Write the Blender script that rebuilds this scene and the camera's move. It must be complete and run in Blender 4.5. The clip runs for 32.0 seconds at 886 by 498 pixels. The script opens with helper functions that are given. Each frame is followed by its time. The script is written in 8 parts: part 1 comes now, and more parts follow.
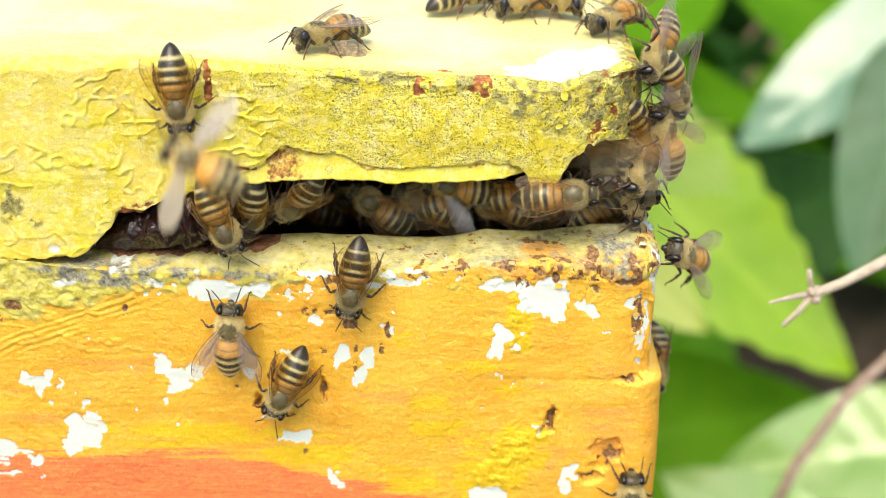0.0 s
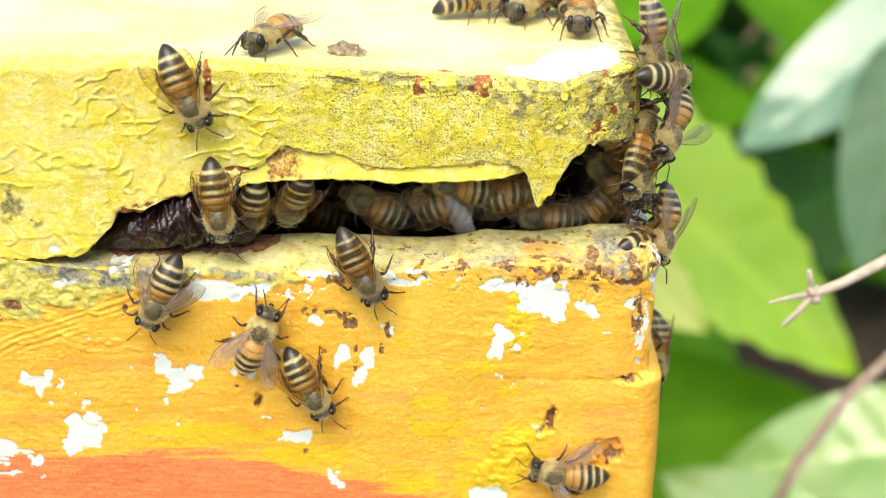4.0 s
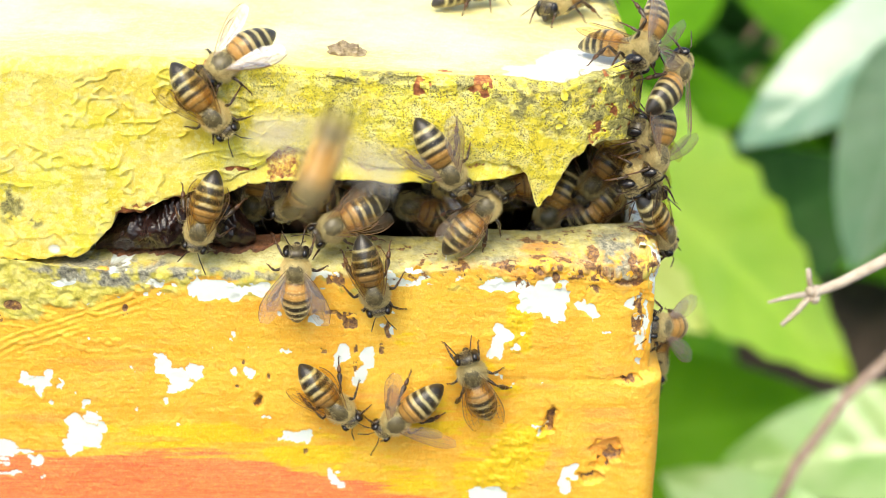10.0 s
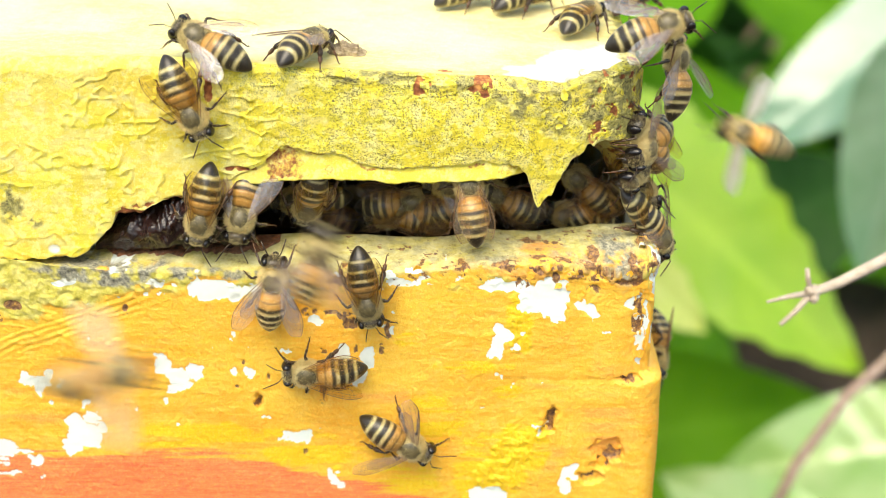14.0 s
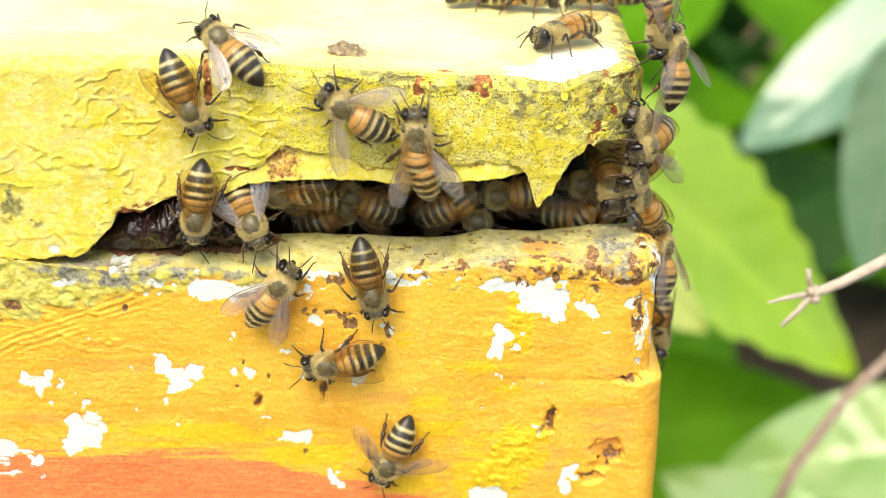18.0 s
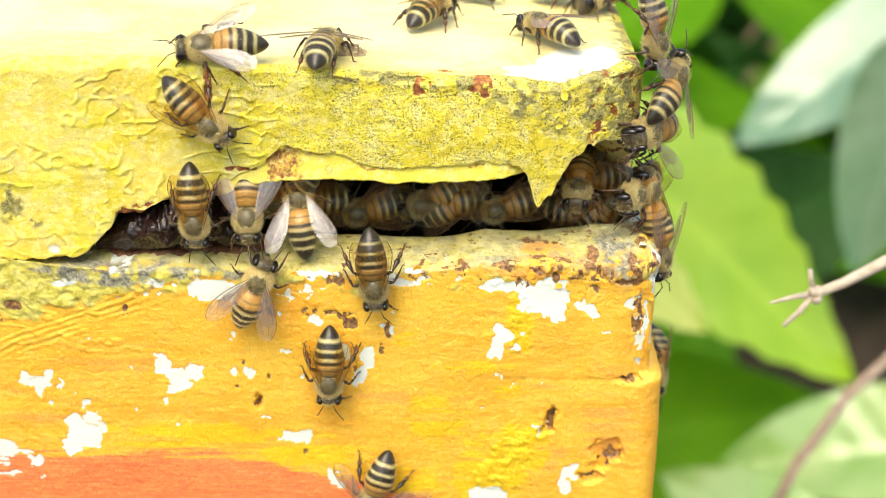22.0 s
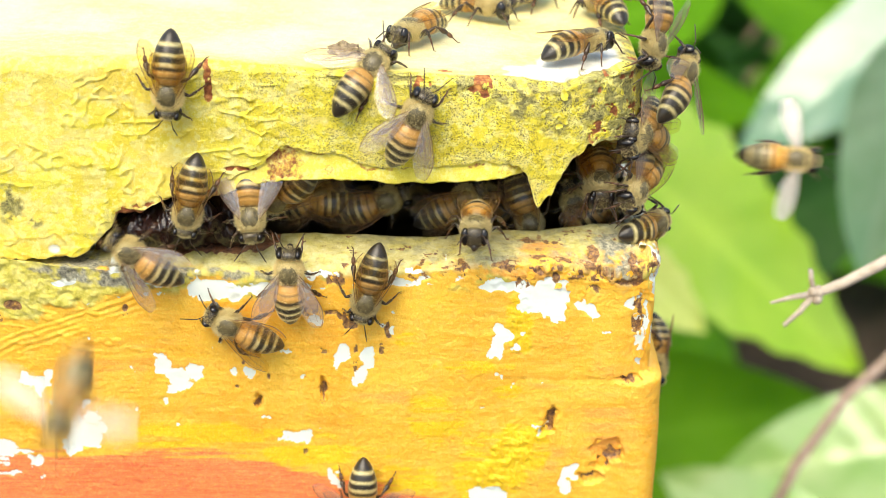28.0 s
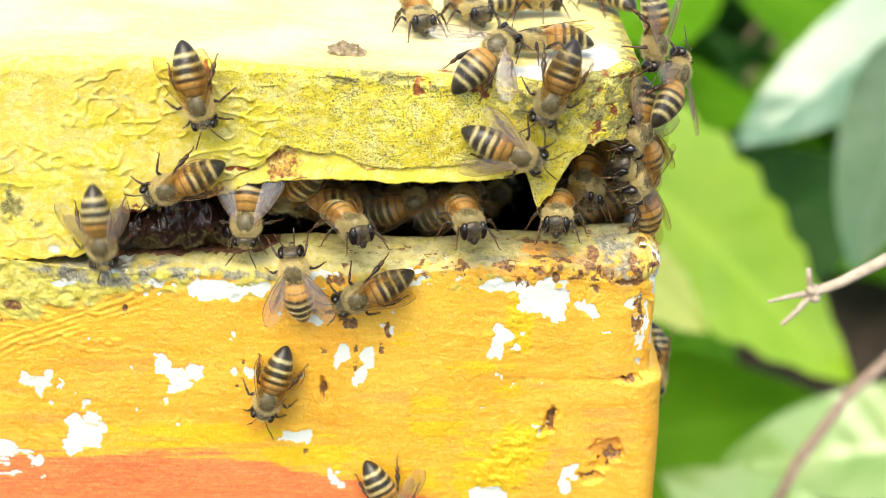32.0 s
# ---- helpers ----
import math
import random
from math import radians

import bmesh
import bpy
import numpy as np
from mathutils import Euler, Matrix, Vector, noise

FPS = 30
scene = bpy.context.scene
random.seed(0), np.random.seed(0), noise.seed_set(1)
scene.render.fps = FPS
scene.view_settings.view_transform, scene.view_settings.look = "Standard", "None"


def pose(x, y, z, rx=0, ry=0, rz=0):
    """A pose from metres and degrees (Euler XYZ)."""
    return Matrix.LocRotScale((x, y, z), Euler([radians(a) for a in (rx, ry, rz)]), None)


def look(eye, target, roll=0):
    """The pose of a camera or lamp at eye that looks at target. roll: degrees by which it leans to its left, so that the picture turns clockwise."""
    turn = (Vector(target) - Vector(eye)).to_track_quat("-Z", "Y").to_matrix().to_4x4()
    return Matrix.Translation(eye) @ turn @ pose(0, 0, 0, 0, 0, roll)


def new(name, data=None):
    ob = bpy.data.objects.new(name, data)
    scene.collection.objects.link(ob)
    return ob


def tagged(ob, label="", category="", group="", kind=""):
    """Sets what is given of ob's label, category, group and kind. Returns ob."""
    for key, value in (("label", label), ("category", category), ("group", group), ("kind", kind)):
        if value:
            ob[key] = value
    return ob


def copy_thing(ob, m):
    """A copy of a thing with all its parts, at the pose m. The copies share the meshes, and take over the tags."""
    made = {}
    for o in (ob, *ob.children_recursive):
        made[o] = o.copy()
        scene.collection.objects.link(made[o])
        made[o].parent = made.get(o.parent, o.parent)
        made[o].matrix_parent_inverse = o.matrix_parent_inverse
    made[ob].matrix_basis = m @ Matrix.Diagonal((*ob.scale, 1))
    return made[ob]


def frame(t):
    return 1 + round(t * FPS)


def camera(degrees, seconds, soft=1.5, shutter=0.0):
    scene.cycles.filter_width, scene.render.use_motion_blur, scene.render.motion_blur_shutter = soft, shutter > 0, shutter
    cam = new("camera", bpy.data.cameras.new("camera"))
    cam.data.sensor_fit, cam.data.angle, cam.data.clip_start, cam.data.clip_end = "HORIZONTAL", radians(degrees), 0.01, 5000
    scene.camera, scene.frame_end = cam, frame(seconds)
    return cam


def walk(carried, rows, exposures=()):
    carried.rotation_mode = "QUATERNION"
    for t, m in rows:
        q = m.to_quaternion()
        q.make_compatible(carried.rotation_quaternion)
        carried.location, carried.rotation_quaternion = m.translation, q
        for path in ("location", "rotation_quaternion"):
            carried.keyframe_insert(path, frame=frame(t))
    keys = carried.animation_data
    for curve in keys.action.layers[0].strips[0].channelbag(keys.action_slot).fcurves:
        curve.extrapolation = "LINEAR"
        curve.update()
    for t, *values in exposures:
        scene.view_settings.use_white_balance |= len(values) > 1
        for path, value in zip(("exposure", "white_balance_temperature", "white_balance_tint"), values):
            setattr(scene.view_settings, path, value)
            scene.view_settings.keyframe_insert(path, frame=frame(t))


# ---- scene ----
MM = 0.001
TILT = radians(25)
REACH = 0.0682 / math.tan(radians(17.5))
cam = camera(35, 32.0, soft=0.6, shutter=0.5)
cam.data.dof.use_dof = True
cam.data.dof.focus_distance = REACH - 0.001
cam.data.dof.aperture_fstop = 15.0
STAND = look((0, -REACH * math.cos(TILT), REACH * math.sin(TILT)), (0, 0, 0))
walk(cam, [(0, STAND), (32, STAND)], exposures=[(0, 0.96, 7250, 6), (3, 0.99, 7100, 6), (6, 1.03, 7000, 5.5), (8, 1.08, 7000, 4.5), (14, 1.09, 7250, 4.5), (18, 1.07, 7400, 4.5), (23, 1.02, 7500, 4.5), (28, 1.08, 7200, 5), (32, 1.08, 7200, 5)])

# ---- daylight: bright sky with a soft, hazy sun high over the camera's shoulder ----
world = bpy.data.worlds.new("sky")
scene.world = world
world.use_nodes = True
wn = world.node_tree
sky = wn.nodes.new("ShaderNodeTexSky")
sky.sky_type, sky.sun_disc = "NISHITA", False
sky.sun_elevation, sky.sun_rotation = radians(62), radians(200)
sky.air_density, sky.dust_density = 1.0, 3.0
wn.links.new(sky.outputs["Color"], wn.nodes["Background"].inputs["Color"])
wn.nodes["Background"].inputs["Strength"].default_value = 0.15
sun_data = bpy.data.lights.new("sun", "SUN")
sun_data.energy, sun_data.angle, sun_data.color = 1.5, radians(45), (1.0, 0.95, 0.86)
sun = new("sun", sun_data)
sun.matrix_world = look((-0.16, -0.43, 0.88), (0, 0, 0))


# ---- materials ----
def mat(name, rough=0.6, metal=0.0):
    m = bpy.data.materials.new(name)
    m.use_nodes = True
    p = m.node_tree.nodes["Principled BSDF"]
    p.inputs["Roughness"].default_value, p.inputs["Metallic"].default_value = rough, metal
    return m, m.node_tree, p


def node(tree, kind, **sets):
    n = tree.nodes.new(kind)
    for key, value in sets.items():
        n.inputs[key].default_value = value
    return n


def grain(tree, scale, detail=6.0, rough=0.6, vec=None):
    n = node(tree, "ShaderNodeTexNoise", Scale=scale, Detail=detail, Roughness=rough)
    if vec is None:
        vec = tree.nodes.new("ShaderNodeTexCoord").outputs["Object"]
    tree.links.new(vec, n.inputs["Vector"])
    return n.outputs["Fac"]


def grain_colour(tree, scale, vec):
    n = node(tree, "ShaderNodeTexNoise", Scale=scale, Detail=2.0)
    tree.links.new(vec, n.inputs["Vector"])
    return n.outputs["Color"]


def ramp(tree, fac, stops):
    r = tree.nodes.new("ShaderNodeValToRGB")
    while len(r.color_ramp.elements) < len(stops):
        r.color_ramp.elements.new(0.5)
    for e, (at, col) in zip(r.color_ramp.elements, stops):
        e.position, e.color = at, (*col, 1)
    tree.links.new(fac, r.inputs["Fac"])
    return r.outputs["Color"]


def mix(tree, fac, a, b):
    m = tree.nodes.new("ShaderNodeMix")
    m.data_type = "RGBA"
    for value, slot in ((fac, 0), (a, 6), (b, 7)):
        if isinstance(value, (int, float)):
            m.inputs[slot].default_value = value
        elif isinstance(value, tuple):
            m.inputs[slot].default_value = (*value, 1)
        else:
            tree.links.new(value, m.inputs[slot])
    return m.outputs[2]


def bump(tree, p, height, strength=0.4, distance=0.0003):
    b = node(tree, "ShaderNodeBump", Strength=strength, Distance=distance)
    tree.links.new(height, b.inputs["Height"])
    tree.links.new(b.outputs["Normal"], p.inputs["Normal"])


def masks(tree, name):
    a = tree.nodes.new("ShaderNodeAttribute")
    a.attribute_name = name
    s = tree.nodes.new("ShaderNodeSeparateColor")
    tree.links.new(a.outputs["Color"], s.inputs["Color"])
    return s.outputs["Red"], s.outputs["Green"], s.outputs["Blue"]


def speckled(name, dark, light, scale, rough=0.6, strength=0.4, distance=0.0003):
    m, tree, p = mat(name, rough)
    g = grain(tree, scale)
    tree.links.new(ramp(tree, g, [(0.3, dark), (0.7, light)]), p.inputs["Base Color"])
    bump(tree, p, grain(tree, scale * 3), strength, distance)
    return m


def fine_relief(tree, p, coord, coarse, fine, strength, smooth=None):
    """Paint skin: brush-made dimples with a fine grit on them, flatter where the smooth mask is set."""
    a, b = grain(tree, coarse, 3, 0.5, coord), grain(tree, fine, 4, 0.7, coord)
    total = node(tree, "ShaderNodeMath")
    total.operation = "MULTIPLY_ADD"
    tree.links.new(b, total.inputs[0])
    total.inputs[1].default_value = 0.55
    tree.links.new(a, total.inputs[2])
    bump(tree, p, total.outputs[0], strength, 0.0007)
    if smooth:
        flat = limit(tree, smooth, 1.25, 0.0)
        tree.links.new(times(tree, flat, strength), p.inputs["Normal"].links[0].from_node.inputs["Strength"])


def limit(tree, value, lo, hi):
    m = tree.nodes.new("ShaderNodeMapRange")
    m.interpolation_type = "SMOOTHSTEP"
    m.inputs["From Min"].default_value, m.inputs["From Max"].default_value = lo, hi
    tree.links.new(value, m.inputs["Value"])
    return m.outputs["Result"]


def times(tree, a, b):
    m = tree.nodes.new("ShaderNodeMath")
    m.operation = "MULTIPLY"
    for k, v in enumerate((a, b)):
        if isinstance(v, (int, float)):
            m.inputs[k].default_value = v
        else:
            tree.links.new(v, m.inputs[k])
    return m.outputs[0]


def ragged_edge(tree, mask, coord, size, amount, soft=0.06):
    """Sharpens a soft mask to a torn outline with fine teeth."""
    teeth = grain(tree, size, 6, 0.68, coord)
    m = tree.nodes.new("ShaderNodeMath")
    m.operation = "MULTIPLY_ADD"
    tree.links.new(teeth, m.inputs[0])
    m.inputs[1].default_value = amount
    tree.links.new(mask, m.inputs[2])
    return limit(tree, m.outputs[0], 0.5 + amount / 2 - soft, 0.5 + amount / 2 + soft)


def body_paint():
    """Orange, yellow and red brush paint over a white primer, chipped, with lichen and rust."""
    m, tree, p = mat("weathered_orange_paint", 0.42)
    chip, yellow, red = masks(tree, "paint")
    lichen, rust, moss = masks(tree, "wear")
    deck, salmon, _ = masks(tree, "deck")
    coord = tree.nodes.new("ShaderNodeTexCoord").outputs["Object"]
    stretch = node(tree, "ShaderNodeMapping", Scale=(0.06, 1, 1.0))
    tree.links.new(coord, stretch.inputs["Vector"])
    brush = grain(tree, 1500, 6, 0.7, stretch.outputs["Vector"])
    bristle = grain(tree, 3600, 4, 0.7, stretch.outputs["Vector"])
    wide = grain(tree, 70, 5, 0.6, coord)
    grit = grain(tree, 1600, 5, 0.7, coord)
    dust = grain(tree, 420, 6, 0.75, coord)
    pore = grain(tree, 5200, 3, 0.6, coord)
    chip = ragged_edge(tree, chip, coord, 1300, 0.9, 0.05)
    rust = ragged_edge(tree, rust, coord, 1700, 1.1, 0.24)
    yellow = ragged_edge(tree, yellow, stretch.outputs["Vector"], 1900, 0.9, 0.3)
    red = ragged_edge(tree, red, stretch.outputs["Vector"], 1300, 1.7, 0.22)
    col = ramp(tree, wide, [(0.32, (0.92, 0.40, 0.03)), (0.48, (0.94, 0.48, 0.04)), (0.66, (0.95, 0.57, 0.06))])
    col = mix(tree, times(tree, limit(tree, brush, 0.46, 0.62), 0.5), col, (0.94, 0.60, 0.09))
    col = mix(tree, times(tree, limit(tree, dust, 0.50, 0.62), 0.35), col, (0.95, 0.60, 0.13))
    col = mix(tree, times(tree, salmon, 0.6), col, ramp(tree, bristle, [(0.35, (0.88, 0.28, 0.07)), (0.65, (0.93, 0.44, 0.12))]))
    col = mix(tree, yellow, col, ramp(tree, bristle, [(0.3, (0.88, 0.50, 0.014)), (0.7, (0.90, 0.66, 0.025))]))
    col = mix(tree, red, col, ramp(tree, bristle, [(0.32, (0.88, 0.15, 0.065)), (0.50, (0.91, 0.22, 0.085)), (0.68, (0.95, 0.36, 0.11))]))
    col = mix(tree, times(tree, limit(tree, grit, 0.36, 0.30), 0.35), col, (0.50, 0.22, 0.04))
    knob = grain(tree, 2300, 3, 0.55, coord)
    col = mix(tree, times(tree, limit(tree, knob, 0.46, 0.34), 0.28), col, (0.92, 0.34, 0.03))
    col = mix(tree, times(tree, limit(tree, knob, 0.54, 0.66), 0.22), col, (0.97, 0.66, 0.16))
    col = mix(tree, times(tree, limit(tree, pore, 0.42, 0.28), 0.55), col, (0.74, 0.30, 0.025))
    col = mix(tree, times(tree, limit(tree, pore, 0.56, 0.68), 0.5), col, (0.97, 0.68, 0.15))
    col = mix(tree, deck, col, ramp(tree, dust, [(0.32, (0.22, 0.15, 0.045)), (0.43, (0.54, 0.48, 0.18)), (0.6, (0.70, 0.66, 0.34))]))
    col = mix(tree, moss, col, ramp(tree, dust, [(0.32, (0.30, 0.25, 0.03)), (0.44, (0.58, 0.51, 0.08)), (0.7, (0.76, 0.69, 0.24))]))
    col = mix(tree, chip, col, ramp(tree, dust, [(0.25, (0.70, 0.77, 0.70)), (0.5, (0.77, 0.83, 0.77))]))
    col = mix(tree, lichen, col, ramp(tree, grit, [(0.3, (0.07, 0.07, 0.055)), (0.5, (0.27, 0.26, 0.19)), (0.68, (0.52, 0.49, 0.34))]))
    col = mix(tree, rust, col, ramp(tree, grit, [(0.3, (0.05, 0.022, 0.014)), (0.47, (0.19, 0.095, 0.05)), (0.58, (0.36, 0.19, 0.06)), (0.7, (0.68, 0.38, 0.06))]))
    tree.links.new(col, p.inputs["Base Color"])
    tree.links.new(ramp(tree, moss, [(0, (0.42,) * 3), (1, (0.85,) * 3)]), p.inputs["Roughness"])
    fine_relief(tree, p, coord, 900, 2600, 0.5, chip)
    return m


def lid_paint():
    """Thick lemon-yellow paint, crusted and freckled with black lichen."""
    m, tree, p = mat("weathered_yellow_paint", 0.62)
    chip, speck, warm = masks(tree, "paint")
    lichen, rust, pale = masks(tree, "wear")
    coord = tree.nodes.new("ShaderNodeTexCoord").outputs["Object"]
    wide = grain(tree, 90, 5, 0.6, coord)
    crust = grain(tree, 700, 6, 0.75, coord)
    grit = grain(tree, 3400, 1.5, 0.6, coord)
    col = ramp(tree, wide, [(0.3, (0.72, 0.58, 0.030)), (0.5, (0.78, 0.67, 0.050)), (0.7, (0.80, 0.73, 0.11))])
    col = mix(tree, warm, col, ramp(tree, wide, [(0.3, (0.84, 0.58, 0.07)), (0.7, (0.87, 0.71, 0.14))]))
    col = mix(tree, times(tree, limit(tree, crust, 0.48, 0.60), 0.55), col, (0.87, 0.83, 0.32))
    col = mix(tree, times(tree, limit(tree, crust, 0.45, 0.36), 0.16), col, (0.54, 0.42, 0.03))
    col = mix(tree, pale, col, ramp(tree, crust, [(0.3, (0.76, 0.62, 0.16)), (0.7, (0.84, 0.78, 0.36))]))
    col = mix(tree, chip, col, ramp(tree, wide, [(0.3, (0.80, 0.80, 0.74)), (0.7, (0.86, 0.86, 0.80))]))
    col = mix(tree, lichen, col, ramp(tree, grain(tree, 1300, 5, 0.7, coord), [(0.3, (0.06, 0.06, 0.035)), (0.5, (0.30, 0.27, 0.08)), (0.72, (0.58, 0.52, 0.20))]))
    warp = tree.nodes.new("ShaderNodeVectorMath")
    warp.operation = "MULTIPLY_ADD"
    tree.links.new(grain_colour(tree, 2600, coord), warp.inputs[0])
    warp.inputs[1].default_value = (0.0005, 0.0005, 0.0005)
    tree.links.new(coord, warp.inputs[2])
    dotted = None
    for size, share, wide in ((5200.0, 0.40, 0.52), (2500.0, 0.74, 0.46)):
        cells = node(tree, "ShaderNodeTexVoronoi", Scale=size)
        tree.links.new(warp.outputs[0], cells.inputs["Vector"])
        pick = tree.nodes.new("ShaderNodeSeparateColor")
        tree.links.new(cells.outputs["Color"], pick.inputs["Color"])
        some = times(tree, limit(tree, cells.outputs["Distance"], wide, wide - 0.16), limit(tree, pick.outputs[0], share, share + 0.1))
        if dotted is None:
            dotted = some
        else:
            both = tree.nodes.new("ShaderNodeMath")
            both.operation = "MAXIMUM"
            tree.links.new(dotted, both.inputs[0])
            tree.links.new(some, both.inputs[1])
            dotted = both.outputs[0]
    pitted = tree.nodes.new("ShaderNodeMath")
    pitted.operation = "MAXIMUM"
    tree.links.new(dotted, pitted.inputs[0])
    tree.links.new(limit(tree, grain(tree, 2500, 6, 0.75, coord), 0.575, 0.62), pitted.inputs[1])
    dots = times(tree, pitted.outputs[0], times(tree, limit(tree, grain(tree, 330, 5, 0.75, coord), 0.32, 0.54), speck))
    col = mix(tree, dots, col, (0.075, 0.068, 0.03))
    col = mix(tree, times(tree, limit(tree, grain(tree, 5600, 3, 0.6, coord), 0.60, 0.70), 0.45), col, (0.90, 0.87, 0.40))
    rust = ragged_edge(tree, rust, coord, 1700, 0.7, 0.14)
    col = mix(tree, rust, col, ramp(tree, grain(tree, 1000, 4, 0.7, coord), [(0.3, (0.11, 0.032, 0.014)), (0.5, (0.33, 0.10, 0.03)), (0.66, (0.62, 0.30, 0.07))]))
    tree.links.new(col, p.inputs["Base Color"])
    fine_relief(tree, p, coord, 900, 3800, 0.5)
    return m


BODY_PAINT, LID_PAINT = body_paint(), lid_paint()


def propolis_mat():
    m, tree, p = mat("propolis", 0.15)
    tree.links.new(ramp(tree, grain(tree, 400), [(0.35, (0.006, 0.003, 0.003)), (0.6, (0.022, 0.008, 0.006)), (0.8, (0.08, 0.022, 0.012))]), p.inputs["Base Color"])
    bump(tree, p, grain(tree, 900, 5, 0.6), 0.55, 0.0005)
    return m


PROPOLIS = propolis_mat()
SMEAR = speckled("propolis_smear", (0.04, 0.014, 0.009), (0.40, 0.17, 0.075), 1100, 0.3, 0.9, 0.0005)
DARK_WOOD = speckled("dark_hive_wood", (0.03, 0.018, 0.01), (0.09, 0.055, 0.03), 60, 0.8)
SOIL = speckled("soil", (0.018, 0.012, 0.008), (0.09, 0.06, 0.04), 30, 0.95, 0.8, 0.01)
TWIG = speckled("pale_dry_twig", (0.38, 0.30, 0.22), (0.66, 0.58, 0.48), 400, 0.75, 0.6, 0.0004)
BROWN_TWIG = speckled("brown_twig", (0.10, 0.065, 0.045), (0.28, 0.20, 0.14), 300, 0.8, 0.6, 0.0004)
CRUMB = speckled("brown_crumb", (0.14, 0.09, 0.05), (0.55, 0.45, 0.30), 1100, 0.85, 0.9, 0.0005)


def leaf_mat(name, dark, light, through_col, rough):
    m, tree, p = mat(name, rough)
    coord = tree.nodes.new("ShaderNodeTexCoord").outputs["Object"]
    vein, edge, other = masks(tree, "vein")
    col = ramp(tree, grain(tree, 40, 5, 0.6, coord), [(0.3, dark), (0.7, light)])
    col = mix(tree, vein, col, tuple(min(1.0, c * 1.15 + 0.01) for c in light))
    tree.links.new(col, p.inputs["Base Color"])
    bump(tree, p, grain(tree, 220, 4, 0.6, coord), 0.35, 0.001)
    t = tree.nodes.new("ShaderNodeBsdfTranslucent")
    t.inputs["Color"].default_value = (*through_col, 1)
    mixer = tree.nodes.new("ShaderNodeMixShader")
    mixer.inputs[0].default_value = 0.42
    out = tree.nodes["Material Output"]
    tree.links.new(p.outputs[0], mixer.inputs[1])
    tree.links.new(t.outputs[0], mixer.inputs[2])
    tree.links.new(mixer.outputs[0], out.inputs["Surface"])
    return m


LEAF_LIME = leaf_mat("lime_leaf", (0.25, 0.50, 0.02), (0.42, 0.66, 0.05), (0.56, 0.90, 0.04), 0.45)
# lighter, yellower than the lime leaf: a highlight held in the colour
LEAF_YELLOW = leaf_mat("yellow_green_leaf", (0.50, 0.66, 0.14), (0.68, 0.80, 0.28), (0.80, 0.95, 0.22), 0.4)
LEAF_GREEN = leaf_mat("green_leaf", (0.08, 0.28, 0.012), (0.16, 0.42, 0.022), (0.22, 0.55, 0.012), 0.45)
LEAF_MID = leaf_mat("mid_green_leaf", (0.08, 0.25, 0.006), (0.14, 0.36, 0.010), (0.20, 0.52, 0.006), 0.55)
LEAF_MID.node_tree.nodes["Principled BSDF"].inputs["Specular IOR Level"].default_value = 0.12
# deep tone puts the shade between the leaves into their colour
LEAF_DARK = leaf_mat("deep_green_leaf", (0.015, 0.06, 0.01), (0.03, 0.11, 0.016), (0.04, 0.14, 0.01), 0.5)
# blue in the base colour adds to the sky sheen of the coat
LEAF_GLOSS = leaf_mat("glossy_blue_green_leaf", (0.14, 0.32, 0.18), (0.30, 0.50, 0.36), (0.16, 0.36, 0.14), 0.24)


LEAF_GLOSS.node_tree.nodes["Principled BSDF"].inputs["Coat Weight"].default_value = 1.0
LEAF_GLOSS.node_tree.nodes["Principled BSDF"].inputs["Coat IOR"].default_value = 1.7
LEAF_GLOSS.node_tree.nodes["Principled BSDF"].inputs["Coat Roughness"].default_value = 0.12
LEAF_GREEN.node_tree.nodes["Principled BSDF"].inputs["Specular IOR Level"].default_value = 0.2
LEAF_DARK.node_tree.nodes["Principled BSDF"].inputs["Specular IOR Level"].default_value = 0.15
# base paled for a sunlit look; the coat adds real sheen
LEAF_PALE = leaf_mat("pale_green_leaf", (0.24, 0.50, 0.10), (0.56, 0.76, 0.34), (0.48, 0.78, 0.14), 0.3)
for waxy in (LEAF_PALE, LEAF_LIME):
    waxy.node_tree.nodes["Principled BSDF"].inputs["Coat Weight"].default_value = 0.9 if waxy is LEAF_PALE else 0.35
    waxy.node_tree.nodes["Principled BSDF"].inputs["Coat IOR"].default_value = 1.8
    waxy.node_tree.nodes["Principled BSDF"].inputs["Coat Roughness"].default_value = 0.15


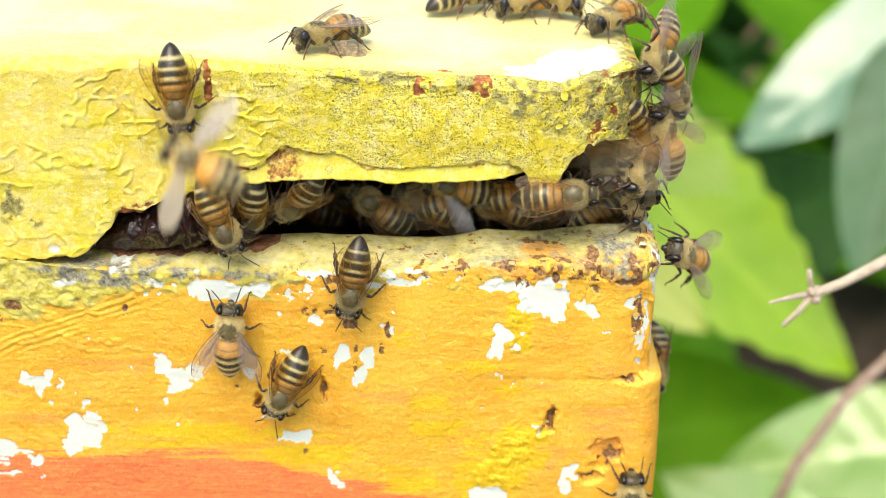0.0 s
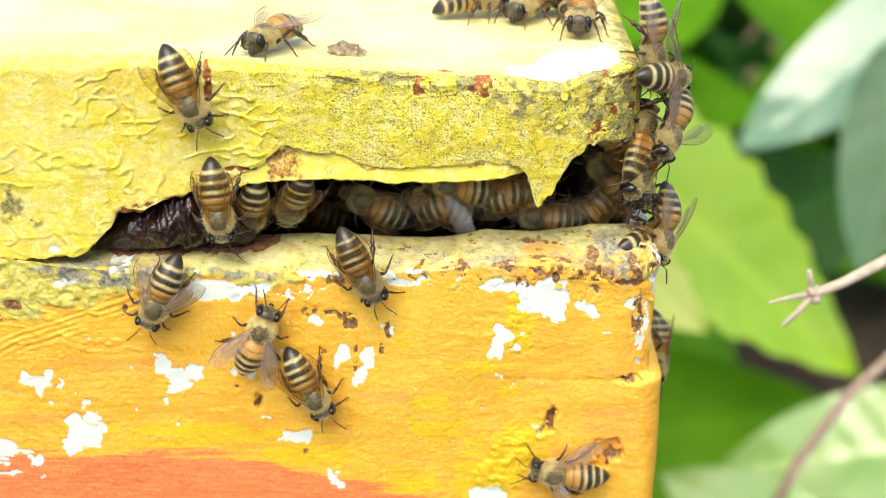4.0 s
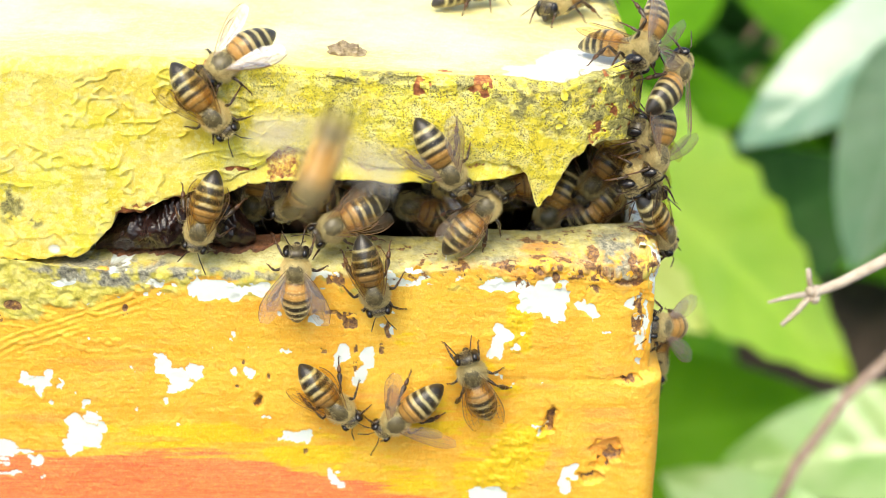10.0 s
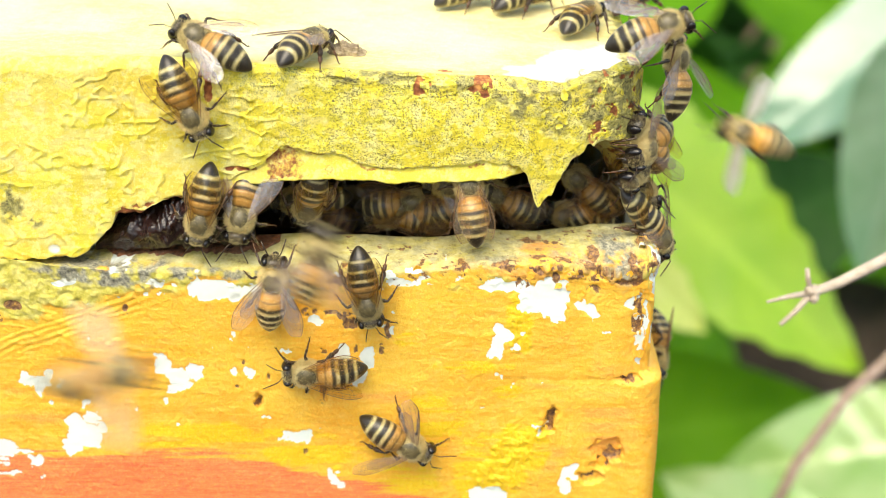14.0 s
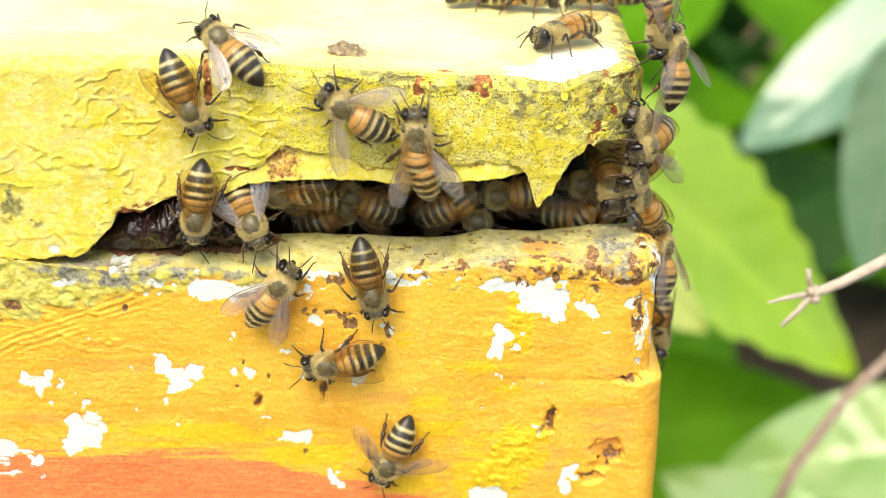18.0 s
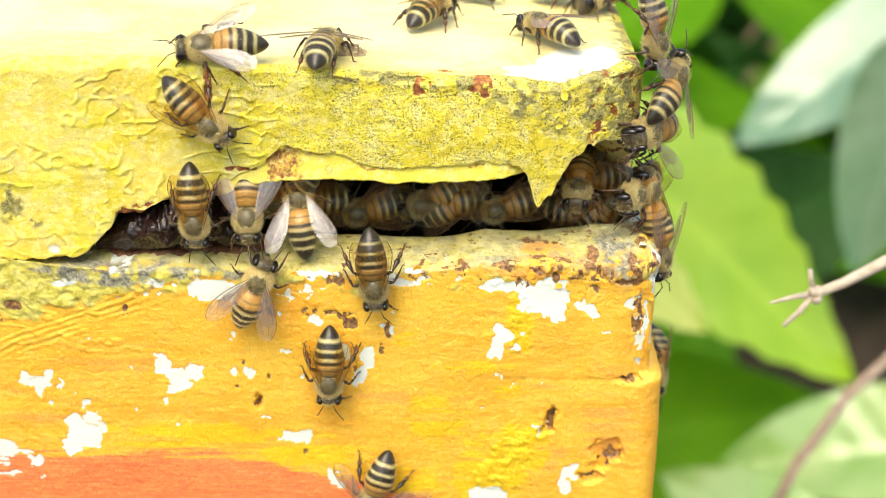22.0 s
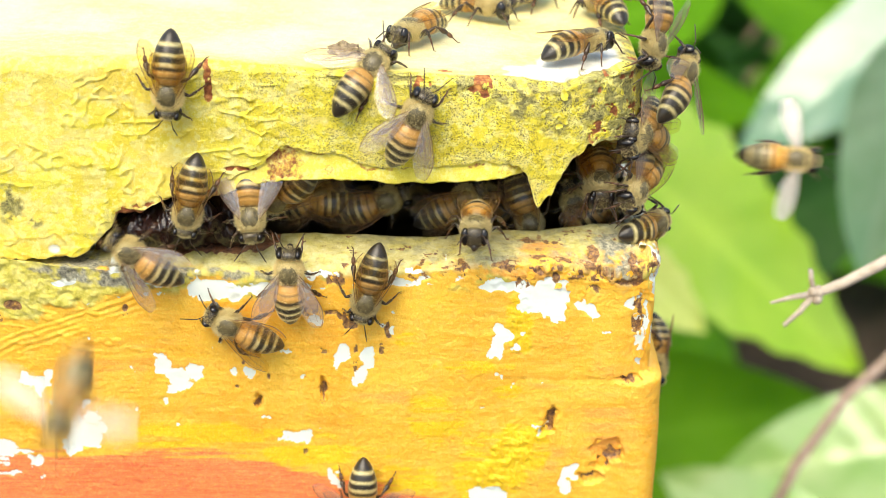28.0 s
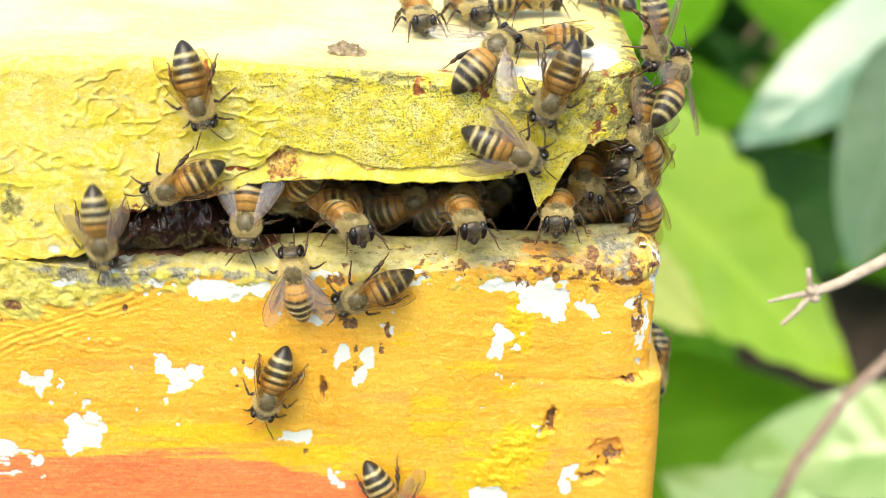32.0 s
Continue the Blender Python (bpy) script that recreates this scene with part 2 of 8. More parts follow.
def bee_mats(warmth):
    """Abdomen, fur and the downy skin under it; warmth 0 is a dark bee toned for the slit's shade, 1 an amber one."""
    m, tree, p = mat("bee_abdomen", 0.3)
    dark, amber, pale = masks(tree, "band")
    a = ramp(tree, grain(tree, 900, 3), [(0.3, (0.22 + 0.14 * warmth, 0.095 + 0.06 * warmth, 0.016)), (0.7, (0.42 + 0.20 * warmth, 0.21 + 0.085 * warmth, 0.045))])
    col = mix(tree, pale, a, ramp(tree, grain(tree, 2200, 3), [(0.35, (0.40, 0.34, 0.14)), (0.65, (0.60, 0.53, 0.27))]))
    col = mix(tree, dark, col, ramp(tree, grain(tree, 1200, 3), [(0.3, (0.012, 0.010, 0.008)), (0.75, (0.036, 0.026, 0.015))]))
    p.inputs["Sheen Weight"].default_value, p.inputs["Sheen Roughness"].default_value = 0.18, 0.4
    p.inputs["Sheen Tint"].default_value = (0.9, 0.82, 0.6, 1)
    tree.links.new(col, p.inputs["Base Color"])
    bump(tree, p, grain(tree, 4000, 3), 0.35, 0.0001)
    furs = []
    # low warmth dims the fur: the slit's shade put into its colour
    v = 0.60 + 0.46 * min(1.0, warmth)
    for name, lo, hi in (("bee_fur", (0.66, 0.54, 0.24), (0.92, 0.80, 0.45)), ("bee_downy_skin", (0.32, 0.255, 0.11), (0.52, 0.43, 0.20))):
        fur, tree, p = mat(name, 0.75)
        tree.links.new(ramp(tree, grain(tree, 1500, 3), [(0.3, tuple(c * v for c in lo)), (0.7, tuple(c * v for c in hi))]), p.inputs["Base Color"])
        glow = tree.nodes.new("ShaderNodeBsdfTranslucent")
        glow.inputs["Color"].default_value = (*(c * v for c in hi), 1)
        mixer = tree.nodes.new("ShaderNodeMixShader")
        mixer.inputs[0].default_value = 0.4 if name == "bee_fur" else 0.0
        tree.links.new(p.outputs[0], mixer.inputs[1])
        tree.links.new(glow.outputs[0], mixer.inputs[2])
        tree.links.new(mixer.outputs[0], tree.nodes["Material Output"].inputs["Surface"])
        furs.append(fur)
    return m, *furs


# the last skin is paled in colour so that fliers look brightly lit
BEE_SKINS = [bee_mats(0.2), bee_mats(0.65), bee_mats(1.0), bee_mats(2.2)]
CHITIN, ctree, cp = mat("bee_black_chitin", 0.33)
ctree.links.new(ramp(ctree, grain(ctree, 1500, 3), [(0.3, (0.014, 0.011, 0.008)), (0.7, (0.055, 0.040, 0.024))]), cp.inputs["Base Color"])
LEG, ltree, lp = mat("bee_leg_brown", 0.3)
ltree.links.new(ramp(ltree, grain(ltree, 700, 3), [(0.35, (0.014, 0.010, 0.008)), (0.75, (0.075, 0.038, 0.017))]), lp.inputs["Base Color"])
FOOT, ftree, fp = mat("bee_foot_russet", 0.4)
ftree.links.new(ramp(ftree, grain(ftree, 900, 3), [(0.35, (0.04, 0.018, 0.010)), (0.75, (0.17, 0.070, 0.025))]), fp.inputs["Base Color"])
EYE, etree, ep = mat("bee_eye", 0.16)
ep.inputs["Base Color"].default_value = (0.010, 0.008, 0.008, 1)
bump(etree, ep, grain(etree, 9000, 1), 0.3, 0.00005)
SHIELD, stree, sp = mat("bee_brown_shield", 0.36)
stree.links.new(ramp(stree, grain(stree, 1500, 3), [(0.3, (0.050, 0.040, 0.020)), (0.7, (0.15, 0.12, 0.052))]), sp.inputs["Base Color"])
VEIN, vtree, vp = mat("wing_vein", 0.5)
vp.inputs["Base Color"].default_value = (0.19, 0.10, 0.04, 1)


def wing_mat(name, tone, cover, sheen, tint):
    m, tree, p = mat(name, 0.3)
    tree.links.new(ramp(tree, grain(tree, 350, 3), [(0.3, tuple(c * 0.9 for c in tone)), (0.7, tone)]), p.inputs["Base Color"])
    bump(tree, p, grain(tree, 700, 2), 0.25, 0.0002)
    back = tree.nodes.new("ShaderNodeBsdfTranslucent")
    back.inputs["Color"].default_value = (*tone, 1)
    film = tree.nodes.new("ShaderNodeMixShader")
    film.inputs[0].default_value = 0.6
    tree.links.new(p.outputs[0], film.inputs[1])
    tree.links.new(back.outputs[0], film.inputs[2])
    t = tree.nodes.new("ShaderNodeBsdfTransparent")
    t.inputs["Color"].default_value = (*tint, 1)
    mixer = tree.nodes.new("ShaderNodeMixShader")
    mixer.inputs[0].default_value = cover
    tree.links.new(t.outputs[0], mixer.inputs[1])
    tree.links.new(film.outputs[0], mixer.inputs[2])
    gloss = tree.nodes.new("ShaderNodeBsdfGlossy")
    gloss.inputs["Color"].default_value, gloss.inputs["Roughness"].default_value = (0.92, 0.93, 1.0, 1), 0.32
    crinkle = node(tree, "ShaderNodeBump", Strength=0.5, Distance=0.0003)
    tree.links.new(grain(tree, 900, 3), crinkle.inputs["Height"])
    tree.links.new(crinkle.outputs["Normal"], gloss.inputs["Normal"])
    last = tree.nodes.new("ShaderNodeMixShader")
    last.inputs[0].default_value = sheen
    tree.links.new(mixer.outputs[0], last.inputs[1])
    tree.links.new(gloss.outputs[0], last.inputs[2])
    tree.links.new(last.outputs[0], tree.nodes["Material Output"].inputs["Surface"])
    return m


FOLDED_WING = wing_mat("amber_wing_membrane", (0.56, 0.40, 0.17), 0.075, 0.014, (0.96, 0.87, 0.66))
# lilac-white tone paints part of the sheen; the gloss adds the rest
CLEAR_WING = wing_mat("clear_wing_membrane", (0.86, 0.84, 0.88), 0.18, 0.085, (0.97, 0.93, 0.85))
# near-opaque white film stands for the sheen of sunlit beating wings
BEATING_WING = wing_mat("beating_wing_membrane", (0.97, 0.94, 0.87), 0.7, 0.06, (0.99, 0.96, 0.90))


# ---- mesh helpers; shapes are written in millimetres ----
def solid(name, verts, faces, materials, parent=None, at=(0, 0, 0), slots=None, label="", smooth=True, layers=None):
    me = bpy.data.meshes.new(name)
    me.from_pydata([tuple(c * MM for c in v) for v in verts], [], faces)
    for m in materials:
        me.materials.append(m)
    if slots is not None:
        me.polygons.foreach_set("material_index", slots)
    me.polygons.foreach_set("use_smooth", [smooth] * len(me.polygons))
    for key, rgb in (layers or {}).items():
        layer = me.attributes.new(key, "FLOAT_COLOR", "POINT")
        rgba = np.ones((len(verts), 4), np.float32)
        rgba[:, :3] = rgb
        layer.data.foreach_set("color", rgba.ravel())
    me.update()
    ob = new(name, me)
    ob.location = [c * MM for c in at]
    if parent:
        ob.parent = parent
    if label:
        tagged(ob, label)
    return ob


def weld(*shapes):
    """Joins (verts, faces) shapes of one part; gives verts, faces and each face's shape number."""
    verts, faces, slots = [], [], []
    for i, (v, f) in enumerate(shapes):
        k = len(verts)
        verts += list(v)
        faces += [tuple(j + k for j in q) for q in f]
        slots += [i] * len(f)
    return verts, faces, slots


def ellipsoid(c, r, nu=18, nv=12):
    v = [(c[0] + r[0] * math.sin(math.pi * j / nv) * math.cos(2 * math.pi * i / nu), c[1] + r[1] * math.sin(math.pi * j / nv) * math.sin(2 * math.pi * i / nu),
          c[2] + r[2] * math.cos(math.pi * j / nv)) for j in range(nv + 1) for i in range(nu)]
    f = [(j * nu + i, (j + 1) * nu + i, (j + 1) * nu + (i + 1) % nu, j * nu + (i + 1) % nu) for j in range(nv) for i in range(nu)]
    return v, f


def tube(points, radii, n=7, flat=1.0):
    points = [Vector(p) for p in points]
    v, f = [], []
    for i, p in enumerate(points):
        way = (points[min(i + 1, len(points) - 1)] - points[max(i - 1, 0)]).normalized()
        side = way.cross(Vector((0.05, 0.1, 1))).normalized()
        up = side.cross(way)
        v += [tuple(p + (side * math.cos(2 * math.pi * k / n) * flat + up * math.sin(2 * math.pi * k / n)) * radii[i]) for k in range(n)]
    for i in range(len(points) - 1):
        f += [(i * n + k, i * n + (k + 1) % n, (i + 1) * n + (k + 1) % n, (i + 1) * n + k) for k in range(n)]
    f += [tuple(range(n))[::-1], tuple(range(len(v) - n, len(v)))]
    return v, f


def hairs(c, r, count, length, rnd, lean=(0, -0.5, 0), keep=lambda d: True, thick=0.015):
    """Short tapering hairs standing on an ellipsoid."""
    v, f = [], []
    while len(f) < count:
        d = Vector((rnd.gauss(0, 1), rnd.gauss(0, 1), rnd.gauss(0, 1))).normalized()
        if not keep(d):
            continue
        base = Vector([c[k] + r[k] * d[k] * 0.98 for k in range(3)])
        n = (Vector([d[k] / r[k] for k in range(3)]).normalized() + Vector(lean) + Vector([rnd.gauss(0, 0.22) for _ in range(3)])).normalized()
        s = n.cross(Vector((rnd.gauss(0, 1), rnd.gauss(0, 1), rnd.gauss(0, 1)))).normalized() * thick
        k = len(v)
        v += [tuple(base - s), tuple(base + s), tuple(base + n * length * rnd.uniform(0.6, 1.2))]
        f.append((k, k + 1, k + 2))
    return v, f


TABLES = {}


def value_noise(x, y, seed):
    if seed not in TABLES:
        TABLES[seed] = np.random.RandomState(seed).rand(256, 256)
    tab = TABLES[seed]
    xi, yi = np.floor(x).astype(int), np.floor(y).astype(int)
    fx, fy = x - xi, y - yi
    fx, fy = fx * fx * (3 - 2 * fx), fy * fy * (3 - 2 * fy)
    a, b = tab[xi % 256, yi % 256], tab[(xi + 1) % 256, yi % 256]
    c, d = tab[xi % 256, (yi + 1) % 256], tab[(xi + 1) % 256, (yi + 1) % 256]
    return (a + (b - a) * fx) * (1 - fy) + (c + (d - c) * fx) * fy


def fbm(x, y, scale, seed, octaves=4):
    """Layered noise from 0 to 1; scale in millimetres."""
    total, amp, norm = 0, 1.0, 0
    for k in range(octaves):
        total = total + amp * value_noise(x / scale * 2 ** k + 37.3 * k + 500, y / scale * 2 ** k + 11.7 * k + 500, seed + k)
        norm += amp
        amp *= 0.55
    return total / norm


def step(lo, hi, v):
    t = np.clip((v - lo) / (hi - lo), 0, 1)
    return t * t * (3 - 2 * t)


def blotch(x, z, spots, ragged, seed, soft=0.12, torn=0.0):
    """Ragged-edged patches, each given by its centre, half sizes and, where it leans, its angle; 0.5 on their outline."""
    if torn:
        x, z = x + (fbm(x, z, 1.7, seed + 7, 4) - 0.5) * torn, z + (fbm(x, z, 1.7, seed + 13, 4) - 0.5) * torn
    edge = (fbm(x, z, 2.2, seed, 5) - 0.5) * ragged
    out = np.zeros_like(x)
    for cx, cz, rx, rz, *lean in spots:
        a = radians(lean[0]) if lean else 0.0
        p, q = (x - cx) * math.cos(a) + (z - cz) * math.sin(a), (z - cz) * math.cos(a) - (x - cx) * math.sin(a)
        dist = np.sqrt((p / rx) ** 2 + (q / rz) ** 2) + edge
        out = np.maximum(out, 1 - step(1 - soft, 1 + soft, dist))
    return out


def along(profile, x):
    px, pz = zip(*sorted(profile))
    return np.interp(x, px, pz)


def shell_columns(corner_x, radius, dense):
    """Plan of a box's front and right side: for each column its place, outward normal and whether it may reach deep inside."""
    xs = np.concatenate([np.linspace(-330, -72, 20), np.arange(-71.7, corner_x - radius, dense)])
    cols = [(x, 0.0, 0.0, -1.0, 1.0) for x in xs]
    for a in np.linspace(0, 90, 40 if radius < 8 else 90):
        r = radians(a)
        cols.append((corner_x - radius + radius * math.sin(r), radius - radius * math.cos(r), math.sin(r), -math.cos(r), 0.0))
    for y in np.concatenate([np.arange(radius + 0.4, 60, 0.5), np.linspace(62, 400, 20)]):
        cols.append((corner_x, y, 1.0, 0.0, 0.0))
    return np.array(cols)


def sheet(rows, columns):
    i, j = np.meshgrid(np.arange(columns - 1), np.arange(rows - 1), indexing="ij")
    a = (i * rows + j).ravel()
    return np.stack([a, a + rows, a + rows + 1, a + 1], 1)


# ---- the hive box ----
HIVE_FLOOR = -460.0
DECK_BACK = [(-71.3, -4.1), (-57.7, -4.1), (-48.5, -3.4), (-35.0, -2.7), (-27.8, -2.5), (-20.5, -2.2), (-16.8, -2.6), (-12.3, -2.5), (-7.7, -2.9), (-2.2, -3.0), (1.5, -2.8), (4.2, -2.2), (6.9, -1.5), (10.6, -1.8), (15.2, -1.9), (19.7, -1.2), (24.2, -0.8), (33.0, -0.6)]
CREST = [(-68.7, -1.5), (-55.7, -3.1), (-38.2, -4.3), (-25.1, -5.2), (-7.4, -4.1), (5.8, -3.1), (19.0, -3.5), (30.5, -5.2)]
HEART_CHIP = [(-44.8, -20.0, 1.3, 2.1), (-42.6, -23.4, 1.9, 2.4), (-40.1, -21.4, 1.6, 1.8), (-43.4, -25.1, 1.1, 0.9)]
LEFT_CHIPS = [(-67.4, -22.4, 1.1, 1.1), (-65.2, -23.6, 1.9, 1.5), (-65.0, -25.1, 0.8, 0.9), (-63.7, -21.9, 0.9, 0.8), (-58.8, -33.4, 3.1, 2.4), (-61.3, -35.8, 1.5, 1.3), (-57.0, -30.2, 1.5, 1.2), (-60.3, -30.7, 1.2, 1.0), (-55.8, -31.7, 0.9, 1.0), (-72.1, -36.4, 2.2, 2.1), (-72.9, -39.2, 1.4, 0.9), (-67.5, -38.3, 1.0, 1.1), (-68.8, -36.9, 2.1, 0.5), (-71.0, -40.8, 0.8, 0.5), (-61.8, -24.0, 0.3, 1.1), (-63.4, -27.5, 0.6, 0.5), (-58.1, -27.7, 0.4, 0.6), (-66.7, -42.0, 0.4, 0.6)]
MIDDLE_CHIPS = [(-33.9, -21.9, 0.5, 0.9), (-31.4, -22.2, 1.0, 1.1), (-28.9, -30.6, 0.8, 0.5), (-23.7, -33.9, 2.8, 1.1), (-25.2, -33.4, 1.2, 1.1), (-17.6, -42.1, 0.8, 2.3, 32), (-16.2, -19.0, 1.0, 2.4, -8), (-13.1, -22.1, 1.0, 2.6, -18), (-12.0, -19.0, 1.3, 1.8, -10), (-34.3, -7.1, 4.6, 1.7), (-38.1, -5.3, 1.2, 1.0), (-29.0, -6.5, 3.0, 1.1), (-42.2, -1.4, 4.4, 0.6), (-19.7, -4.4, 3.9, 0.8), (-20.0, -12.7, 1.1, 0.5), (-8.4, -14.5, 0.7, 0.6)]
RIGHT_CHIPS = [(15.6, -8.5, 3.7, 3.3), (10.2, -6.5, 4.6, 1.1), (17.9, -11.3, 1.8, 1.9), (19.1, -7.7, 1.1, 1.9), (8.6, -17.6, 1.4, 2.8, -10), (9.5, -14.9, 1.2, 1.5), (11.6, -17.4, 0.6, 1.0), (12.6, -14.9, 0.4, 0.4), (22.7, -10.9, 2.3, 1.0, -40), (25.8, -14.7, 0.7, 0.5), (-8.3, -4.7, 2.1, 0.6), (7.2, -45.5, 3.4, 1.8), (21.1, -41.2, 1.2, 1.6), (20.2, -43.9, 1.1, 2.1), (31.6, -16.8, 0.6, 4.6), (29.9, -8.9, 1.2, 1.1), (32.6, -12.7, 0.5, 3.9), (-4.3, -3.6, 1.2, 0.5)]
CHIPS = HEART_CHIP + LEFT_CHIPS + MIDDLE_CHIPS + RIGHT_CHIPS
DECK_PALE = [(-34.9, -2.3, 14.8, 1.5), (-14.5, -2.1, 17.4, 2.8), (4.1, -0.8, 10.4, 2.2)]
RUST_STAINS = [(9.8, -2.9, 1.9, 0.8), (-16.9, -11.5, 3.7, 0.8), (-20.9, -10.7, 1.2, 0.9), (-14.7, -12.7, 1.0, 1.3), (-8.6, -14.7, 0.8, 1.9), (-9.8, -17.5, 0.5, 1.1), (-19.6, -25.5, 0.6, 2.0), (-14.0, -19.4, 0.5, 2.2), (-30.0, -27.4, 0.7, 1.3), (-31.9, -20.0, 0.4, 0.6), (-28.0, -22.6, 0.3, 0.6), (-33.2, -24.4, 0.4, 0.4), (-19.0, -17.7, 0.5, 0.9), (-22.8, -36.9, 0.6, 0.6)]
RUST_FLAKES = [(-2.5, -0.9, 1.0, 0.7), (-19.5, 0.6, 1.0, 0.7), (-9.1, 0.6, 0.9, 0.5), (3.2, -3.3, 0.9, 0.6), (12.5, -5.7, 0.9, 1.3), (15.4, -1.1, 1.4, 0.5), (30.2, -23.3, 1.7, 0.6), (30.8, -12.2, 1.0, 3.7), (-7.4, -1.1, 0.6, 0.5), (-12.6, -0.4, 0.7, 0.4), (-70.2, -11.6, 1.2, 0.8), (-50.1, -11.0, 0.4, 0.6), (-30.6, -1.3, 6.1, 1.3), (-42.4, -1.5, 7.8, 0.8)]
RUSTY = RUST_STAINS + RUST_FLAKES
HOLES = [(17.6, -30.4, 0.9, 2.2, -12), (27.1, -36.9, 2.3, 2.2, 20), (17.0, -32.6, 1.1, 0.8), (25.9, -39.7, 1.3, 0.8), (24.6, -42.0, 2.1, 1.0), (-29.8, -26.8, 0.6, 1.2), (-19.5, -24.9, 0.5, 1.9), (29.8, -23.1, 2.2, 0.6)]
GREY = [(-52.5, -4.2, 9.6, 1.6), (-40.1, -4.2, 6.1, 0.8), (-58.6, -3.4, 5.2, 1.1), (27.4, -0.8, 3.4, 2.4), (-50.4, -4.9, 6.1, 1.5), (-31.3, -4.5, 5.2, 0.8), (-57.9, -4.5, 3.5, 1.1)]
MOSSY = [(-46.6, -2.0, 16.5, 1.1), (-57.9, -1.4, 11.3, 0.9), (-31.9, -4.0, 7.8, 0.7), (-64.3, -4.0, 7.8, 4.1), (-55.8, -5.7, 8.7, 2.6), (-66.8, -9.2, 4.8, 2.8), (-60.4, -7.9, 7.8, 2.2), (-49.1, -4.7, 5.2, 1.5), (-46.9, -4.7, 7.0, 1.1)]
SUNNY = [(8.5, -37.5, 5.5, 5.0), (12.3, -12.9, 2.0, 5.1), (10.1, -25.6, 2.6, 1.5), (4.2, -20.9, 5.6, 1.2), (-1.8, -30.6, 5.3, 4.1), (13.1, -35.8, 4.5, 4.7), (-20.9, -36.9, 10.3, 3.1), (-7.9, -42.5, 8.5, 2.6), (-42.1, -33.9, 15.8, 2.3), (7.2, -43.6, 5.7, 3.1), (-5.7, -15.7, 2.7, 1.2)]
CRACKLE = [(12.0, -36.5, 3.6, 4.6), (15.6, -33.0, 1.7, 2.0), (9.5, -41.5, 4.4, 2.6), (12.3, -12.9, 1.8, 4.6)]
SALMON = [(-50.1, -20.4, 9.9, 1.0), (-61.5, -25.1, 7.3, 1.4), (17.6, -38.4, 2.1, 3.5), (-8.6, -26.7, 5.5, 1.4), (8.8, -26.7, 5.5, 0.6), (19.7, -24.0, 5.5, 1.0), (-48.0, -16.8, 5.4, 0.8), (-66.7, -30.4, 8.3, 1.0), (27.0, -30.0, 5.0, 9.0)]
CORNER_CRUST = [(9.8, 0.8, 2.4, 1.2), (16.6, 2.6, 3.0, 1.0, -12), (21.2, 1.6, 3.4, 0.9, -8), (23.4, 4.6, 0.8, 2.8), (27.0, -0.6, 4.4, 0.6, -8), (31.6, 11.5, 2.2, 4.4), (29.8, 2.0, 0.7, 4.0, 10), (12.0, -2.4, 0.7, 1.2), (17.6, -1.6, 0.7, 1.0), (23.6, -2.6, 0.9, 0.8), (14.0, 8.5, 1.6, 0.7)]
RED_LINE = [(-73.0, -36.4), (-49.8, -36.6), (-37.7, -36.7), (-28.4, -38.6), (-24.8, -40.4), (-13.6, -42.5), (-4.2, -44.6), (1.5, -46.6), (11.1, -51.7), (40, -60)]


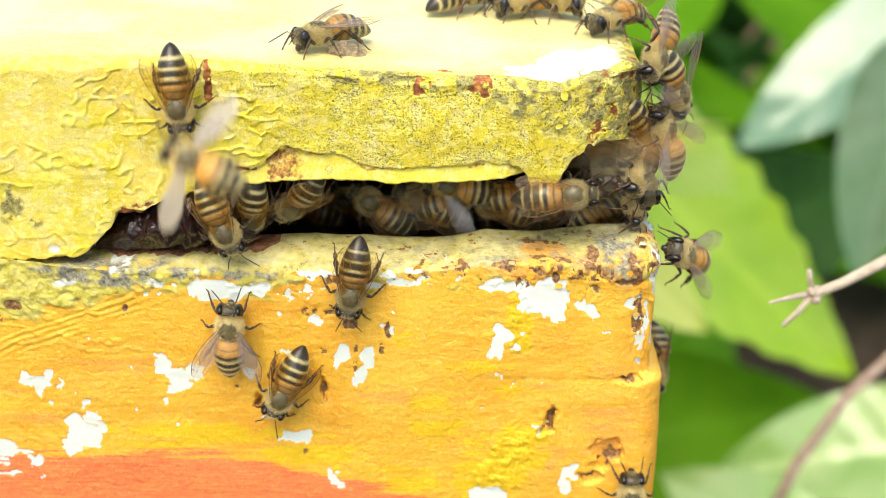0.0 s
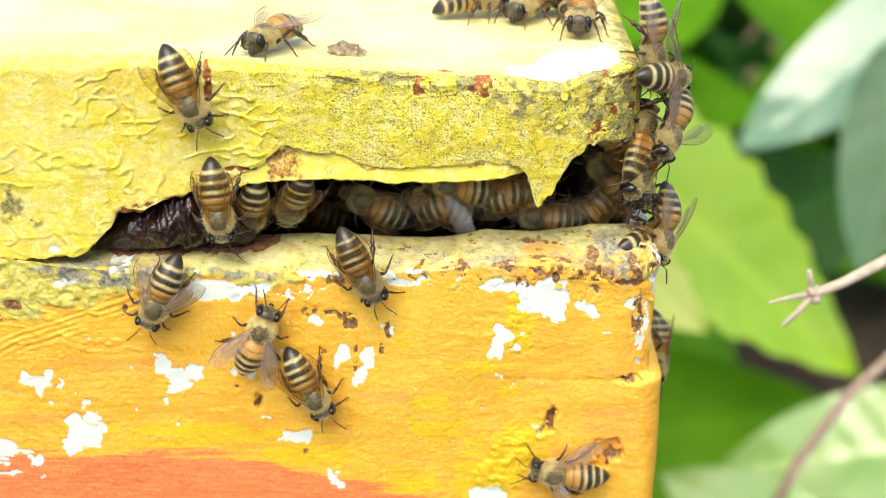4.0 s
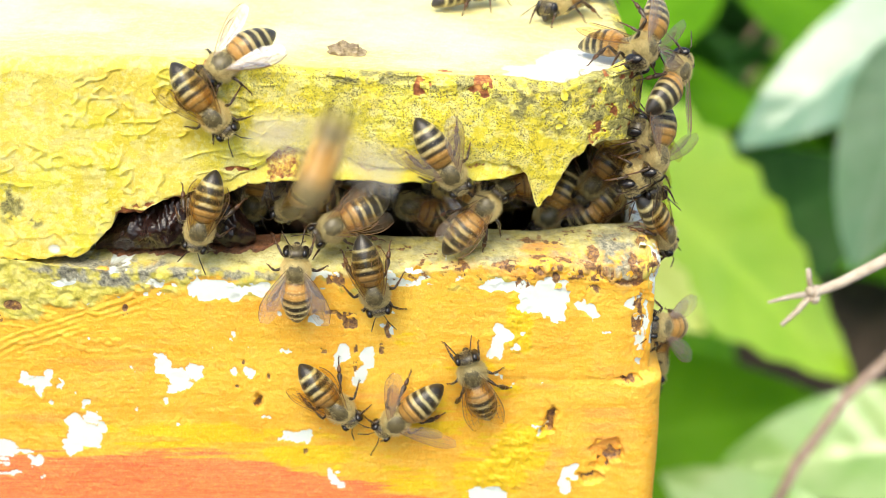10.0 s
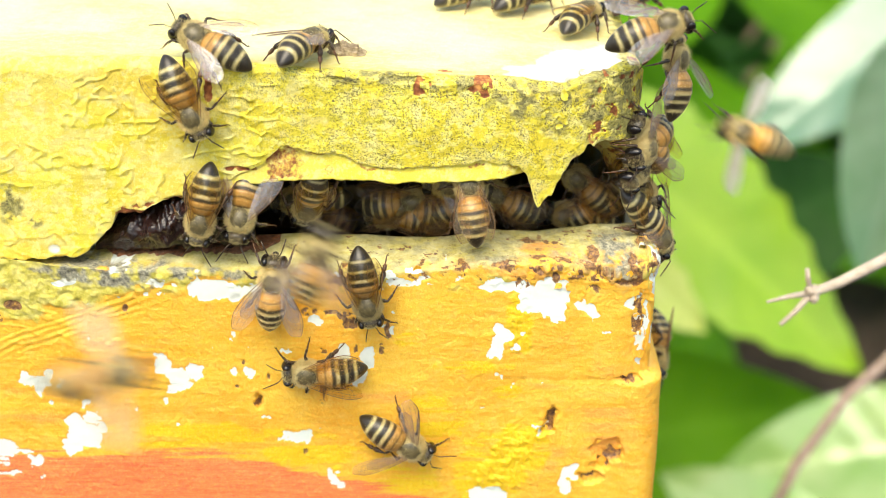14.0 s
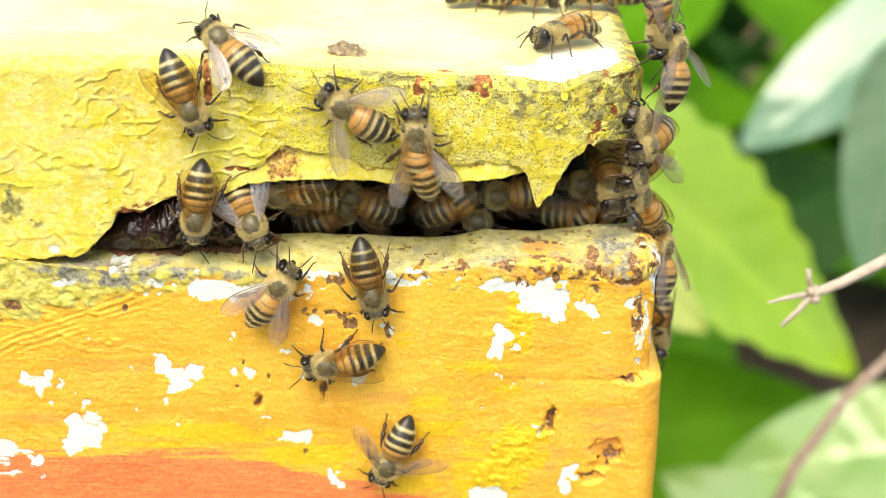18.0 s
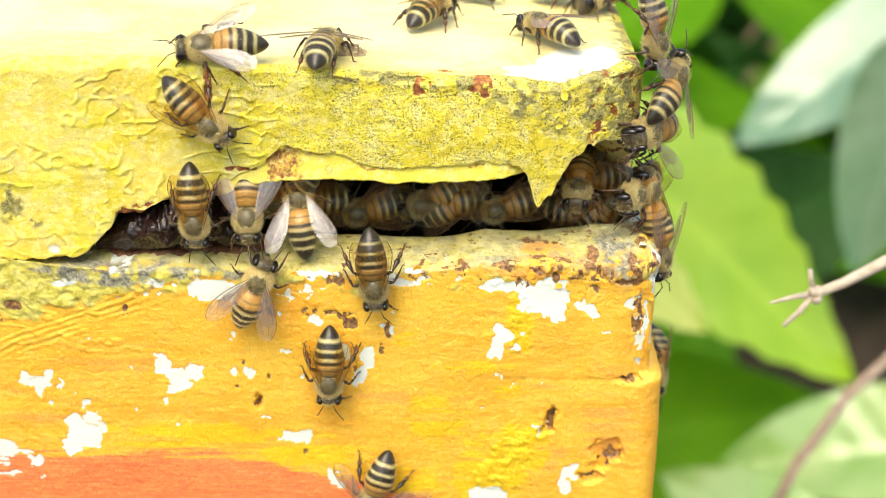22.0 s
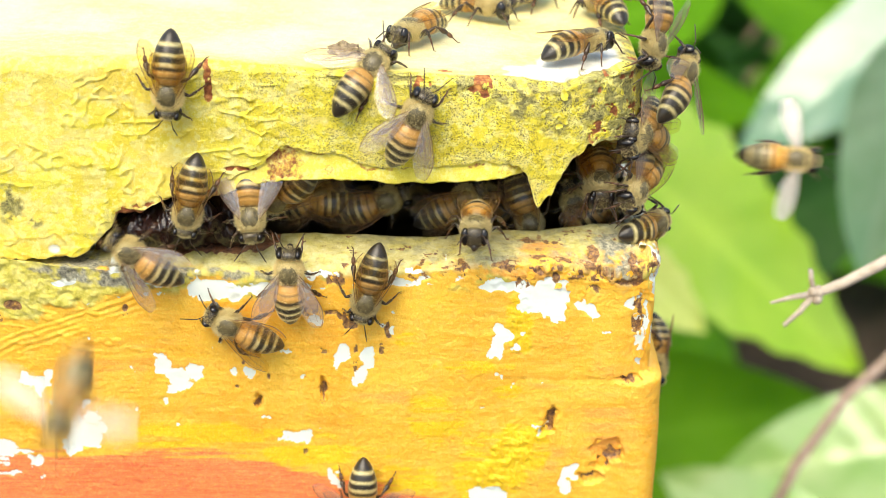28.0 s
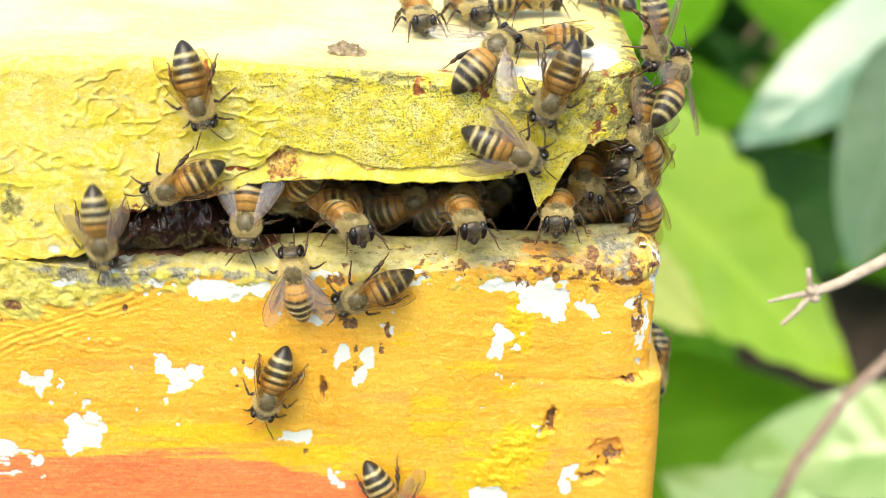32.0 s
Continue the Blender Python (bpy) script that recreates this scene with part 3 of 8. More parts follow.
def hive_box():
    cols = shell_columns(35.0, 3.2, 0.22)
    crest, deck = along(CREST, cols[:, 0]), along(DECK_BACK, cols[:, 0])
    side = cols[:, 4] < 0.5
    front_v = np.concatenate([np.linspace(0, 42, 176)[1:], np.array([50, 70, 110, 200, 320, 480])])
    deck_v = np.linspace(1, 0, 34)
    rows = 4 + len(deck_v) + len(front_v)
    q, z = np.zeros((len(cols), rows)), np.zeros((len(cols), rows))
    for i in range(len(cols)):
        depth = 2.9 if side[i] else 11.0
        inner = np.array([depth + 0.6] * 4)
        z[i, :4], q[i, :4] = [HIVE_FLOOR, -60, -20, deck[i] - 1.5], inner
        s = deck_v
        # flat deck at the back, rounding over towards the front
        q[i, 4:4 + len(s)] = depth * s ** 1.25
        z[i, 4:4 + len(s)] = crest[i] + (deck[i] - crest[i]) * np.sqrt(np.clip(1 - (1 - s) ** 2.4, 0, 1))
        q[i, 4 + len(s):] = 0
        z[i, 4 + len(s):] = np.maximum(crest[i] - front_v, HIVE_FLOOR)
    x0, n = np.repeat(cols[:, 0:1], rows, 1), cols[:, 2:4]
    # running length along the wall, so that patches go round the corner
    run = np.concatenate([[0], np.cumsum(np.hypot(np.diff(cols[:, 0]), np.diff(cols[:, 1])))])
    run = np.repeat((run - np.interp(0, cols[cols[:, 4] > 0.5, 0], run[cols[:, 4] > 0.5]))[:, None], rows, 1)
    u, w = run, z.copy()
    # wear masks
    chip = blotch(u, w, CHIPS, 0.9, 11, 0.45, 2.6)
    tiny = step(0.765, 0.78, fbm(u, w, 1.6, 15, 3)) * step(0.5, 0.62, fbm(u, w, 14, 16, 3)) * (w > -34)
    corner_peel = step(25, 33, u) * step(-23, -20, w) * (0.55 + 0.45 * fbm(u, w, 5, 19)) * step(0.47, 0.5, fbm(u, w, 4, 18, 5))
    pale_deck = np.clip(step(0.12, 0.4, q / 11.0) + blotch(u, w, DECK_PALE, 0.8, 17, 0.3) * step(-5.5, -3.5, w), 0, 1) * step(0.30, 0.42, fbm(u, w, 3, 21, 5) + 0.12)
    rust = np.maximum(blotch(u, w, RUSTY, 1.7, 23, 0.3), step(0.68, 0.73, fbm(u, w + q, 1.5, 25, 5)) * step(-8, -4, w) * (u > -25))
    rust = np.maximum(rust, step(0.62, 0.66, fbm(u, w, 2.6, 26, 4)) * step(29, 33, u) * step(-24, -21, w))
    grey = blotch(u, w + q * 0.2, GREY, 1.6, 27, 0.25) * step(0.27, 0.50, fbm(u, w + q, 1.5, 28, 4))
    moss = np.maximum(blotch(u, w, MOSSY, 1.2, 31, 0.2), step(0.5, 0.62, fbm(u, w + q, 4, 32, 5)) * step(-4.5, -2.5, w - along(CREST, np.clip(u, -70, 30))))
    streaks = fbm(u * 0.12, w * 1.5, 1.4, 38, 5)
    yellow = np.maximum(blotch(u, w, SUNNY, 1.5, 35, 0.6) * step(0.30, 0.56, streaks), step(0.50, 0.68, fbm(u * 0.35, w * 1.6, 9, 36, 4)) * 0.30 * step(22, 12, u))
    crackle = blotch(u, w, CRACKLE, 0.9, 118, 0.3, 1.6)
    yellow = np.maximum(yellow, crackle)
    salmon = blotch(u, w, SALMON, 1.6, 39, 0.7) * step(0.34, 0.62, streaks)
    ridge_line = along(CREST, np.clip(u, -70, 30))
    brow = np.exp(-((w - ridge_line + 0.4) / 1.5) ** 2)
    rust = np.maximum(rust, brow * step(0.61, 0.67, fbm(u, w + q, 1.6, 101, 5)) * step(-30, -15, u))
    rust = np.maximum(rust, step(8, 14, u) * step(-3.2, -1.0, w) * step(0.60, 0.67, fbm(u, w + q, 1.9, 102, 5)))
    chip = np.maximum(chip, np.exp(-((w - ridge_line + 1.6) / 1.0) ** 2) * step(0.50, 0.54, fbm(u, w + q, 2.6, 103, 5)) * step(8, -2, u) * step(-48, -40, u))
    grey = np.maximum(grey, 0.45 * np.exp(-((w - ridge_line - 0.8) / 1.6) ** 2) * step(0.47, 0.60, fbm(u, w + q, 1.4, 104, 5)) * step(-30, -5, u))
    wavy = along(RED_LINE, np.clip(u, -70, 40)) + (fbm(u * 0.07, w * 2.5, 1.6, 37, 5) - 0.5) * 2.6
    red = step(2.6, -2.6, w - wavy)
    red = np.maximum(red - 0.45 * step(0.50, 0.66, fbm(u * 0.05, w * 1.3, 1.5, 120, 4)) * step(-5.5, -1.5, w - wavy), 0)
    chip = np.clip(np.maximum(np.maximum(chip, tiny), corner_peel) * (1 - 0.9 * grey), 0, 1)
    rust = rust * step(0.40, 0.54, fbm(u, w + q, 0.9, 56, 4))
    crumbly = step(9, 18, u) * np.exp(-((w + 3.9 + 0.8 * (fbm(u, w, 4, 107, 3) - 0.5)) / 1.5) ** 2)
    rust = np.maximum(rust, crumbly * step(0.50, 0.58, fbm(u, w + q, 1.5, 108, 5)))
    grey = np.maximum(grey, 0.8 * step(23, 29, u) * step(-5.5, -2.0, w) * step(0.40, 0.56, fbm(u, w + q, 1.1, 105, 5)))
    grey = np.maximum(grey, 0.5 * step(0, 20, u) * step(0.60, 0.68, fbm(u, w + q, 0.8, 106, 4)) * step(-5.0, -2.5, w))
    v = q + w - ridge_line
    grey = np.maximum(grey * (1 - 0.6 * step(22, 25, u)), blotch(u, v, [(27.2, 6.0, 3.3, 6.4, 6)], 0.9, 121, 0.3) * step(0.30, 0.50, fbm(u, v, 1.3, 122, 4)))
    crust = blotch(u, v, CORNER_CRUST, 1.1, 123, 0.35, 1.4) * step(0.36, 0.48, fbm(u, v, 1.2, 124, 4))
    rust = np.maximum(rust * (1 - grey * step(22, 25, u)), crust)
    soot = blotch(u, v, [(20.5, 3.4, 4.6, 1.9, -6), (24.5, 8.0, 2.4, 3.2), (9.6, 2.0, 3.6, 1.1), (26.5, 0.6, 5.0, 1.0, -8)], 1.2, 126, 0.5)
    grey = np.maximum(grey, 0.75 * soot * step(0.40, 0.58, fbm(u, v, 1.1, 127, 5)))
    bare = blotch(u, v, [(16.2, 5.6, 3.4, 2.3, -8), (20.5, 2.4, 4.0, 1.4), (12.6, -0.9, 5.0, 1.0)], 1.1, 125, 0.35)
    pale_deck, moss = pale_deck * (1 - bare), moss * (1 - 0.8 * bare)
    salmon = np.maximum(salmon, bare)
    chip = np.maximum(chip, blotch(u, w, [(-58.6, -5.3, 2.6, 0.8, 24), (-45.0, -5.9, 1.3, 0.6), (-50.6, -3.7, 2.4, 0.5, 15)], 0.9, 128, 0.4, 1.2) * (1 - 0.5 * grey))
    rust = np.maximum(rust, blotch(u, w, [(-67.4, -9.8, 1.4, 0.9), (-50.0, -10.3, 0.45, 0.7, -25)], 0.7, 129, 0.3))
    pits = blotch(u, w, HOLES, 0.8, 49, 0.25, 1.8)
    rust = np.maximum(rust, 0.9 * pits * step(0.36, 0.5, fbm(u, w, 2.0, 117, 4)))
    moss = moss * (1 - 0.6 * pale_deck)
    # relief
    lift = (fbm(u, w, 9, 41, 3) - 0.5) * 0.6 + (fbm(u * 0.6, w + q, 1.3, 43, 3) - 0.5) * 0.07
    ridge = np.abs(fbm(u * 0.5 + w * 0.18, w - u * 0.12, 3.4, 45, 3) - 0.5)
    lean = w - 0.40 * u
    ripple = np.sin(5.4 * lean + 20.0 * (fbm(u * 0.5, w, 8, 46, 3) - 0.5)) * step(0.38, 0.58, fbm(u * 0.5, w, 6, 44, 3)) * step(7.0, 9.0, lean) * step(13.2, 12.0, lean)
    lift += (0.16 * step(0.05, 0.0, ridge) + 0.09 * ripple) * step(-41, -50, u) * step(-24, -14, w)
    lift += 0.08 * (fbm(u * 0.25, w * 1.4, 2.4, 47, 4) - 0.5) + 0.04 * step(0.50, 0.58, fbm(u * 0.2, w, 5.0, 48, 3))
    groove = np.exp(-((w + 23.2 + 0.012 * (u - 15)) / 0.42) ** 2) * step(4, 9, u) * step(32, 29, u)
    lift -= 0.10 * groove
    lift += 0.7 * step(-23.0, -23.7, w) * step(27, 33, u)
    lift -= 0.10 * step(0.35, 0.65, chip) + 0.22 * rust * (1 - step(2, 4, q))
    lift -= 1.3 * pits
    lift += crumbly * (fbm(u, w + q, 0.9, 109, 4) - 0.42) * 2.2 + step(12, 22, u) * step(-4, -1, w) * (fbm(u, w + q, 1.6, 110, 4) - 0.5) * 1.0
    lift += moss * (fbm(u, w, 1.3, 51, 4) - 0.35) * 0.85
    lift += crackle * (0.12 + (fbm(u, w, 1.0, 53, 4) - 0.5) * 0.7)
    lift = np.where(w < -60, 0, lift)
    # the worn upper right corner steps back above the unbroken paint below
    back = 2.3 * step(20, 34, u) * step(-3, 5, w) + 1.5 * step(27.5, 33, u) * step(-22.9, -22.4, w + 0.5 * (fbm(u, w, 2, 57, 3) - 0.5))
    on_front = q < 0.01
    shift = lift - back
    depth = q - np.where(on_front, shift, shift * 0.6)
    x = x0 - n[:, 0:1] * depth
    y = np.repeat(cols[:, 1:2], rows, 1) - n[:, 1:2] * depth
    z = z + np.where(on_front, 0, lift * 0.7) * (q < 11.2)
    z[:, 0] = HIVE_FLOOR
    z[:, -1] = HIVE_FLOOR
    verts = np.stack([x, y, z], -1).reshape(-1, 3)
    layers = {"paint": np.stack([chip, yellow, red], -1).reshape(-1, 3), "wear": np.stack([grey, rust, moss], -1).reshape(-1, 3), "deck": np.stack([pale_deck, salmon, salmon], -1).reshape(-1, 3)}
    hive = tagged(new("beehive_box"), "wooden hive box in chipped orange, yellow and red paint", "beehive")
    solid("painted_wall", verts, sheet(rows, len(cols)).tolist(), [BODY_PAINT], hive, layers=layers)
    for name, x0, x1, y0, y1 in (("back_wall", -330, 34, 380, 400), ("side_wall", -330, -310, 12, 380)):
        v = [(a, b, c) for a in (x0, x1) for b in (y0, y1) for c in (HIVE_FLOOR, -2)]
        solid(name, v, [(0, 1, 3, 2), (4, 6, 7, 5), (0, 4, 5, 1), (2, 3, 7, 6), (1, 5, 7, 3), (0, 2, 6, 4)], [DARK_WOOD], hive, smooth=False)
    for k in range(8):
        x = -250 + k * 34
        v = [(a, b, c) for a in (x, x + 22) for b in (75, 370) for c in (-200, -12)]
        solid("comb_frame", v, [(0, 1, 3, 2), (4, 6, 7, 5), (0, 4, 5, 1), (2, 3, 7, 6), (1, 5, 7, 3), (0, 2, 6, 4)], [DARK_WOOD], hive, smooth=False)
    return hive


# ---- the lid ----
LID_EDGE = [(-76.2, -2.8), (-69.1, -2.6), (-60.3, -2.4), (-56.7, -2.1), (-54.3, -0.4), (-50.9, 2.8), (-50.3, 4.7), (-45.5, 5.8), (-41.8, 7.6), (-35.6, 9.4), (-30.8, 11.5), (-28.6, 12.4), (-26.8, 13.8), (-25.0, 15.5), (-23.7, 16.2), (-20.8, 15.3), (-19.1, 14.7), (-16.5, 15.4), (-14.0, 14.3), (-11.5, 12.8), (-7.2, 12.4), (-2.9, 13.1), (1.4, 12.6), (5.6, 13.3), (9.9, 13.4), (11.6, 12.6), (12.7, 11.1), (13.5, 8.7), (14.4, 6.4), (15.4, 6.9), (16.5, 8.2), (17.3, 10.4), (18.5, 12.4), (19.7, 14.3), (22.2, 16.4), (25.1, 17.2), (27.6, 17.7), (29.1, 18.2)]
INNER_EDGE = [(-37, 7.2), (-33.2, 8.4), (-29.6, 10.2), (-25.3, 10.4), (-21.0, 10.7), (-16.7, 10.7), (-14.1, 10.5), (-11.5, 10.7), (-9.0, 10.5), (-7.1, 9.9), (-5.5, 10.1), (-0.3, 10.2), (5.7, 10.5), (8.3, 11.0), (13.0, 11.3)]
LID_TOP = [(-71.4, 29.8), (-64.8, 29.7), (-48.3, 29.7), (-33.4, 29.0), (-19.4, 27.9), (-7.0, 27.2), (3.8, 26.6), (11.7, 26.6), (14.2, 25.8), (18.0, 25.5), (20.5, 26.5), (25.4, 27.9), (28.4, 29.8)]
LID_RUST = [(-3.0, 25.6, 1.3, 1.5), (6.1, 25.5, 1.3, 1.5), (4.5, 24.9, 0.9, 0.6), (-34.7, 25.8, 0.6, 3.1), (-48.1, 4.9, 3.5, 0.8), (-39.2, 7.6, 3.8, 0.6), (-31.2, 12.4, 1.6, 0.5), (-22.5, 14.7, 2.0, 0.5)]
LID_GREY = [(24.3, 24.1, 5.2, 7.4), (19.0, 22.3, 3.5, 5.6), (12.2, 24.1, 5.2, 3.1), (9.7, 24.5, 2.6, 2.0), (1.3, 25.8, 5.2, 1.3), (-10.3, 26.7, 6.1, 0.9), (27.5, 20.5, 2.6, 5.6), (-66.6, 6.8, 2.3, 3.1), (-63.1, 3.5, 1.7, 0.9)]
PRIMER = [(15, 5, 7, 4.0), (21, 9, 6.5, 8), (25, 13, 3.5, 9)]


def hive_lid():
    bend = 11.0
    cols = shell_columns(31.0, bend, 0.24)
    cols[np.argmax(cols[:, 4] < 0.5), 4] = 1.0
    xc = np.clip(cols[:, 0], -72, 31)
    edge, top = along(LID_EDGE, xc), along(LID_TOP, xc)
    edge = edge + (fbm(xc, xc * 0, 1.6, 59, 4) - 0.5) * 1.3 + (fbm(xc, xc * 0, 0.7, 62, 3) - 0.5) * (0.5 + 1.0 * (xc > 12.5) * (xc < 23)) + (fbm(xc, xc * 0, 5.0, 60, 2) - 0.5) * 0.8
    top = top + (fbm(xc, xc * 0, 3.0, 76, 4) - 0.5) * 0.8
    side = cols[:, 4] < 0.5
    # the worn corner runs back in a wide bend
    fall = 0.466 * np.minimum(cols[:, 1], bend)
    last = np.argmax(cols[:, 1] >= bend - 0.01)
    edge, top = edge - fall, top - fall
    top = np.where(cols[:, 1] > bend, np.interp(cols[:, 1], [bend, 16, 400], [top[last], 26.73 + 31 * -0.0460, 26.73 + 31 * -0.0460]), top)
    edge = np.where(cols[:, 1] > bend, np.interp(cols[:, 1], [bend, 15, 21, 40, 400], [edge[last], 11.0, 5.0, 2, 1]), edge)
    under, face = np.linspace(1, 0, 16), np.linspace(0, 1, 150)
    crown = np.concatenate([np.linspace(0, 1, 110)[1:] * 75, [100, 180, 300, 396]])
    rows = 2 + len(under) + len(face) - 1 + len(crown)
    q, z, part_id = np.zeros((len(cols), rows)), np.zeros((len(cols), rows)), np.zeros(rows)
    k0, k1 = 2 + len(under), 2 + len(under) + len(face) - 1
    for i in range(len(cols)):
        limit = bend + 0.05 if side[i] else 1e9
        roof = max(edge[i] + 1.0, 13.5 if cols[i, 0] > -30 else edge[i] + 1)
        q[i, :2], z[i, :2] = np.minimum([380, 22], limit), [roof, roof]
        # a torn lip: the lower edge leans back to the underside
        q[i, 2:k0] = np.minimum(under * 9.0, limit)
        z[i, 2:k0] = edge[i] + (roof - edge[i]) * np.clip(under - 0.35, 0, 1) / 0.65 
        f = face[1:]
        q[i, k0:k1] = 1.6 * np.clip((f - 0.93) / 0.07, 0, 1) ** 2.2
        z[i, k0:k1] = edge[i] + (top[i] - edge[i]) * (1 - (1 - f) ** 1.04)
        q[i, k1:] = np.minimum(1.6 + crown, limit)
        z[i, k1:] = top[i] + 0.12
    part_id[k0:k1], part_id[k1:] = 1, 2
    # the top evens out behind its worn front edge
    plan_x = cols[:, 0:1] - cols[:, 2:3] * q
    plan_y = cols[:, 1:2] - cols[:, 3:4] * q
    rear = 26.73 + -0.0460 * plan_x
    brink = along(LID_TOP, np.clip(plan_x.ravel(), -72, 19)).reshape(plan_x.shape)
    blend = step(0, 9, plan_y - 1.6)
    even = brink * (1 - blend) + rear * blend
    rim = np.where(side[:, None], step(0, 1.9, q - 1.6), step(0, 1.2, q - 1.6)) * (part_id == 2)
    z = z * (1 - rim) + even * rim
    run = np.concatenate([[0], np.cumsum(np.hypot(np.diff(cols[:, 0]), np.diff(cols[:, 1])))])
    u = np.repeat((run - np.interp(0, cols[~side, 0], run[~side]))[:, None], rows, 1)
    w = z + np.where(part_id == 2, q, 0)
    front, crownm = part_id == 1, part_id == 2
    speck_zone = step(-44, -12, u) * 0.80 + 0.22 * step(20, 27, w)
    fine = fbm(u, w, 0.75, 61, 3)
    speck = np.clip(speck_zone + 0.3 * (fine - 0.5), 0, 1) * front
    lichen = blotch(u, w, LID_GREY, 1.5, 63, 0.35) * step(0.46, 0.60, fbm(u, w, 1.3, 64, 5)) * (w < 34)
    near_edge = np.exp(-((z - np.repeat(along(LID_TOP, np.clip(cols[:, 0], -72, 31))[:, None], rows, 1) + 0.7) / 0.8) ** 2) * front
    # lichen along the brink; it also paints the crack line's shadow dark
    lichen = np.maximum(lichen, 0.9 * near_edge * step(0.46, 0.56, fbm(u * 0.6, w, 2.4, 65, 5)) * step(-28, -12, u))
    lichen = np.maximum(lichen, step(15, 25, u) * step(0.42, 0.56, fbm(u, w, 1.8, 66, 5)) * 0.9 * front)
    rust = blotch(u, w, LID_RUST, 1.9, 67, 0.14) * step(0.30, 0.42, fbm(u, w, 1.5, 58, 4)) * (front | (part_id == 0))
    rust = np.maximum(rust, (part_id == 0) * step(0.60, 0.70, fbm(u, w + q, 2.4, 68, 4)))
    depth_y = np.where(crownm, plan_y, q)
    flow = np.where(crownm, plan_x, u)
    primer = np.zeros_like(u)
    for cx, cy, rx, ry in PRIMER:
        primer = np.maximum(primer, 1 - step(0.85, 1.1, np.hypot((flow - cx) / rx, (depth_y - cy) / ry) + (fbm(flow, depth_y, 4, 69, 4) - 0.5) * 1.1))
    chip = primer * crownm * np.where(side[:, None], step(0.2, 1.8, q - 1.6 + 1.5 * (fbm(plan_x, plan_y, 2.5, 79, 4) - 0.5)), 1)
    lichen = np.maximum(lichen, crownm * step(2.6, 0.6, q - 1.6 + 4 * (fbm(flow, depth_y, 2.2, 78, 4) - 0.5)) * step(8, 20, flow) * step(0.36, 0.58, fbm(flow, depth_y, 1.1, 77, 4)))
    # top whitened here and by pale below: sun glare put into the colour
    chip = np.maximum(chip, crownm * (0.10 + 0.26 * step(0.35, 0.75, fbm(flow * 0.6, depth_y, 9, 70, 4))) * step(2.5, 6, depth_y + 3 * (fbm(flow, depth_y, 4, 80, 4) - 0.5)))
    chip = np.maximum(chip, front * blotch(u, w, [(-60.4, -0.8, 0.9, 0.7)], 0.5, 120, 0.2))
    warm = np.where(crownm, 0.5 * step(0.35, 0.6, fbm(flow * 0.5, depth_y, 8, 72, 4)) + 0.3 * step(-10, 15, flow), step(-28, -48, u) * 0.8 * step(0.3, 0.6, fbm(u, w, 9, 73, 3)))
    pale = np.where(part_id == 0, 1.0, np.maximum(0.5 * step(0.52, 0.66, fbm(u, w, 2.0, 74, 5)), 0.75 * crownm))
    rust_top = crownm * step(0.72, 0.75, fbm(flow * 0.35, depth_y, 2.2, 75, 4)) * step(10, 3, depth_y)
    rust = np.maximum(rust, rust_top)
    rust = np.maximum(rust, 0.9 * front * step(18, 25, u) * step(0.62, 0.68, fbm(u, w, 1.3, 89, 4)))
    hem = z - np.repeat(edge[:, None], rows, 1)
    fringe = front * step(2.2, 0.2, hem + 3.0 * (fbm(u, w, 2.4, 115, 4) - 0.5)) * step(-53, -49, u) * step(-30, -36, u) * step(0.46, 0.60, fbm(u, w, 1.3, 116, 5))
    rust = np.maximum(rust, 0.9 * fringe)
    # relief: crusted paint, with worm-like wrinkles towards the far end
    lift = (fbm(u, w, 9, 81, 3) - 0.5) * 0.8 + (fbm(u, w, 1.3, 82, 4) - 0.5) * (0.10 + 0.18 * step(-40, -12, u))
    worm = np.abs(fbm(u * 0.8, w * 1.25, 3.4, 83, 2) - 0.5)
    lift += 0.24 * step(0.06, 0.0, worm) * step(-18, -30, u) * step(0.50, 0.56, fbm(u, w, 5, 87, 2))
    worm2 = np.abs(fbm(u * 1.1 + 40, w * 0.9, 3.0, 84, 2) - 0.5)
    lift += 0.22 * step(0.055, 0.0, worm2) * step(-18, -30, u) * step(0.54, 0.60, fbm(u, w, 5, 88, 2))
    crack = np.abs(fbm(u, w, 5.5, 86, 4) - 0.5)
    lift -= 0.20 * step(0.010, 0.0, crack) * step(-25, -5, u)
    lift -= 0.12 * chip + 0.3 * rust
    lift -= 0.7 * near_edge * step(0.49, 0.54, fbm(u * 0.5, w * 1.5, 2.6, 114, 4)) * step(-26, -8, u)
    lift = np.where(front | (part_id == 0), lift, (fbm(flow * 0.5, depth_y, 5, 85, 4) - 0.5) * 0.7 - 0.15 * chip * primer)
    fade = np.clip(1 - np.abs(u) / 300, 0, 1)
    depth = q + 2.0 - np.where(crownm, 0, lift)
    # the right edge runs slightly inwards as it goes back
    x = cols[:, 0:1] - cols[:, 2:3] * (depth - 2.0)
    y = cols[:, 1:2] - cols[:, 3:4] * np.where(side[:, None], depth - 2.0, depth) + np.where(side[:, None], 2.0, 0)
    z = z + np.where(crownm, lift, 0) * fade + np.where(part_id == 0, lift * 0.5, 0)
    verts = np.stack([x, y, z], -1).reshape(-1, 3)
    layers = {"paint": np.stack([chip, speck, warm], -1).reshape(-1, 3), "wear": np.stack([lichen, rust, pale * np.ones_like(u)], -1).reshape(-1, 3)}
    lid = tagged(new("hive_cover"), "thick yellow-painted wooden lid with a torn, lichen-crusted front edge", "cover")
    solid("painted_lid", verts, sheet(rows, len(cols)).tolist(), [LID_PAINT], lid, layers=layers)
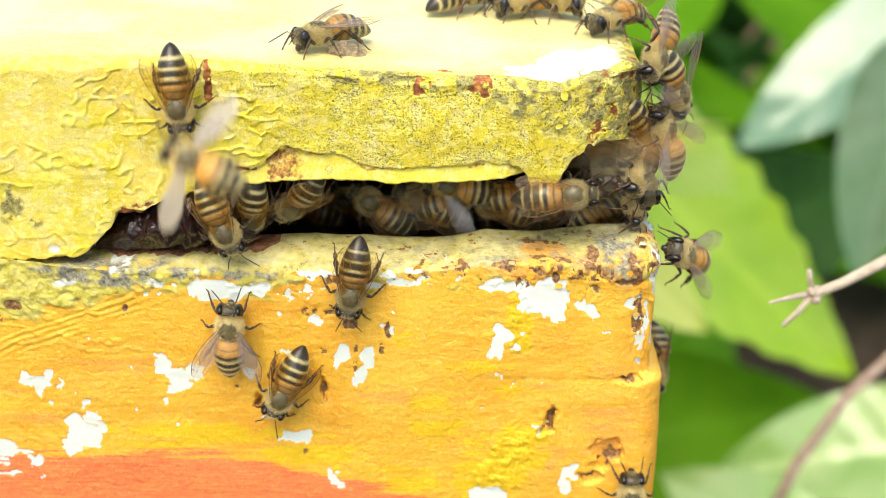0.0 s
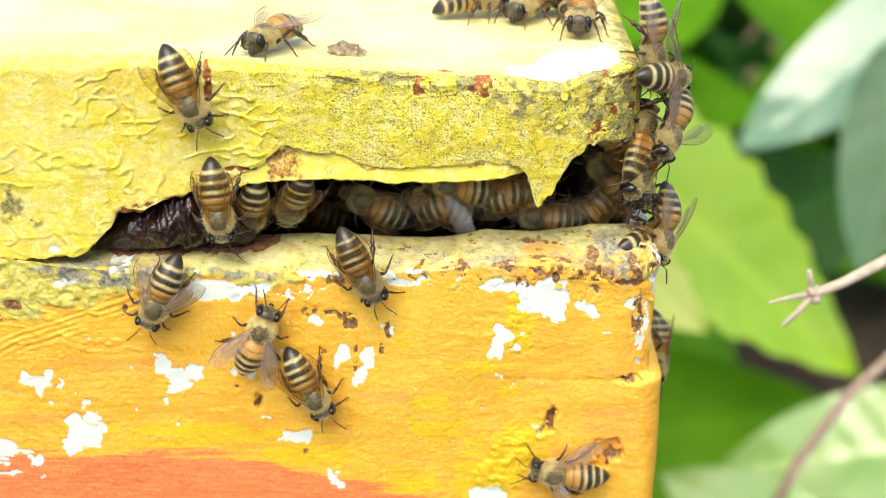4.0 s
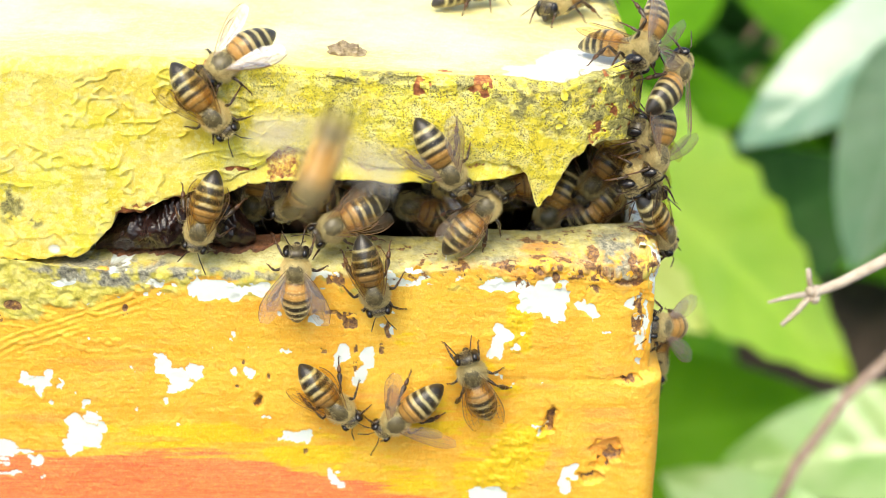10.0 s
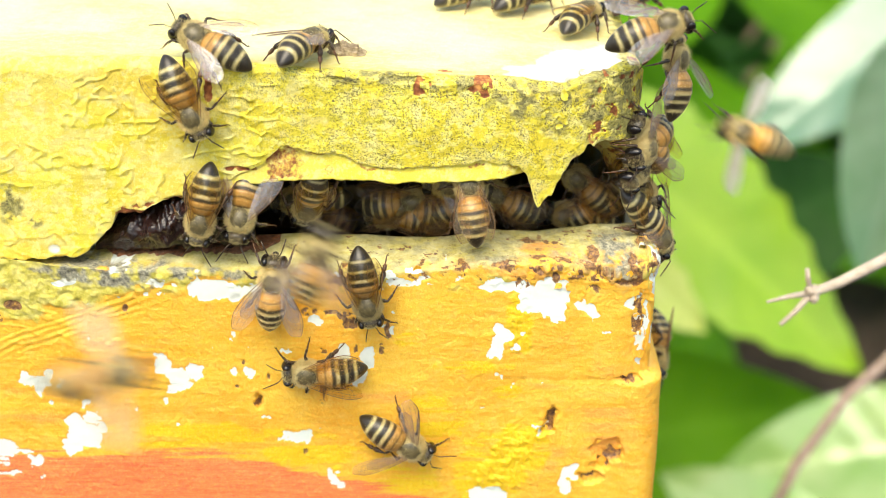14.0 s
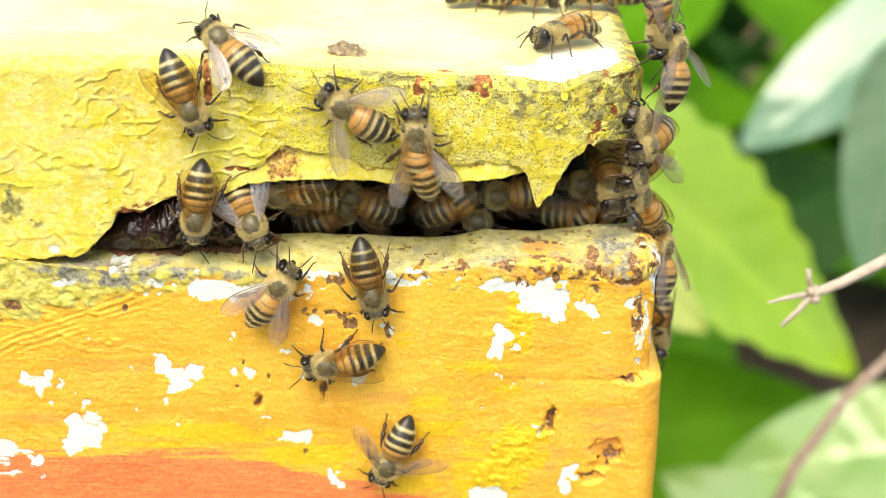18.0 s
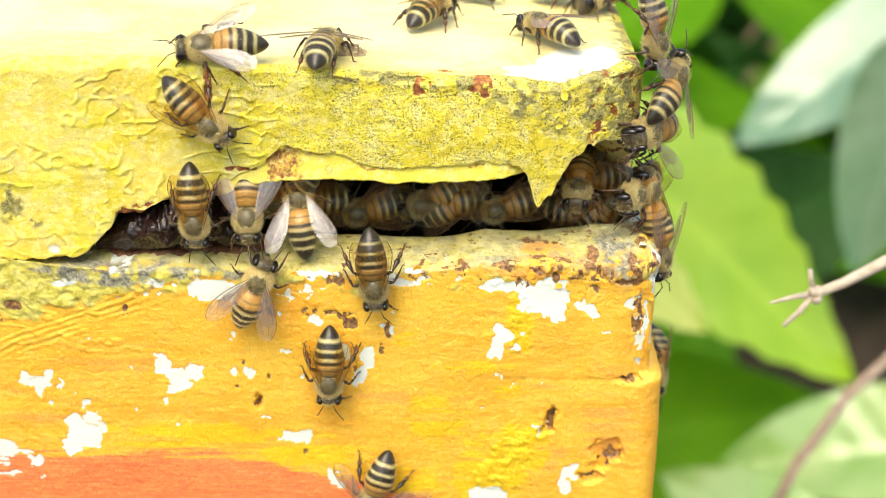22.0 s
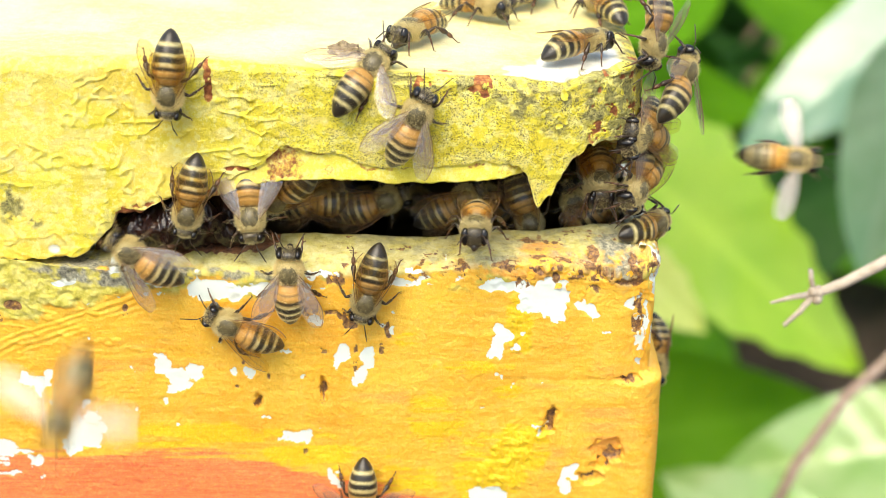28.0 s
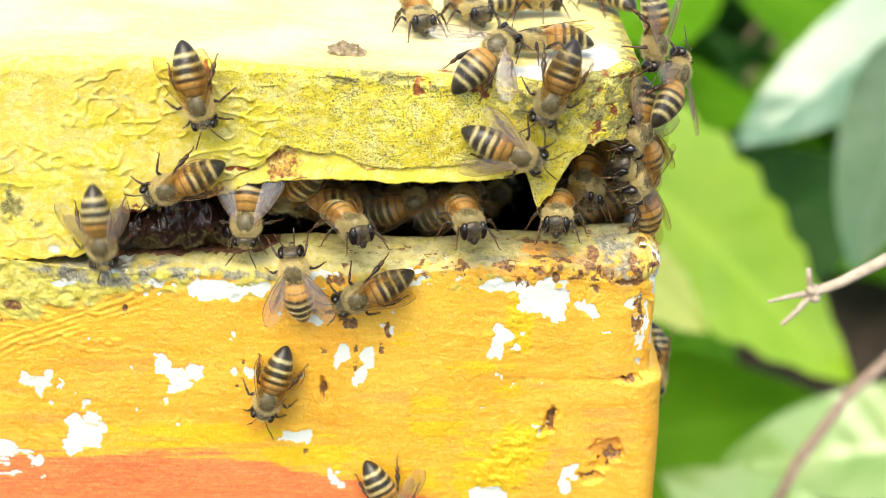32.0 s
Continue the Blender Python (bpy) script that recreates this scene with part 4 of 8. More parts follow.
    # the paler inner ply that shows below the torn front
    xs = np.linspace(-36, 13.2, 300)
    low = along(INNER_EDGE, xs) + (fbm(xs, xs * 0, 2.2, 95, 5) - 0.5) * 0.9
    ts = np.linspace(0, 1, 34)
    v, wv = [], []
    for i, xx in enumerate(xs):
        for t in ts:
            zz = low[i] + 8.0 * t
            bumpy = (float(fbm(np.array([xx]), np.array([zz]), 2.5, 96, 4)[0]) - 0.5) * 0.9
            v.append((xx, 1.85 + 2.0 * t - 0.3 * bumpy + 0.6 * max(0.0, xx - 9.5), zz))
    m = len(ts)
    v += [(xx, 12.0, low[i] + 2.2) for i, xx in enumerate(xs)]
    faces = sheet(m, len(xs)).tolist()
    faces += [(i * m, len(xs) * m + i, len(xs) * m + i + 1, (i + 1) * m) for i in range(len(xs) - 1)]
    va = np.array(v)
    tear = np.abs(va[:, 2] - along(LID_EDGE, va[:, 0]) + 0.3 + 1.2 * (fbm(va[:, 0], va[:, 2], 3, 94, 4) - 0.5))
    stain = 0.9 * step(0.75, 0.1, tear) * step(0.42, 0.58, fbm(va[:, 0], va[:, 2], 2.6, 97, 5)) + 0.75 * step(0.66, 0.72, fbm(va[:, 0] * 0.7, va[:, 2], 2.0, 99, 5))
    stain = stain + 0.9 * step(-16, -24, va[:, 0]) * step(0.46, 0.60, fbm(va[:, 0], va[:, 2], 3, 98, 5))
    solid("inner_ply", v, faces, [LID_PAINT], lid, label="pale inner layer of the lid bared by the torn edge", layers={
        "paint": np.stack([0 * stain, 0 * stain, 0.5 * step(-14, -24, va[:, 0])], -1), "wear": np.stack([0 * stain, np.clip(stain, 0, 1) * 0.6, 0 * stain + 0.1], -1)})
    return lid


def flakes(parent, material, places, seed, name):
    """Curled plates of old paint, each a child of what it peels from."""
    r = random.Random(seed)
    for x, y, z, size, turn in places:
        n = r.randint(7, 10)
        long = r.uniform(0.8, 1.6)
        ring = [(size * long * q * math.cos(6.283 * k / n), size * q * math.sin(6.283 * k / n)) for k, q in ((k, r.uniform(0.65, 1.1)) for k in range(n))]
        curl, thick = r.uniform(0.05, 0.18) / size, r.uniform(0.06, 0.13)
        v = [(a, -curl * (a * a + b * b) * (1 if a > 0 else 0.3), b) for a, b in ring]
        v += [(a * 0.97, h + thick, b * 0.97) for a, h, b in v]
        v += [(0, 0, 0), (0, thick, 0)]
        f = [(k, (k + 1) % n, 2 * n) for k in range(n)] + [(n + (k + 1) % n, n + k, 2 * n + 1) for k in range(n)] + [((k + 1) % n, k, n + k, n + (k + 1) % n) for k in range(n)]
        ob = solid(name, v, f, [material], parent, at=(x, y, z), smooth=False)
        ob.rotation_euler = (radians(r.uniform(-13, 13)), radians(r.uniform(0, 360)), radians(r.uniform(-18, 18) + turn))


box, cover = hive_box(), hive_lid()
fr = random.Random(31)
FLAKES = [(fr.uniform(20, 31.5), fr.uniform(0.1, 0.9), fr.uniform(-9, -3), fr.uniform(0.4, 1.0), 0) for _ in range(20)]
FLAKES += [(fr.uniform(30.5, 33.0), fr.uniform(0.8, 2.2), fr.uniform(-21, -5), fr.uniform(0.35, 0.8), 35) for _ in range(18)]
FLAKES += [(fr.uniform(-26, 20), fr.uniform(-0.1, 0.3), fr.uniform(-5.5, -3.5), fr.uniform(0.3, 0.8), 0) for _ in range(22)]
FLAKES += [(x + 1.1 * rx * math.cos(a), 0.0, z + 1.1 * rz * math.sin(a), fr.uniform(0.2, 0.45), 0) for x, z, rx, rz, *_ in HOLES[:2] for a in (0.5, 2.2, 3.9, 5.3)]
FLAKES += [(fr.uniform(10, 31), fr.uniform(-0.1, 0.5), fr.gauss(-5.0, 1.0), fr.uniform(0.3, 0.8), 0) for _ in range(18)]
flakes(box, BODY_PAINT, FLAKES, 33, "paint_flake")
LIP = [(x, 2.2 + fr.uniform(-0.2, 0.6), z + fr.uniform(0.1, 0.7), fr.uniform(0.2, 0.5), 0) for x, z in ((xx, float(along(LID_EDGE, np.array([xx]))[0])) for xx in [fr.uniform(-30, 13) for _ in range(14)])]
LIP += [(fr.uniform(14, 20), fr.uniform(1.7, 2.0), fr.uniform(19, 24.5), fr.uniform(0.3, 0.7), 5) for _ in range(9)]
flakes(cover, LID_PAINT, LIP, 35, "paint_flake")


# ---- ground and shrubs ----
def ground():
    n = 60
    g = np.concatenate([-np.geomspace(60000, 400, 12), np.linspace(-380, 900, n), np.geomspace(1000, 60000, 12)])
    xx, yy = np.meshgrid(g, g, indexing="ij")
    zz = HIVE_FLOOR + (fbm(xx, yy, 60, 91, 4) - 0.5) * 16 * (np.abs(xx) < 1500) * (np.abs(yy) < 1500) - 6
    ob = solid("ground", np.stack([xx, yy, zz], -1).reshape(-1, 3), sheet(len(g), len(g)).tolist(), [SOIL])
    tagged(ob, "dark bare soil under the shrubs", "soil", kind="structure")


ground()


def leaf(name, base, tip, face, width, material, parent, droop=0.1, fold=0.12, teeth=0, rnd=None, label=""):
    """A broad leaf from base to tip; face is the way that its upper side looks. Its origin is its base."""
    rnd = rnd or random.Random(1)
    a, b = Vector(base), Vector(tip)
    axis = b - a
    length = axis.length
    axis.normalize()
    side = axis.cross(Vector(face)).normalized()
    up = side.cross(axis).normalized()
    ns, nt = 40, 16
    ph = rnd.uniform(0, 6)
    verts, vein, faces = [], [], []
    for i in range(ns + 1):
        s = i / ns
        half = width / 2 * (math.sin(math.pi * min(s, 1) ** 0.72) ** 0.8) * (1 if s < 1 else 0) + 0.02 * width * (s < 0.05)
        if teeth:
            half *= 1 + 0.06 * math.sin(s * teeth * 6.283) * (0.2 < s < 0.97)
        for j in range(-nt // 2, nt // 2 + 1):
            t = j / (nt / 2)
            p = a + axis * (length * s) + side * (half * t)
            h = abs(t) * fold * width - droop * length * s * s + 0.035 * width * math.sin(9 * s + ph) * t + 0.004 * width * math.cos(s * 44 - abs(t) * 6)
            verts.append(tuple(p + up * h - a))
            v = max(0.0, 1 - abs(t) * half / (0.018 * width)) + 0.6 * max(0.0, 1 - abs(((s * 9 - abs(t) * 1.6) % 1) - 0.5) / 0.08) * (abs(t) < 0.93)
            vein.append((min(1.0, v * 0.8), 0, 0))
    m = nt + 1
    faces = [(i * m + j, i * m + j + 1, (i + 1) * m + j + 1, (i + 1) * m + j) for i in range(ns) for j in range(nt)]
    return solid(name, verts, faces, [material], parent, at=base, label=label, layers={"vein": np.array(vein)})


def stem(parent, points, r0, r1, material=BROWN_TWIG, name="stem"):
    n = len(points)
    v, f = tube(points, [r0 + (r1 - r0) * i / (n - 1) for i in range(n)], 8)
    return solid(name, v, f, [material], parent)


shrub = tagged(new("shrub"), "leafy green shrub with broad sunlit leaves behind the hive", "shrub")
lime = leaf("leaf", (51.7, 414.0, -114.7), (190.0, 361.0, -233.0), (-0.30, -0.62, 0.72), 76, LEAF_LIME, shrub, 0.03, 0.05, 9, label="broad lime-green leaf with a toothed edge")
leaf("leaf", (67.8, 311.6, -145.0), (104.9, 297.3, -175.7), (-0.35, -0.55, 0.76), 26, LEAF_YELLOW, shrub, 0.05, 0.10, 4, random.Random(4), label="small yellow-green leaf with the highlight put in its colour")
gloss = leaf("leaf", (261.1, 446.0, -58.8), (138.1, 427.0, -147.1), (-0.35, -0.62, 0.7), 61, LEAF_GLOSS, shrub, 0.03, 0.06, 0, label="glossy leaf with sky sheen in its coat and blue-green colour")
gloss_low = leaf("leaf", (192.5, 342.0, -62.0), (176.5, 342.0, -172.0), (-0.38, -0.62, 0.68), 48, LEAF_GLOSS, shrub, 0.03, 0.05, 0, label="glossy leaf with sky sheen in its coat and blue-green colour")
leaf("leaf", (48.2, 380.0, -285.8), (192.7, 400.0, -270.8), (-0.2, -0.7, 0.7), 82, LEAF_MID, shrub, 0.04, 0.06)
pale_low = leaf("leaf", (234.9, 323.0, -241.2), (127.7, 342.0, -270.0), (-0.25, -0.6, 0.8), 56, LEAF_PALE, shrub, 0.03, 0.16, label="pale green leaf, its sunlit look partly put into the colour")
leaf("leaf", (159.7, 266.0, -268.1), (87.9, 285.0, -234.5), (-0.2, -0.6, 0.8), 44, LEAF_PALE, shrub, 0.03, 0.1, label="pale green leaf, its sunlit look partly put into the colour")
leaf("leaf", (96.4, 551.0, -159.3), (195.0, 589.0, -182.5), (0, -0.6, 0.8), 52, LEAF_MID, shrub, 0.06, 0.1)
leaf("leaf", (152.2, 627.0, -107.8), (275.8, 665.0, -152.9), (0, -0.6, 0.8), 90, LEAF_MID, shrub, 0.06, 0.1)
leaf("leaf", (75.2, 513.0, -115.8), (153.9, 551.0, -95.6), (-0.1, -0.6, 0.8), 64, LEAF_MID, shrub, 0.06, 0.1)
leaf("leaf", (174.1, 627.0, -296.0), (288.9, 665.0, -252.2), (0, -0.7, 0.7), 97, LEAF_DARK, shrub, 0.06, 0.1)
leaf("leaf", (190.4, 627.0, -402.1), (112.6, 589.0, -321.4), (0, -0.6, 0.7), 82, LEAF_GREEN, shrub, 0.06, 0.1)
for px, py, pz, r0 in ((20, 600, 0, 4.2), (60, 680, 0, 4.6), (95, 640, 0, 4.0)):
    stem(shrub, [(px, py, HIVE_FLOOR - 12), (px + 4, py + 6, -150), (px - 3, py + 2, -60), (px + 8, py - 4, 20), (px + 4, py - 6, 110)], r0, 1.0)
holder = tagged(new("shrub"), "dense undergrowth behind, its shade put into dark green leaves", "shrub", "undergrowth behind the hive")
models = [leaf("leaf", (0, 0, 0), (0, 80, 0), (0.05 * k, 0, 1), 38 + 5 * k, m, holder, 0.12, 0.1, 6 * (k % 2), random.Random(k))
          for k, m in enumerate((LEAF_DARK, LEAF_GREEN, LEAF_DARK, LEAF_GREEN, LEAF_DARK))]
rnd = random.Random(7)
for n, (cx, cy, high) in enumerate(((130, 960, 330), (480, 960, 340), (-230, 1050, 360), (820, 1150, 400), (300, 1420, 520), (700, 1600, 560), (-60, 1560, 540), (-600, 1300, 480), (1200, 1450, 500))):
    thicket = holder if n == 0 else tagged(new("shrub"), "dense undergrowth behind, its shade put into dark green leaves", "shrub", "undergrowth behind the hive")
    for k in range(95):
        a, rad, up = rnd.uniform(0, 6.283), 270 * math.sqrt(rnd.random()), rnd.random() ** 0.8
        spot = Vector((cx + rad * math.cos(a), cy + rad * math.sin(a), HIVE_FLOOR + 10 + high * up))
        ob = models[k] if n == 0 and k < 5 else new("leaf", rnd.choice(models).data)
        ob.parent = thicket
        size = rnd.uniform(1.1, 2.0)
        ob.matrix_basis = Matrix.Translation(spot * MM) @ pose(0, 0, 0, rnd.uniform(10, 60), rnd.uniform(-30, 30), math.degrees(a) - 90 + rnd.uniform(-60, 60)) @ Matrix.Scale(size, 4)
    for k in range(6):
        a = rnd.uniform(0, 6.283)
        x, y = cx + 60 * math.cos(a), cy + 60 * math.sin(a)
        stem(thicket, [(x, y, HIVE_FLOOR - 12), (cx + 110 * math.cos(a), cy + 110 * math.sin(a), HIVE_FLOOR + high * 0.45), (cx + 200 * math.cos(a), cy + 200 * math.sin(a), HIVE_FLOOR + high * 0.95)], 5, 1.5)


# ---- twigs ----
def dry_twig():
    t = tagged(new("dry_twig"), "pale dry twig with a knobbly broken end", "twig")
    p = [Vector(c) for c in ((99.0, 36.0, -7.7), (79.6, 32.0, -17.3), (71.6, 30.0, -20.8), (66.5, 29.0, -22.4))]
    stem(t, p, 1.25, 0.85, TWIG, "main_stem")
    stem(t, [p[3], Vector((62.2, 28.0, -22.6)), Vector((58.2, 27.0, -23.2))], 0.7, 0.25, TWIG, "side_shoot")
    stem(t, [p[3], Vector((63.5, 27.0, -25.0)), Vector((60.7, 26.0, -27.3))], 0.65, 0.4, TWIG, "side_shoot")
    stem(t, [p[3], Vector((65.6, 29.0, -19.9)), Vector((65.2, 29.0, -17.6))], 0.55, 0.42, TWIG, "side_shoot")
    r = random.Random(3)
    shapes = [ellipsoid(p[3] + Vector((r.uniform(-1.4, 1.4), r.uniform(-0.6, 0.6), r.uniform(-0.8, 0.8))), (r.uniform(0.5, 1.1),) * 3, 9, 6) for _ in range(8)]
    v, f, _ = weld(*shapes)
    solid("knot", v, f, [TWIG], t)
    return t


twig = dry_twig()
GREY_TWIG = speckled("grey_tan_twig", (0.26, 0.19, 0.15), (0.48, 0.38, 0.31), 300, 0.8, 0.6, 0.0004)
brown = tagged(new("brown_twig"), "thin brown bare twig slanting through the leaves", "twig")
stem(brown, [(151.5, 150.0, -80.1), (127.5, 145.0, -96.8), (112.9, 142.0, -111.3), (100.5, 140.0, -132.4), (91.3, 138.0, -158.4), (86.7, 140.0, -282.7)], 1.3, 1.9, GREY_TWIG)

# ---- propolis and crumbs on the hive ----
def propolis():
    r = random.Random(5)
    spine = [(-55.0, -2.4), (-51.3, -0.4), (-48.1, 0.7), (-45.0, 1.6), (-41.8, 2.4), (-38.7, 2.8), (-35.7, 2.6), (-32.6, 1.2), (-29.6, -0.6)]
    size = (0.6, 2.3, 3.4, 4.2, 4.9, 5.1, 4.6, 3.2, 0.7)
    n, ring = 200, 72
    v = []
    for i in range(n + 1):
        t = i / n * (len(spine) - 1)
        k = min(int(t), len(spine) - 2)
        x = spine[k][0] + (spine[k + 1][0] - spine[k][0]) * (t - k)
        z = spine[k][1] + (spine[k + 1][1] - spine[k][1]) * (t - k)
        r0 = size[k] + (size[k + 1] - size[k]) * (t - k)
        for j in range(ring):
            a = 2 * math.pi * j / ring
            h = noise.noise(Vector((x * 0.5, math.cos(a) * 1.6, math.sin(a) * 1.6)) * 0.8) * 0.42 + noise.noise(Vector((x * 1.1, math.cos(a) * 2.6, math.sin(a) * 2.6))) * 0.12 + noise.noise(Vector((x * 1.5, math.cos(a) * 5.0, math.sin(a) * 5.0))) * 0.07
            q = r0 * (1 + h)
            v.append((x, 6.5 + q * 1.0 * math.cos(a), z + q * 0.95 * math.sin(a)))
    f = [(i * ring + j, (i + 1) * ring + j, (i + 1) * ring + (j + 1) % ring, i * ring + (j + 1) % ring) for i in range(n) for j in range(ring)]
    f += [tuple(range(ring)), tuple(range(n * ring, (n + 1) * ring))[::-1]]
    ob = tagged(new("propolis"), "sticky dark brown propolis sealing the gap under the lid", "propolis")
    solid("lump", v, f, [PROPOLIS], ob)
    nx, ny = 90, 12
    top = along(DECK_BACK, np.linspace(-54, -26, nx + 1))
    lip = along(CREST, np.linspace(-54, -26, nx + 1))
    v = []
    for i in range(nx + 1):
        x = -54 + 28 * i / nx
        reach = 3.2 + 2.2 * noise.noise(Vector((x * 0.35, 2, 0))) + 1.0 * noise.noise(Vector((x * 1.3, 5, 0)))
        reach *= min(1.0, i / 8, (nx - i) / 8)
        for j in range(ny + 1):
            t = j / ny
            q = 10 - (10 - max(2.6, 8.0 - reach)) * t
            h = lip[i] + (top[i] - lip[i]) * math.sqrt(max(0.0, 1 - (1 - min(1.0, (q / 11) ** 0.8)) ** 2.4))
            v.append((x, q, h + 0.45 * math.sqrt(max(0.0, 1 - t ** 4)) + 0.22 * noise.noise(Vector((x * 0.9, q, 1)))))
    solid("smear", v, sheet(ny + 1, nx + 1).tolist(), [SMEAR], ob, label="thin red-brown smear of propolis")
    return ob


propolis()


def crumb():
    v, f = ellipsoid((0, 0, 0), (1, 1, 1), 44, 26)
    v = [Vector(p) for p in v]
    v = [p * (1 + 0.34 * noise.noise(p * 2.1) + 0.22 * noise.noise(p * 5.3) + 0.10 * noise.noise(p * 12)) for p in v]
    v = [(p.x * 2.7, p.y * 1.3, max(-0.3, p.z * (1.75 - 0.55 * p.x)) + 0.3) for p in v]
    ob = solid("debris", v, f, [CRUMB], at=(-14.8, 12.0, 27.2), smooth=False)
    return tagged(ob, "small crumbly brown scrap of debris on the lid", "debris")


crumb()


# ---- honey bees ----
def perch(x, y, z, heading, tilt=0, side=0):
    """A place on the hive in millimetres; heading clockwise from up as seen from in front; tilt 90 lies on top, side turns it to the right wall."""
    t, s, a = radians(tilt), radians(side), radians(heading)
    turn = Matrix.Rotation(s, 3, "Z")
    n = turn @ Vector((0, -math.cos(t), math.sin(t)))
    u = turn @ Vector((0, math.sin(t), math.cos(t)))
    r = turn @ Vector((1, 0, 0))
    fwd = u * math.cos(a) + r * math.sin(a)
    m = Matrix((fwd.cross(n), fwd, n)).transposed().to_4x4()
    m.translation = Vector((x, y, z)) * MM
    return m


def nook(x, y, z, heading, tilt=0, side=0):
    """A place among the bees that crowd just inside the slit."""
    near = 0.956
    return perch(x * near, y - 10.0, z + 4.6, heading, tilt, side)


def tucked(z, heading):
    """A place on the hive's right-hand wall, round the corner."""
    return perch(35.8, 25.0, z - 8.5, heading, 0, 86)


def crawl(bee, rows):
    """Keys a bee's way, its gait wherever it gets along, and its feelers."""
    walk(bee, rows)
    r = random.Random(len(rows) + int(rows[0][1].translation.x * 1e5))
    beats = []
    for (t0, a), (t1, b) in zip(rows, rows[1:]):
        pace = (b.translation - a.translation).length / max(0.05, t1 - t0)
        turn = a.to_quaternion().rotation_difference(b.to_quaternion()).angle / max(0.05, t1 - t0)
        if pace > 0.0025 or turn > 0.5:
            n = max(1, min(40, round((t1 - t0) / 0.17)))
            beats += [t0 + (t1 - t0) * k / n for k in range(n)]
    legs = [p for p in bee.children if p.name.startswith("leg")]
    for i, leg in enumerate(legs):
        rest = Matrix.Translation(leg.location)
        sway = 13 if i in (0, 3, 4) else -13
        keyed, last = [(0, rest)], 0
        for k, t in enumerate(beats):
            if t > last + 0.6:
                keyed.append((last + 0.2, rest))
                keyed.append((t - 0.05, rest))
            if t > last:
                keyed.append((t, rest @ pose(0, 0, 0, r.uniform(-4, 4), 0, sway * (1 if k % 2 else -1) * r.uniform(0.6, 1.1))))
                last = t
        keyed.append((32, rest))
        walk(leg, keyed)
    for feeler in (p for p in bee.children if p.name.startswith("antenna")):
        rest = Matrix.Translation(feeler.location)
        walk(feeler, [(k * 0.8, rest @ pose(0, 0, 0, r.uniform(-14, 14), 0, r.uniform(-14, 14))) for k in range(41)])


def flight(bee, rows):
    """Keys a flying bee's passes; between two of them it darts off to the side and comes back."""
    out = [rows[0]]
    for (t0, a), (t1, b) in zip(rows, rows[1:]):
        if t1 - t0 > 0.3 and abs(a.translation.x) < 0.09 and abs(b.translation.x) < 0.09:
            for t, m in ((t0 + 0.13, a), (t1 - 0.13, b)):
                gone = m.copy()
                gone.translation.x = math.copysign(0.15, m.translation.x)
                out.append((t, gone))
        out.append((t1, b))
    walk(bee, out)


SIZE = 1.1
LEG_PLAN = [((0.9, 2.5, 1.5), (2.0, 4.0, 2.7), (3.0, 5.4)), ((1.0, 1.5, 1.4), (2.9, 1.6, 2.7), (4.3, 1.0)), ((0.9, 0.4, 1.5), (2.4, -1.4, 2.9), (3.5, -4.4))]


def wing_shape(length, width, s):
    """A wing that runs along -y from its hinge, broadest past the middle, with its veins."""
    n = 22
    lead, mid, trail = [], [], []
    for i in range(n + 1):
        t = 1 - (1 - i / n) ** 1.7
        grow = 0.13 + 0.87 * math.sin(min(1.0, t / 0.66) * math.pi / 2) ** 1.3
        tip = math.sqrt(max(0.0, 1 - max(0.0, (t - 0.66) / 0.34) ** 2))
        a = s * width * (0.20 * math.sin(math.pi * min(1, t * 0.9)) - 0.34 * max(0.0, (t - 0.7) / 0.3) ** 2)
        b = a - s * width * grow * max(tip, 0.01)
        lead.append((a, -length * t, 0.05))
        trail.append((b, -length * t * 0.985, -0.05))
        mid.append((a + (b - a) * 0.42, -length * t, 0.10 + 0.10 * math.sin(math.pi * t)))
    v = lead + mid + trail
    k = n + 1
    f = [(i, i + 1, k + i + 1, k + i) for i in range(n)] + [(k + i, k + i + 1, 2 * k + i + 1, 2 * k + i) for i in range(n)]
    veins = [tube(lead[:-2], [0.055] * (n - 1), 4), tube(mid[:17], [0.03] * 17, 4)]
    q = [tuple(a * 0.4 + b * 0.6 for a, b in zip(mid[i], trail[i])) for i in range(0, 16)]
    veins.append(tube([(x, y, z + 0.03) for x, y, z in q], [0.024] * 16, 4))
    second = [tuple(a * 0.6 + b * 0.4 for a, b in zip(lead[i], mid[i])) for i in range(3, 18)]
    veins.append(tube([(x, y, z + 0.02) for x, y, z in second], [0.024] * 15, 4))
    for i in (7, 10, 13, 15):
        veins.append(tube([lead[i + 1], mid[i], q[min(i, 15) - 2]], [0.02] * 3, 4))
    return (v, f), weld(*veins)[:2]


# dark bands along the abdomen: middle, half width, depth of colour
BANDS = [(0.015, 0.025, 0.75), (0.195, 0.016, 0.75), (0.370, 0.038, 0.95), (0.535, 0.056, 1.0), (0.700, 0.060, 1.0), (0.925, 0.112, 1.0)]
HAIR_RINGS = [(0.10, 80), (0.29, 150), (0.455, 420), (0.612, 480), (0.785, 400)]


def abdomen_ring(s):
    """Half width, place along and height of the abdomen's ring at s, 0 at the waist and 1 at the sting."""
    wide = (1.35 + 0.82 * math.sin(math.pi / 2 * min(1.0, s / 0.33)) if s < 0.33 else 2.17 * (1 - ((s - 0.33) / 0.67) ** 2.1) ** 0.66) + 0.02
    return wide, 0.1 - 7.3 * s, 2.65 - 1.15 * s * s + 0.35 * math.sin(math.pi * s)


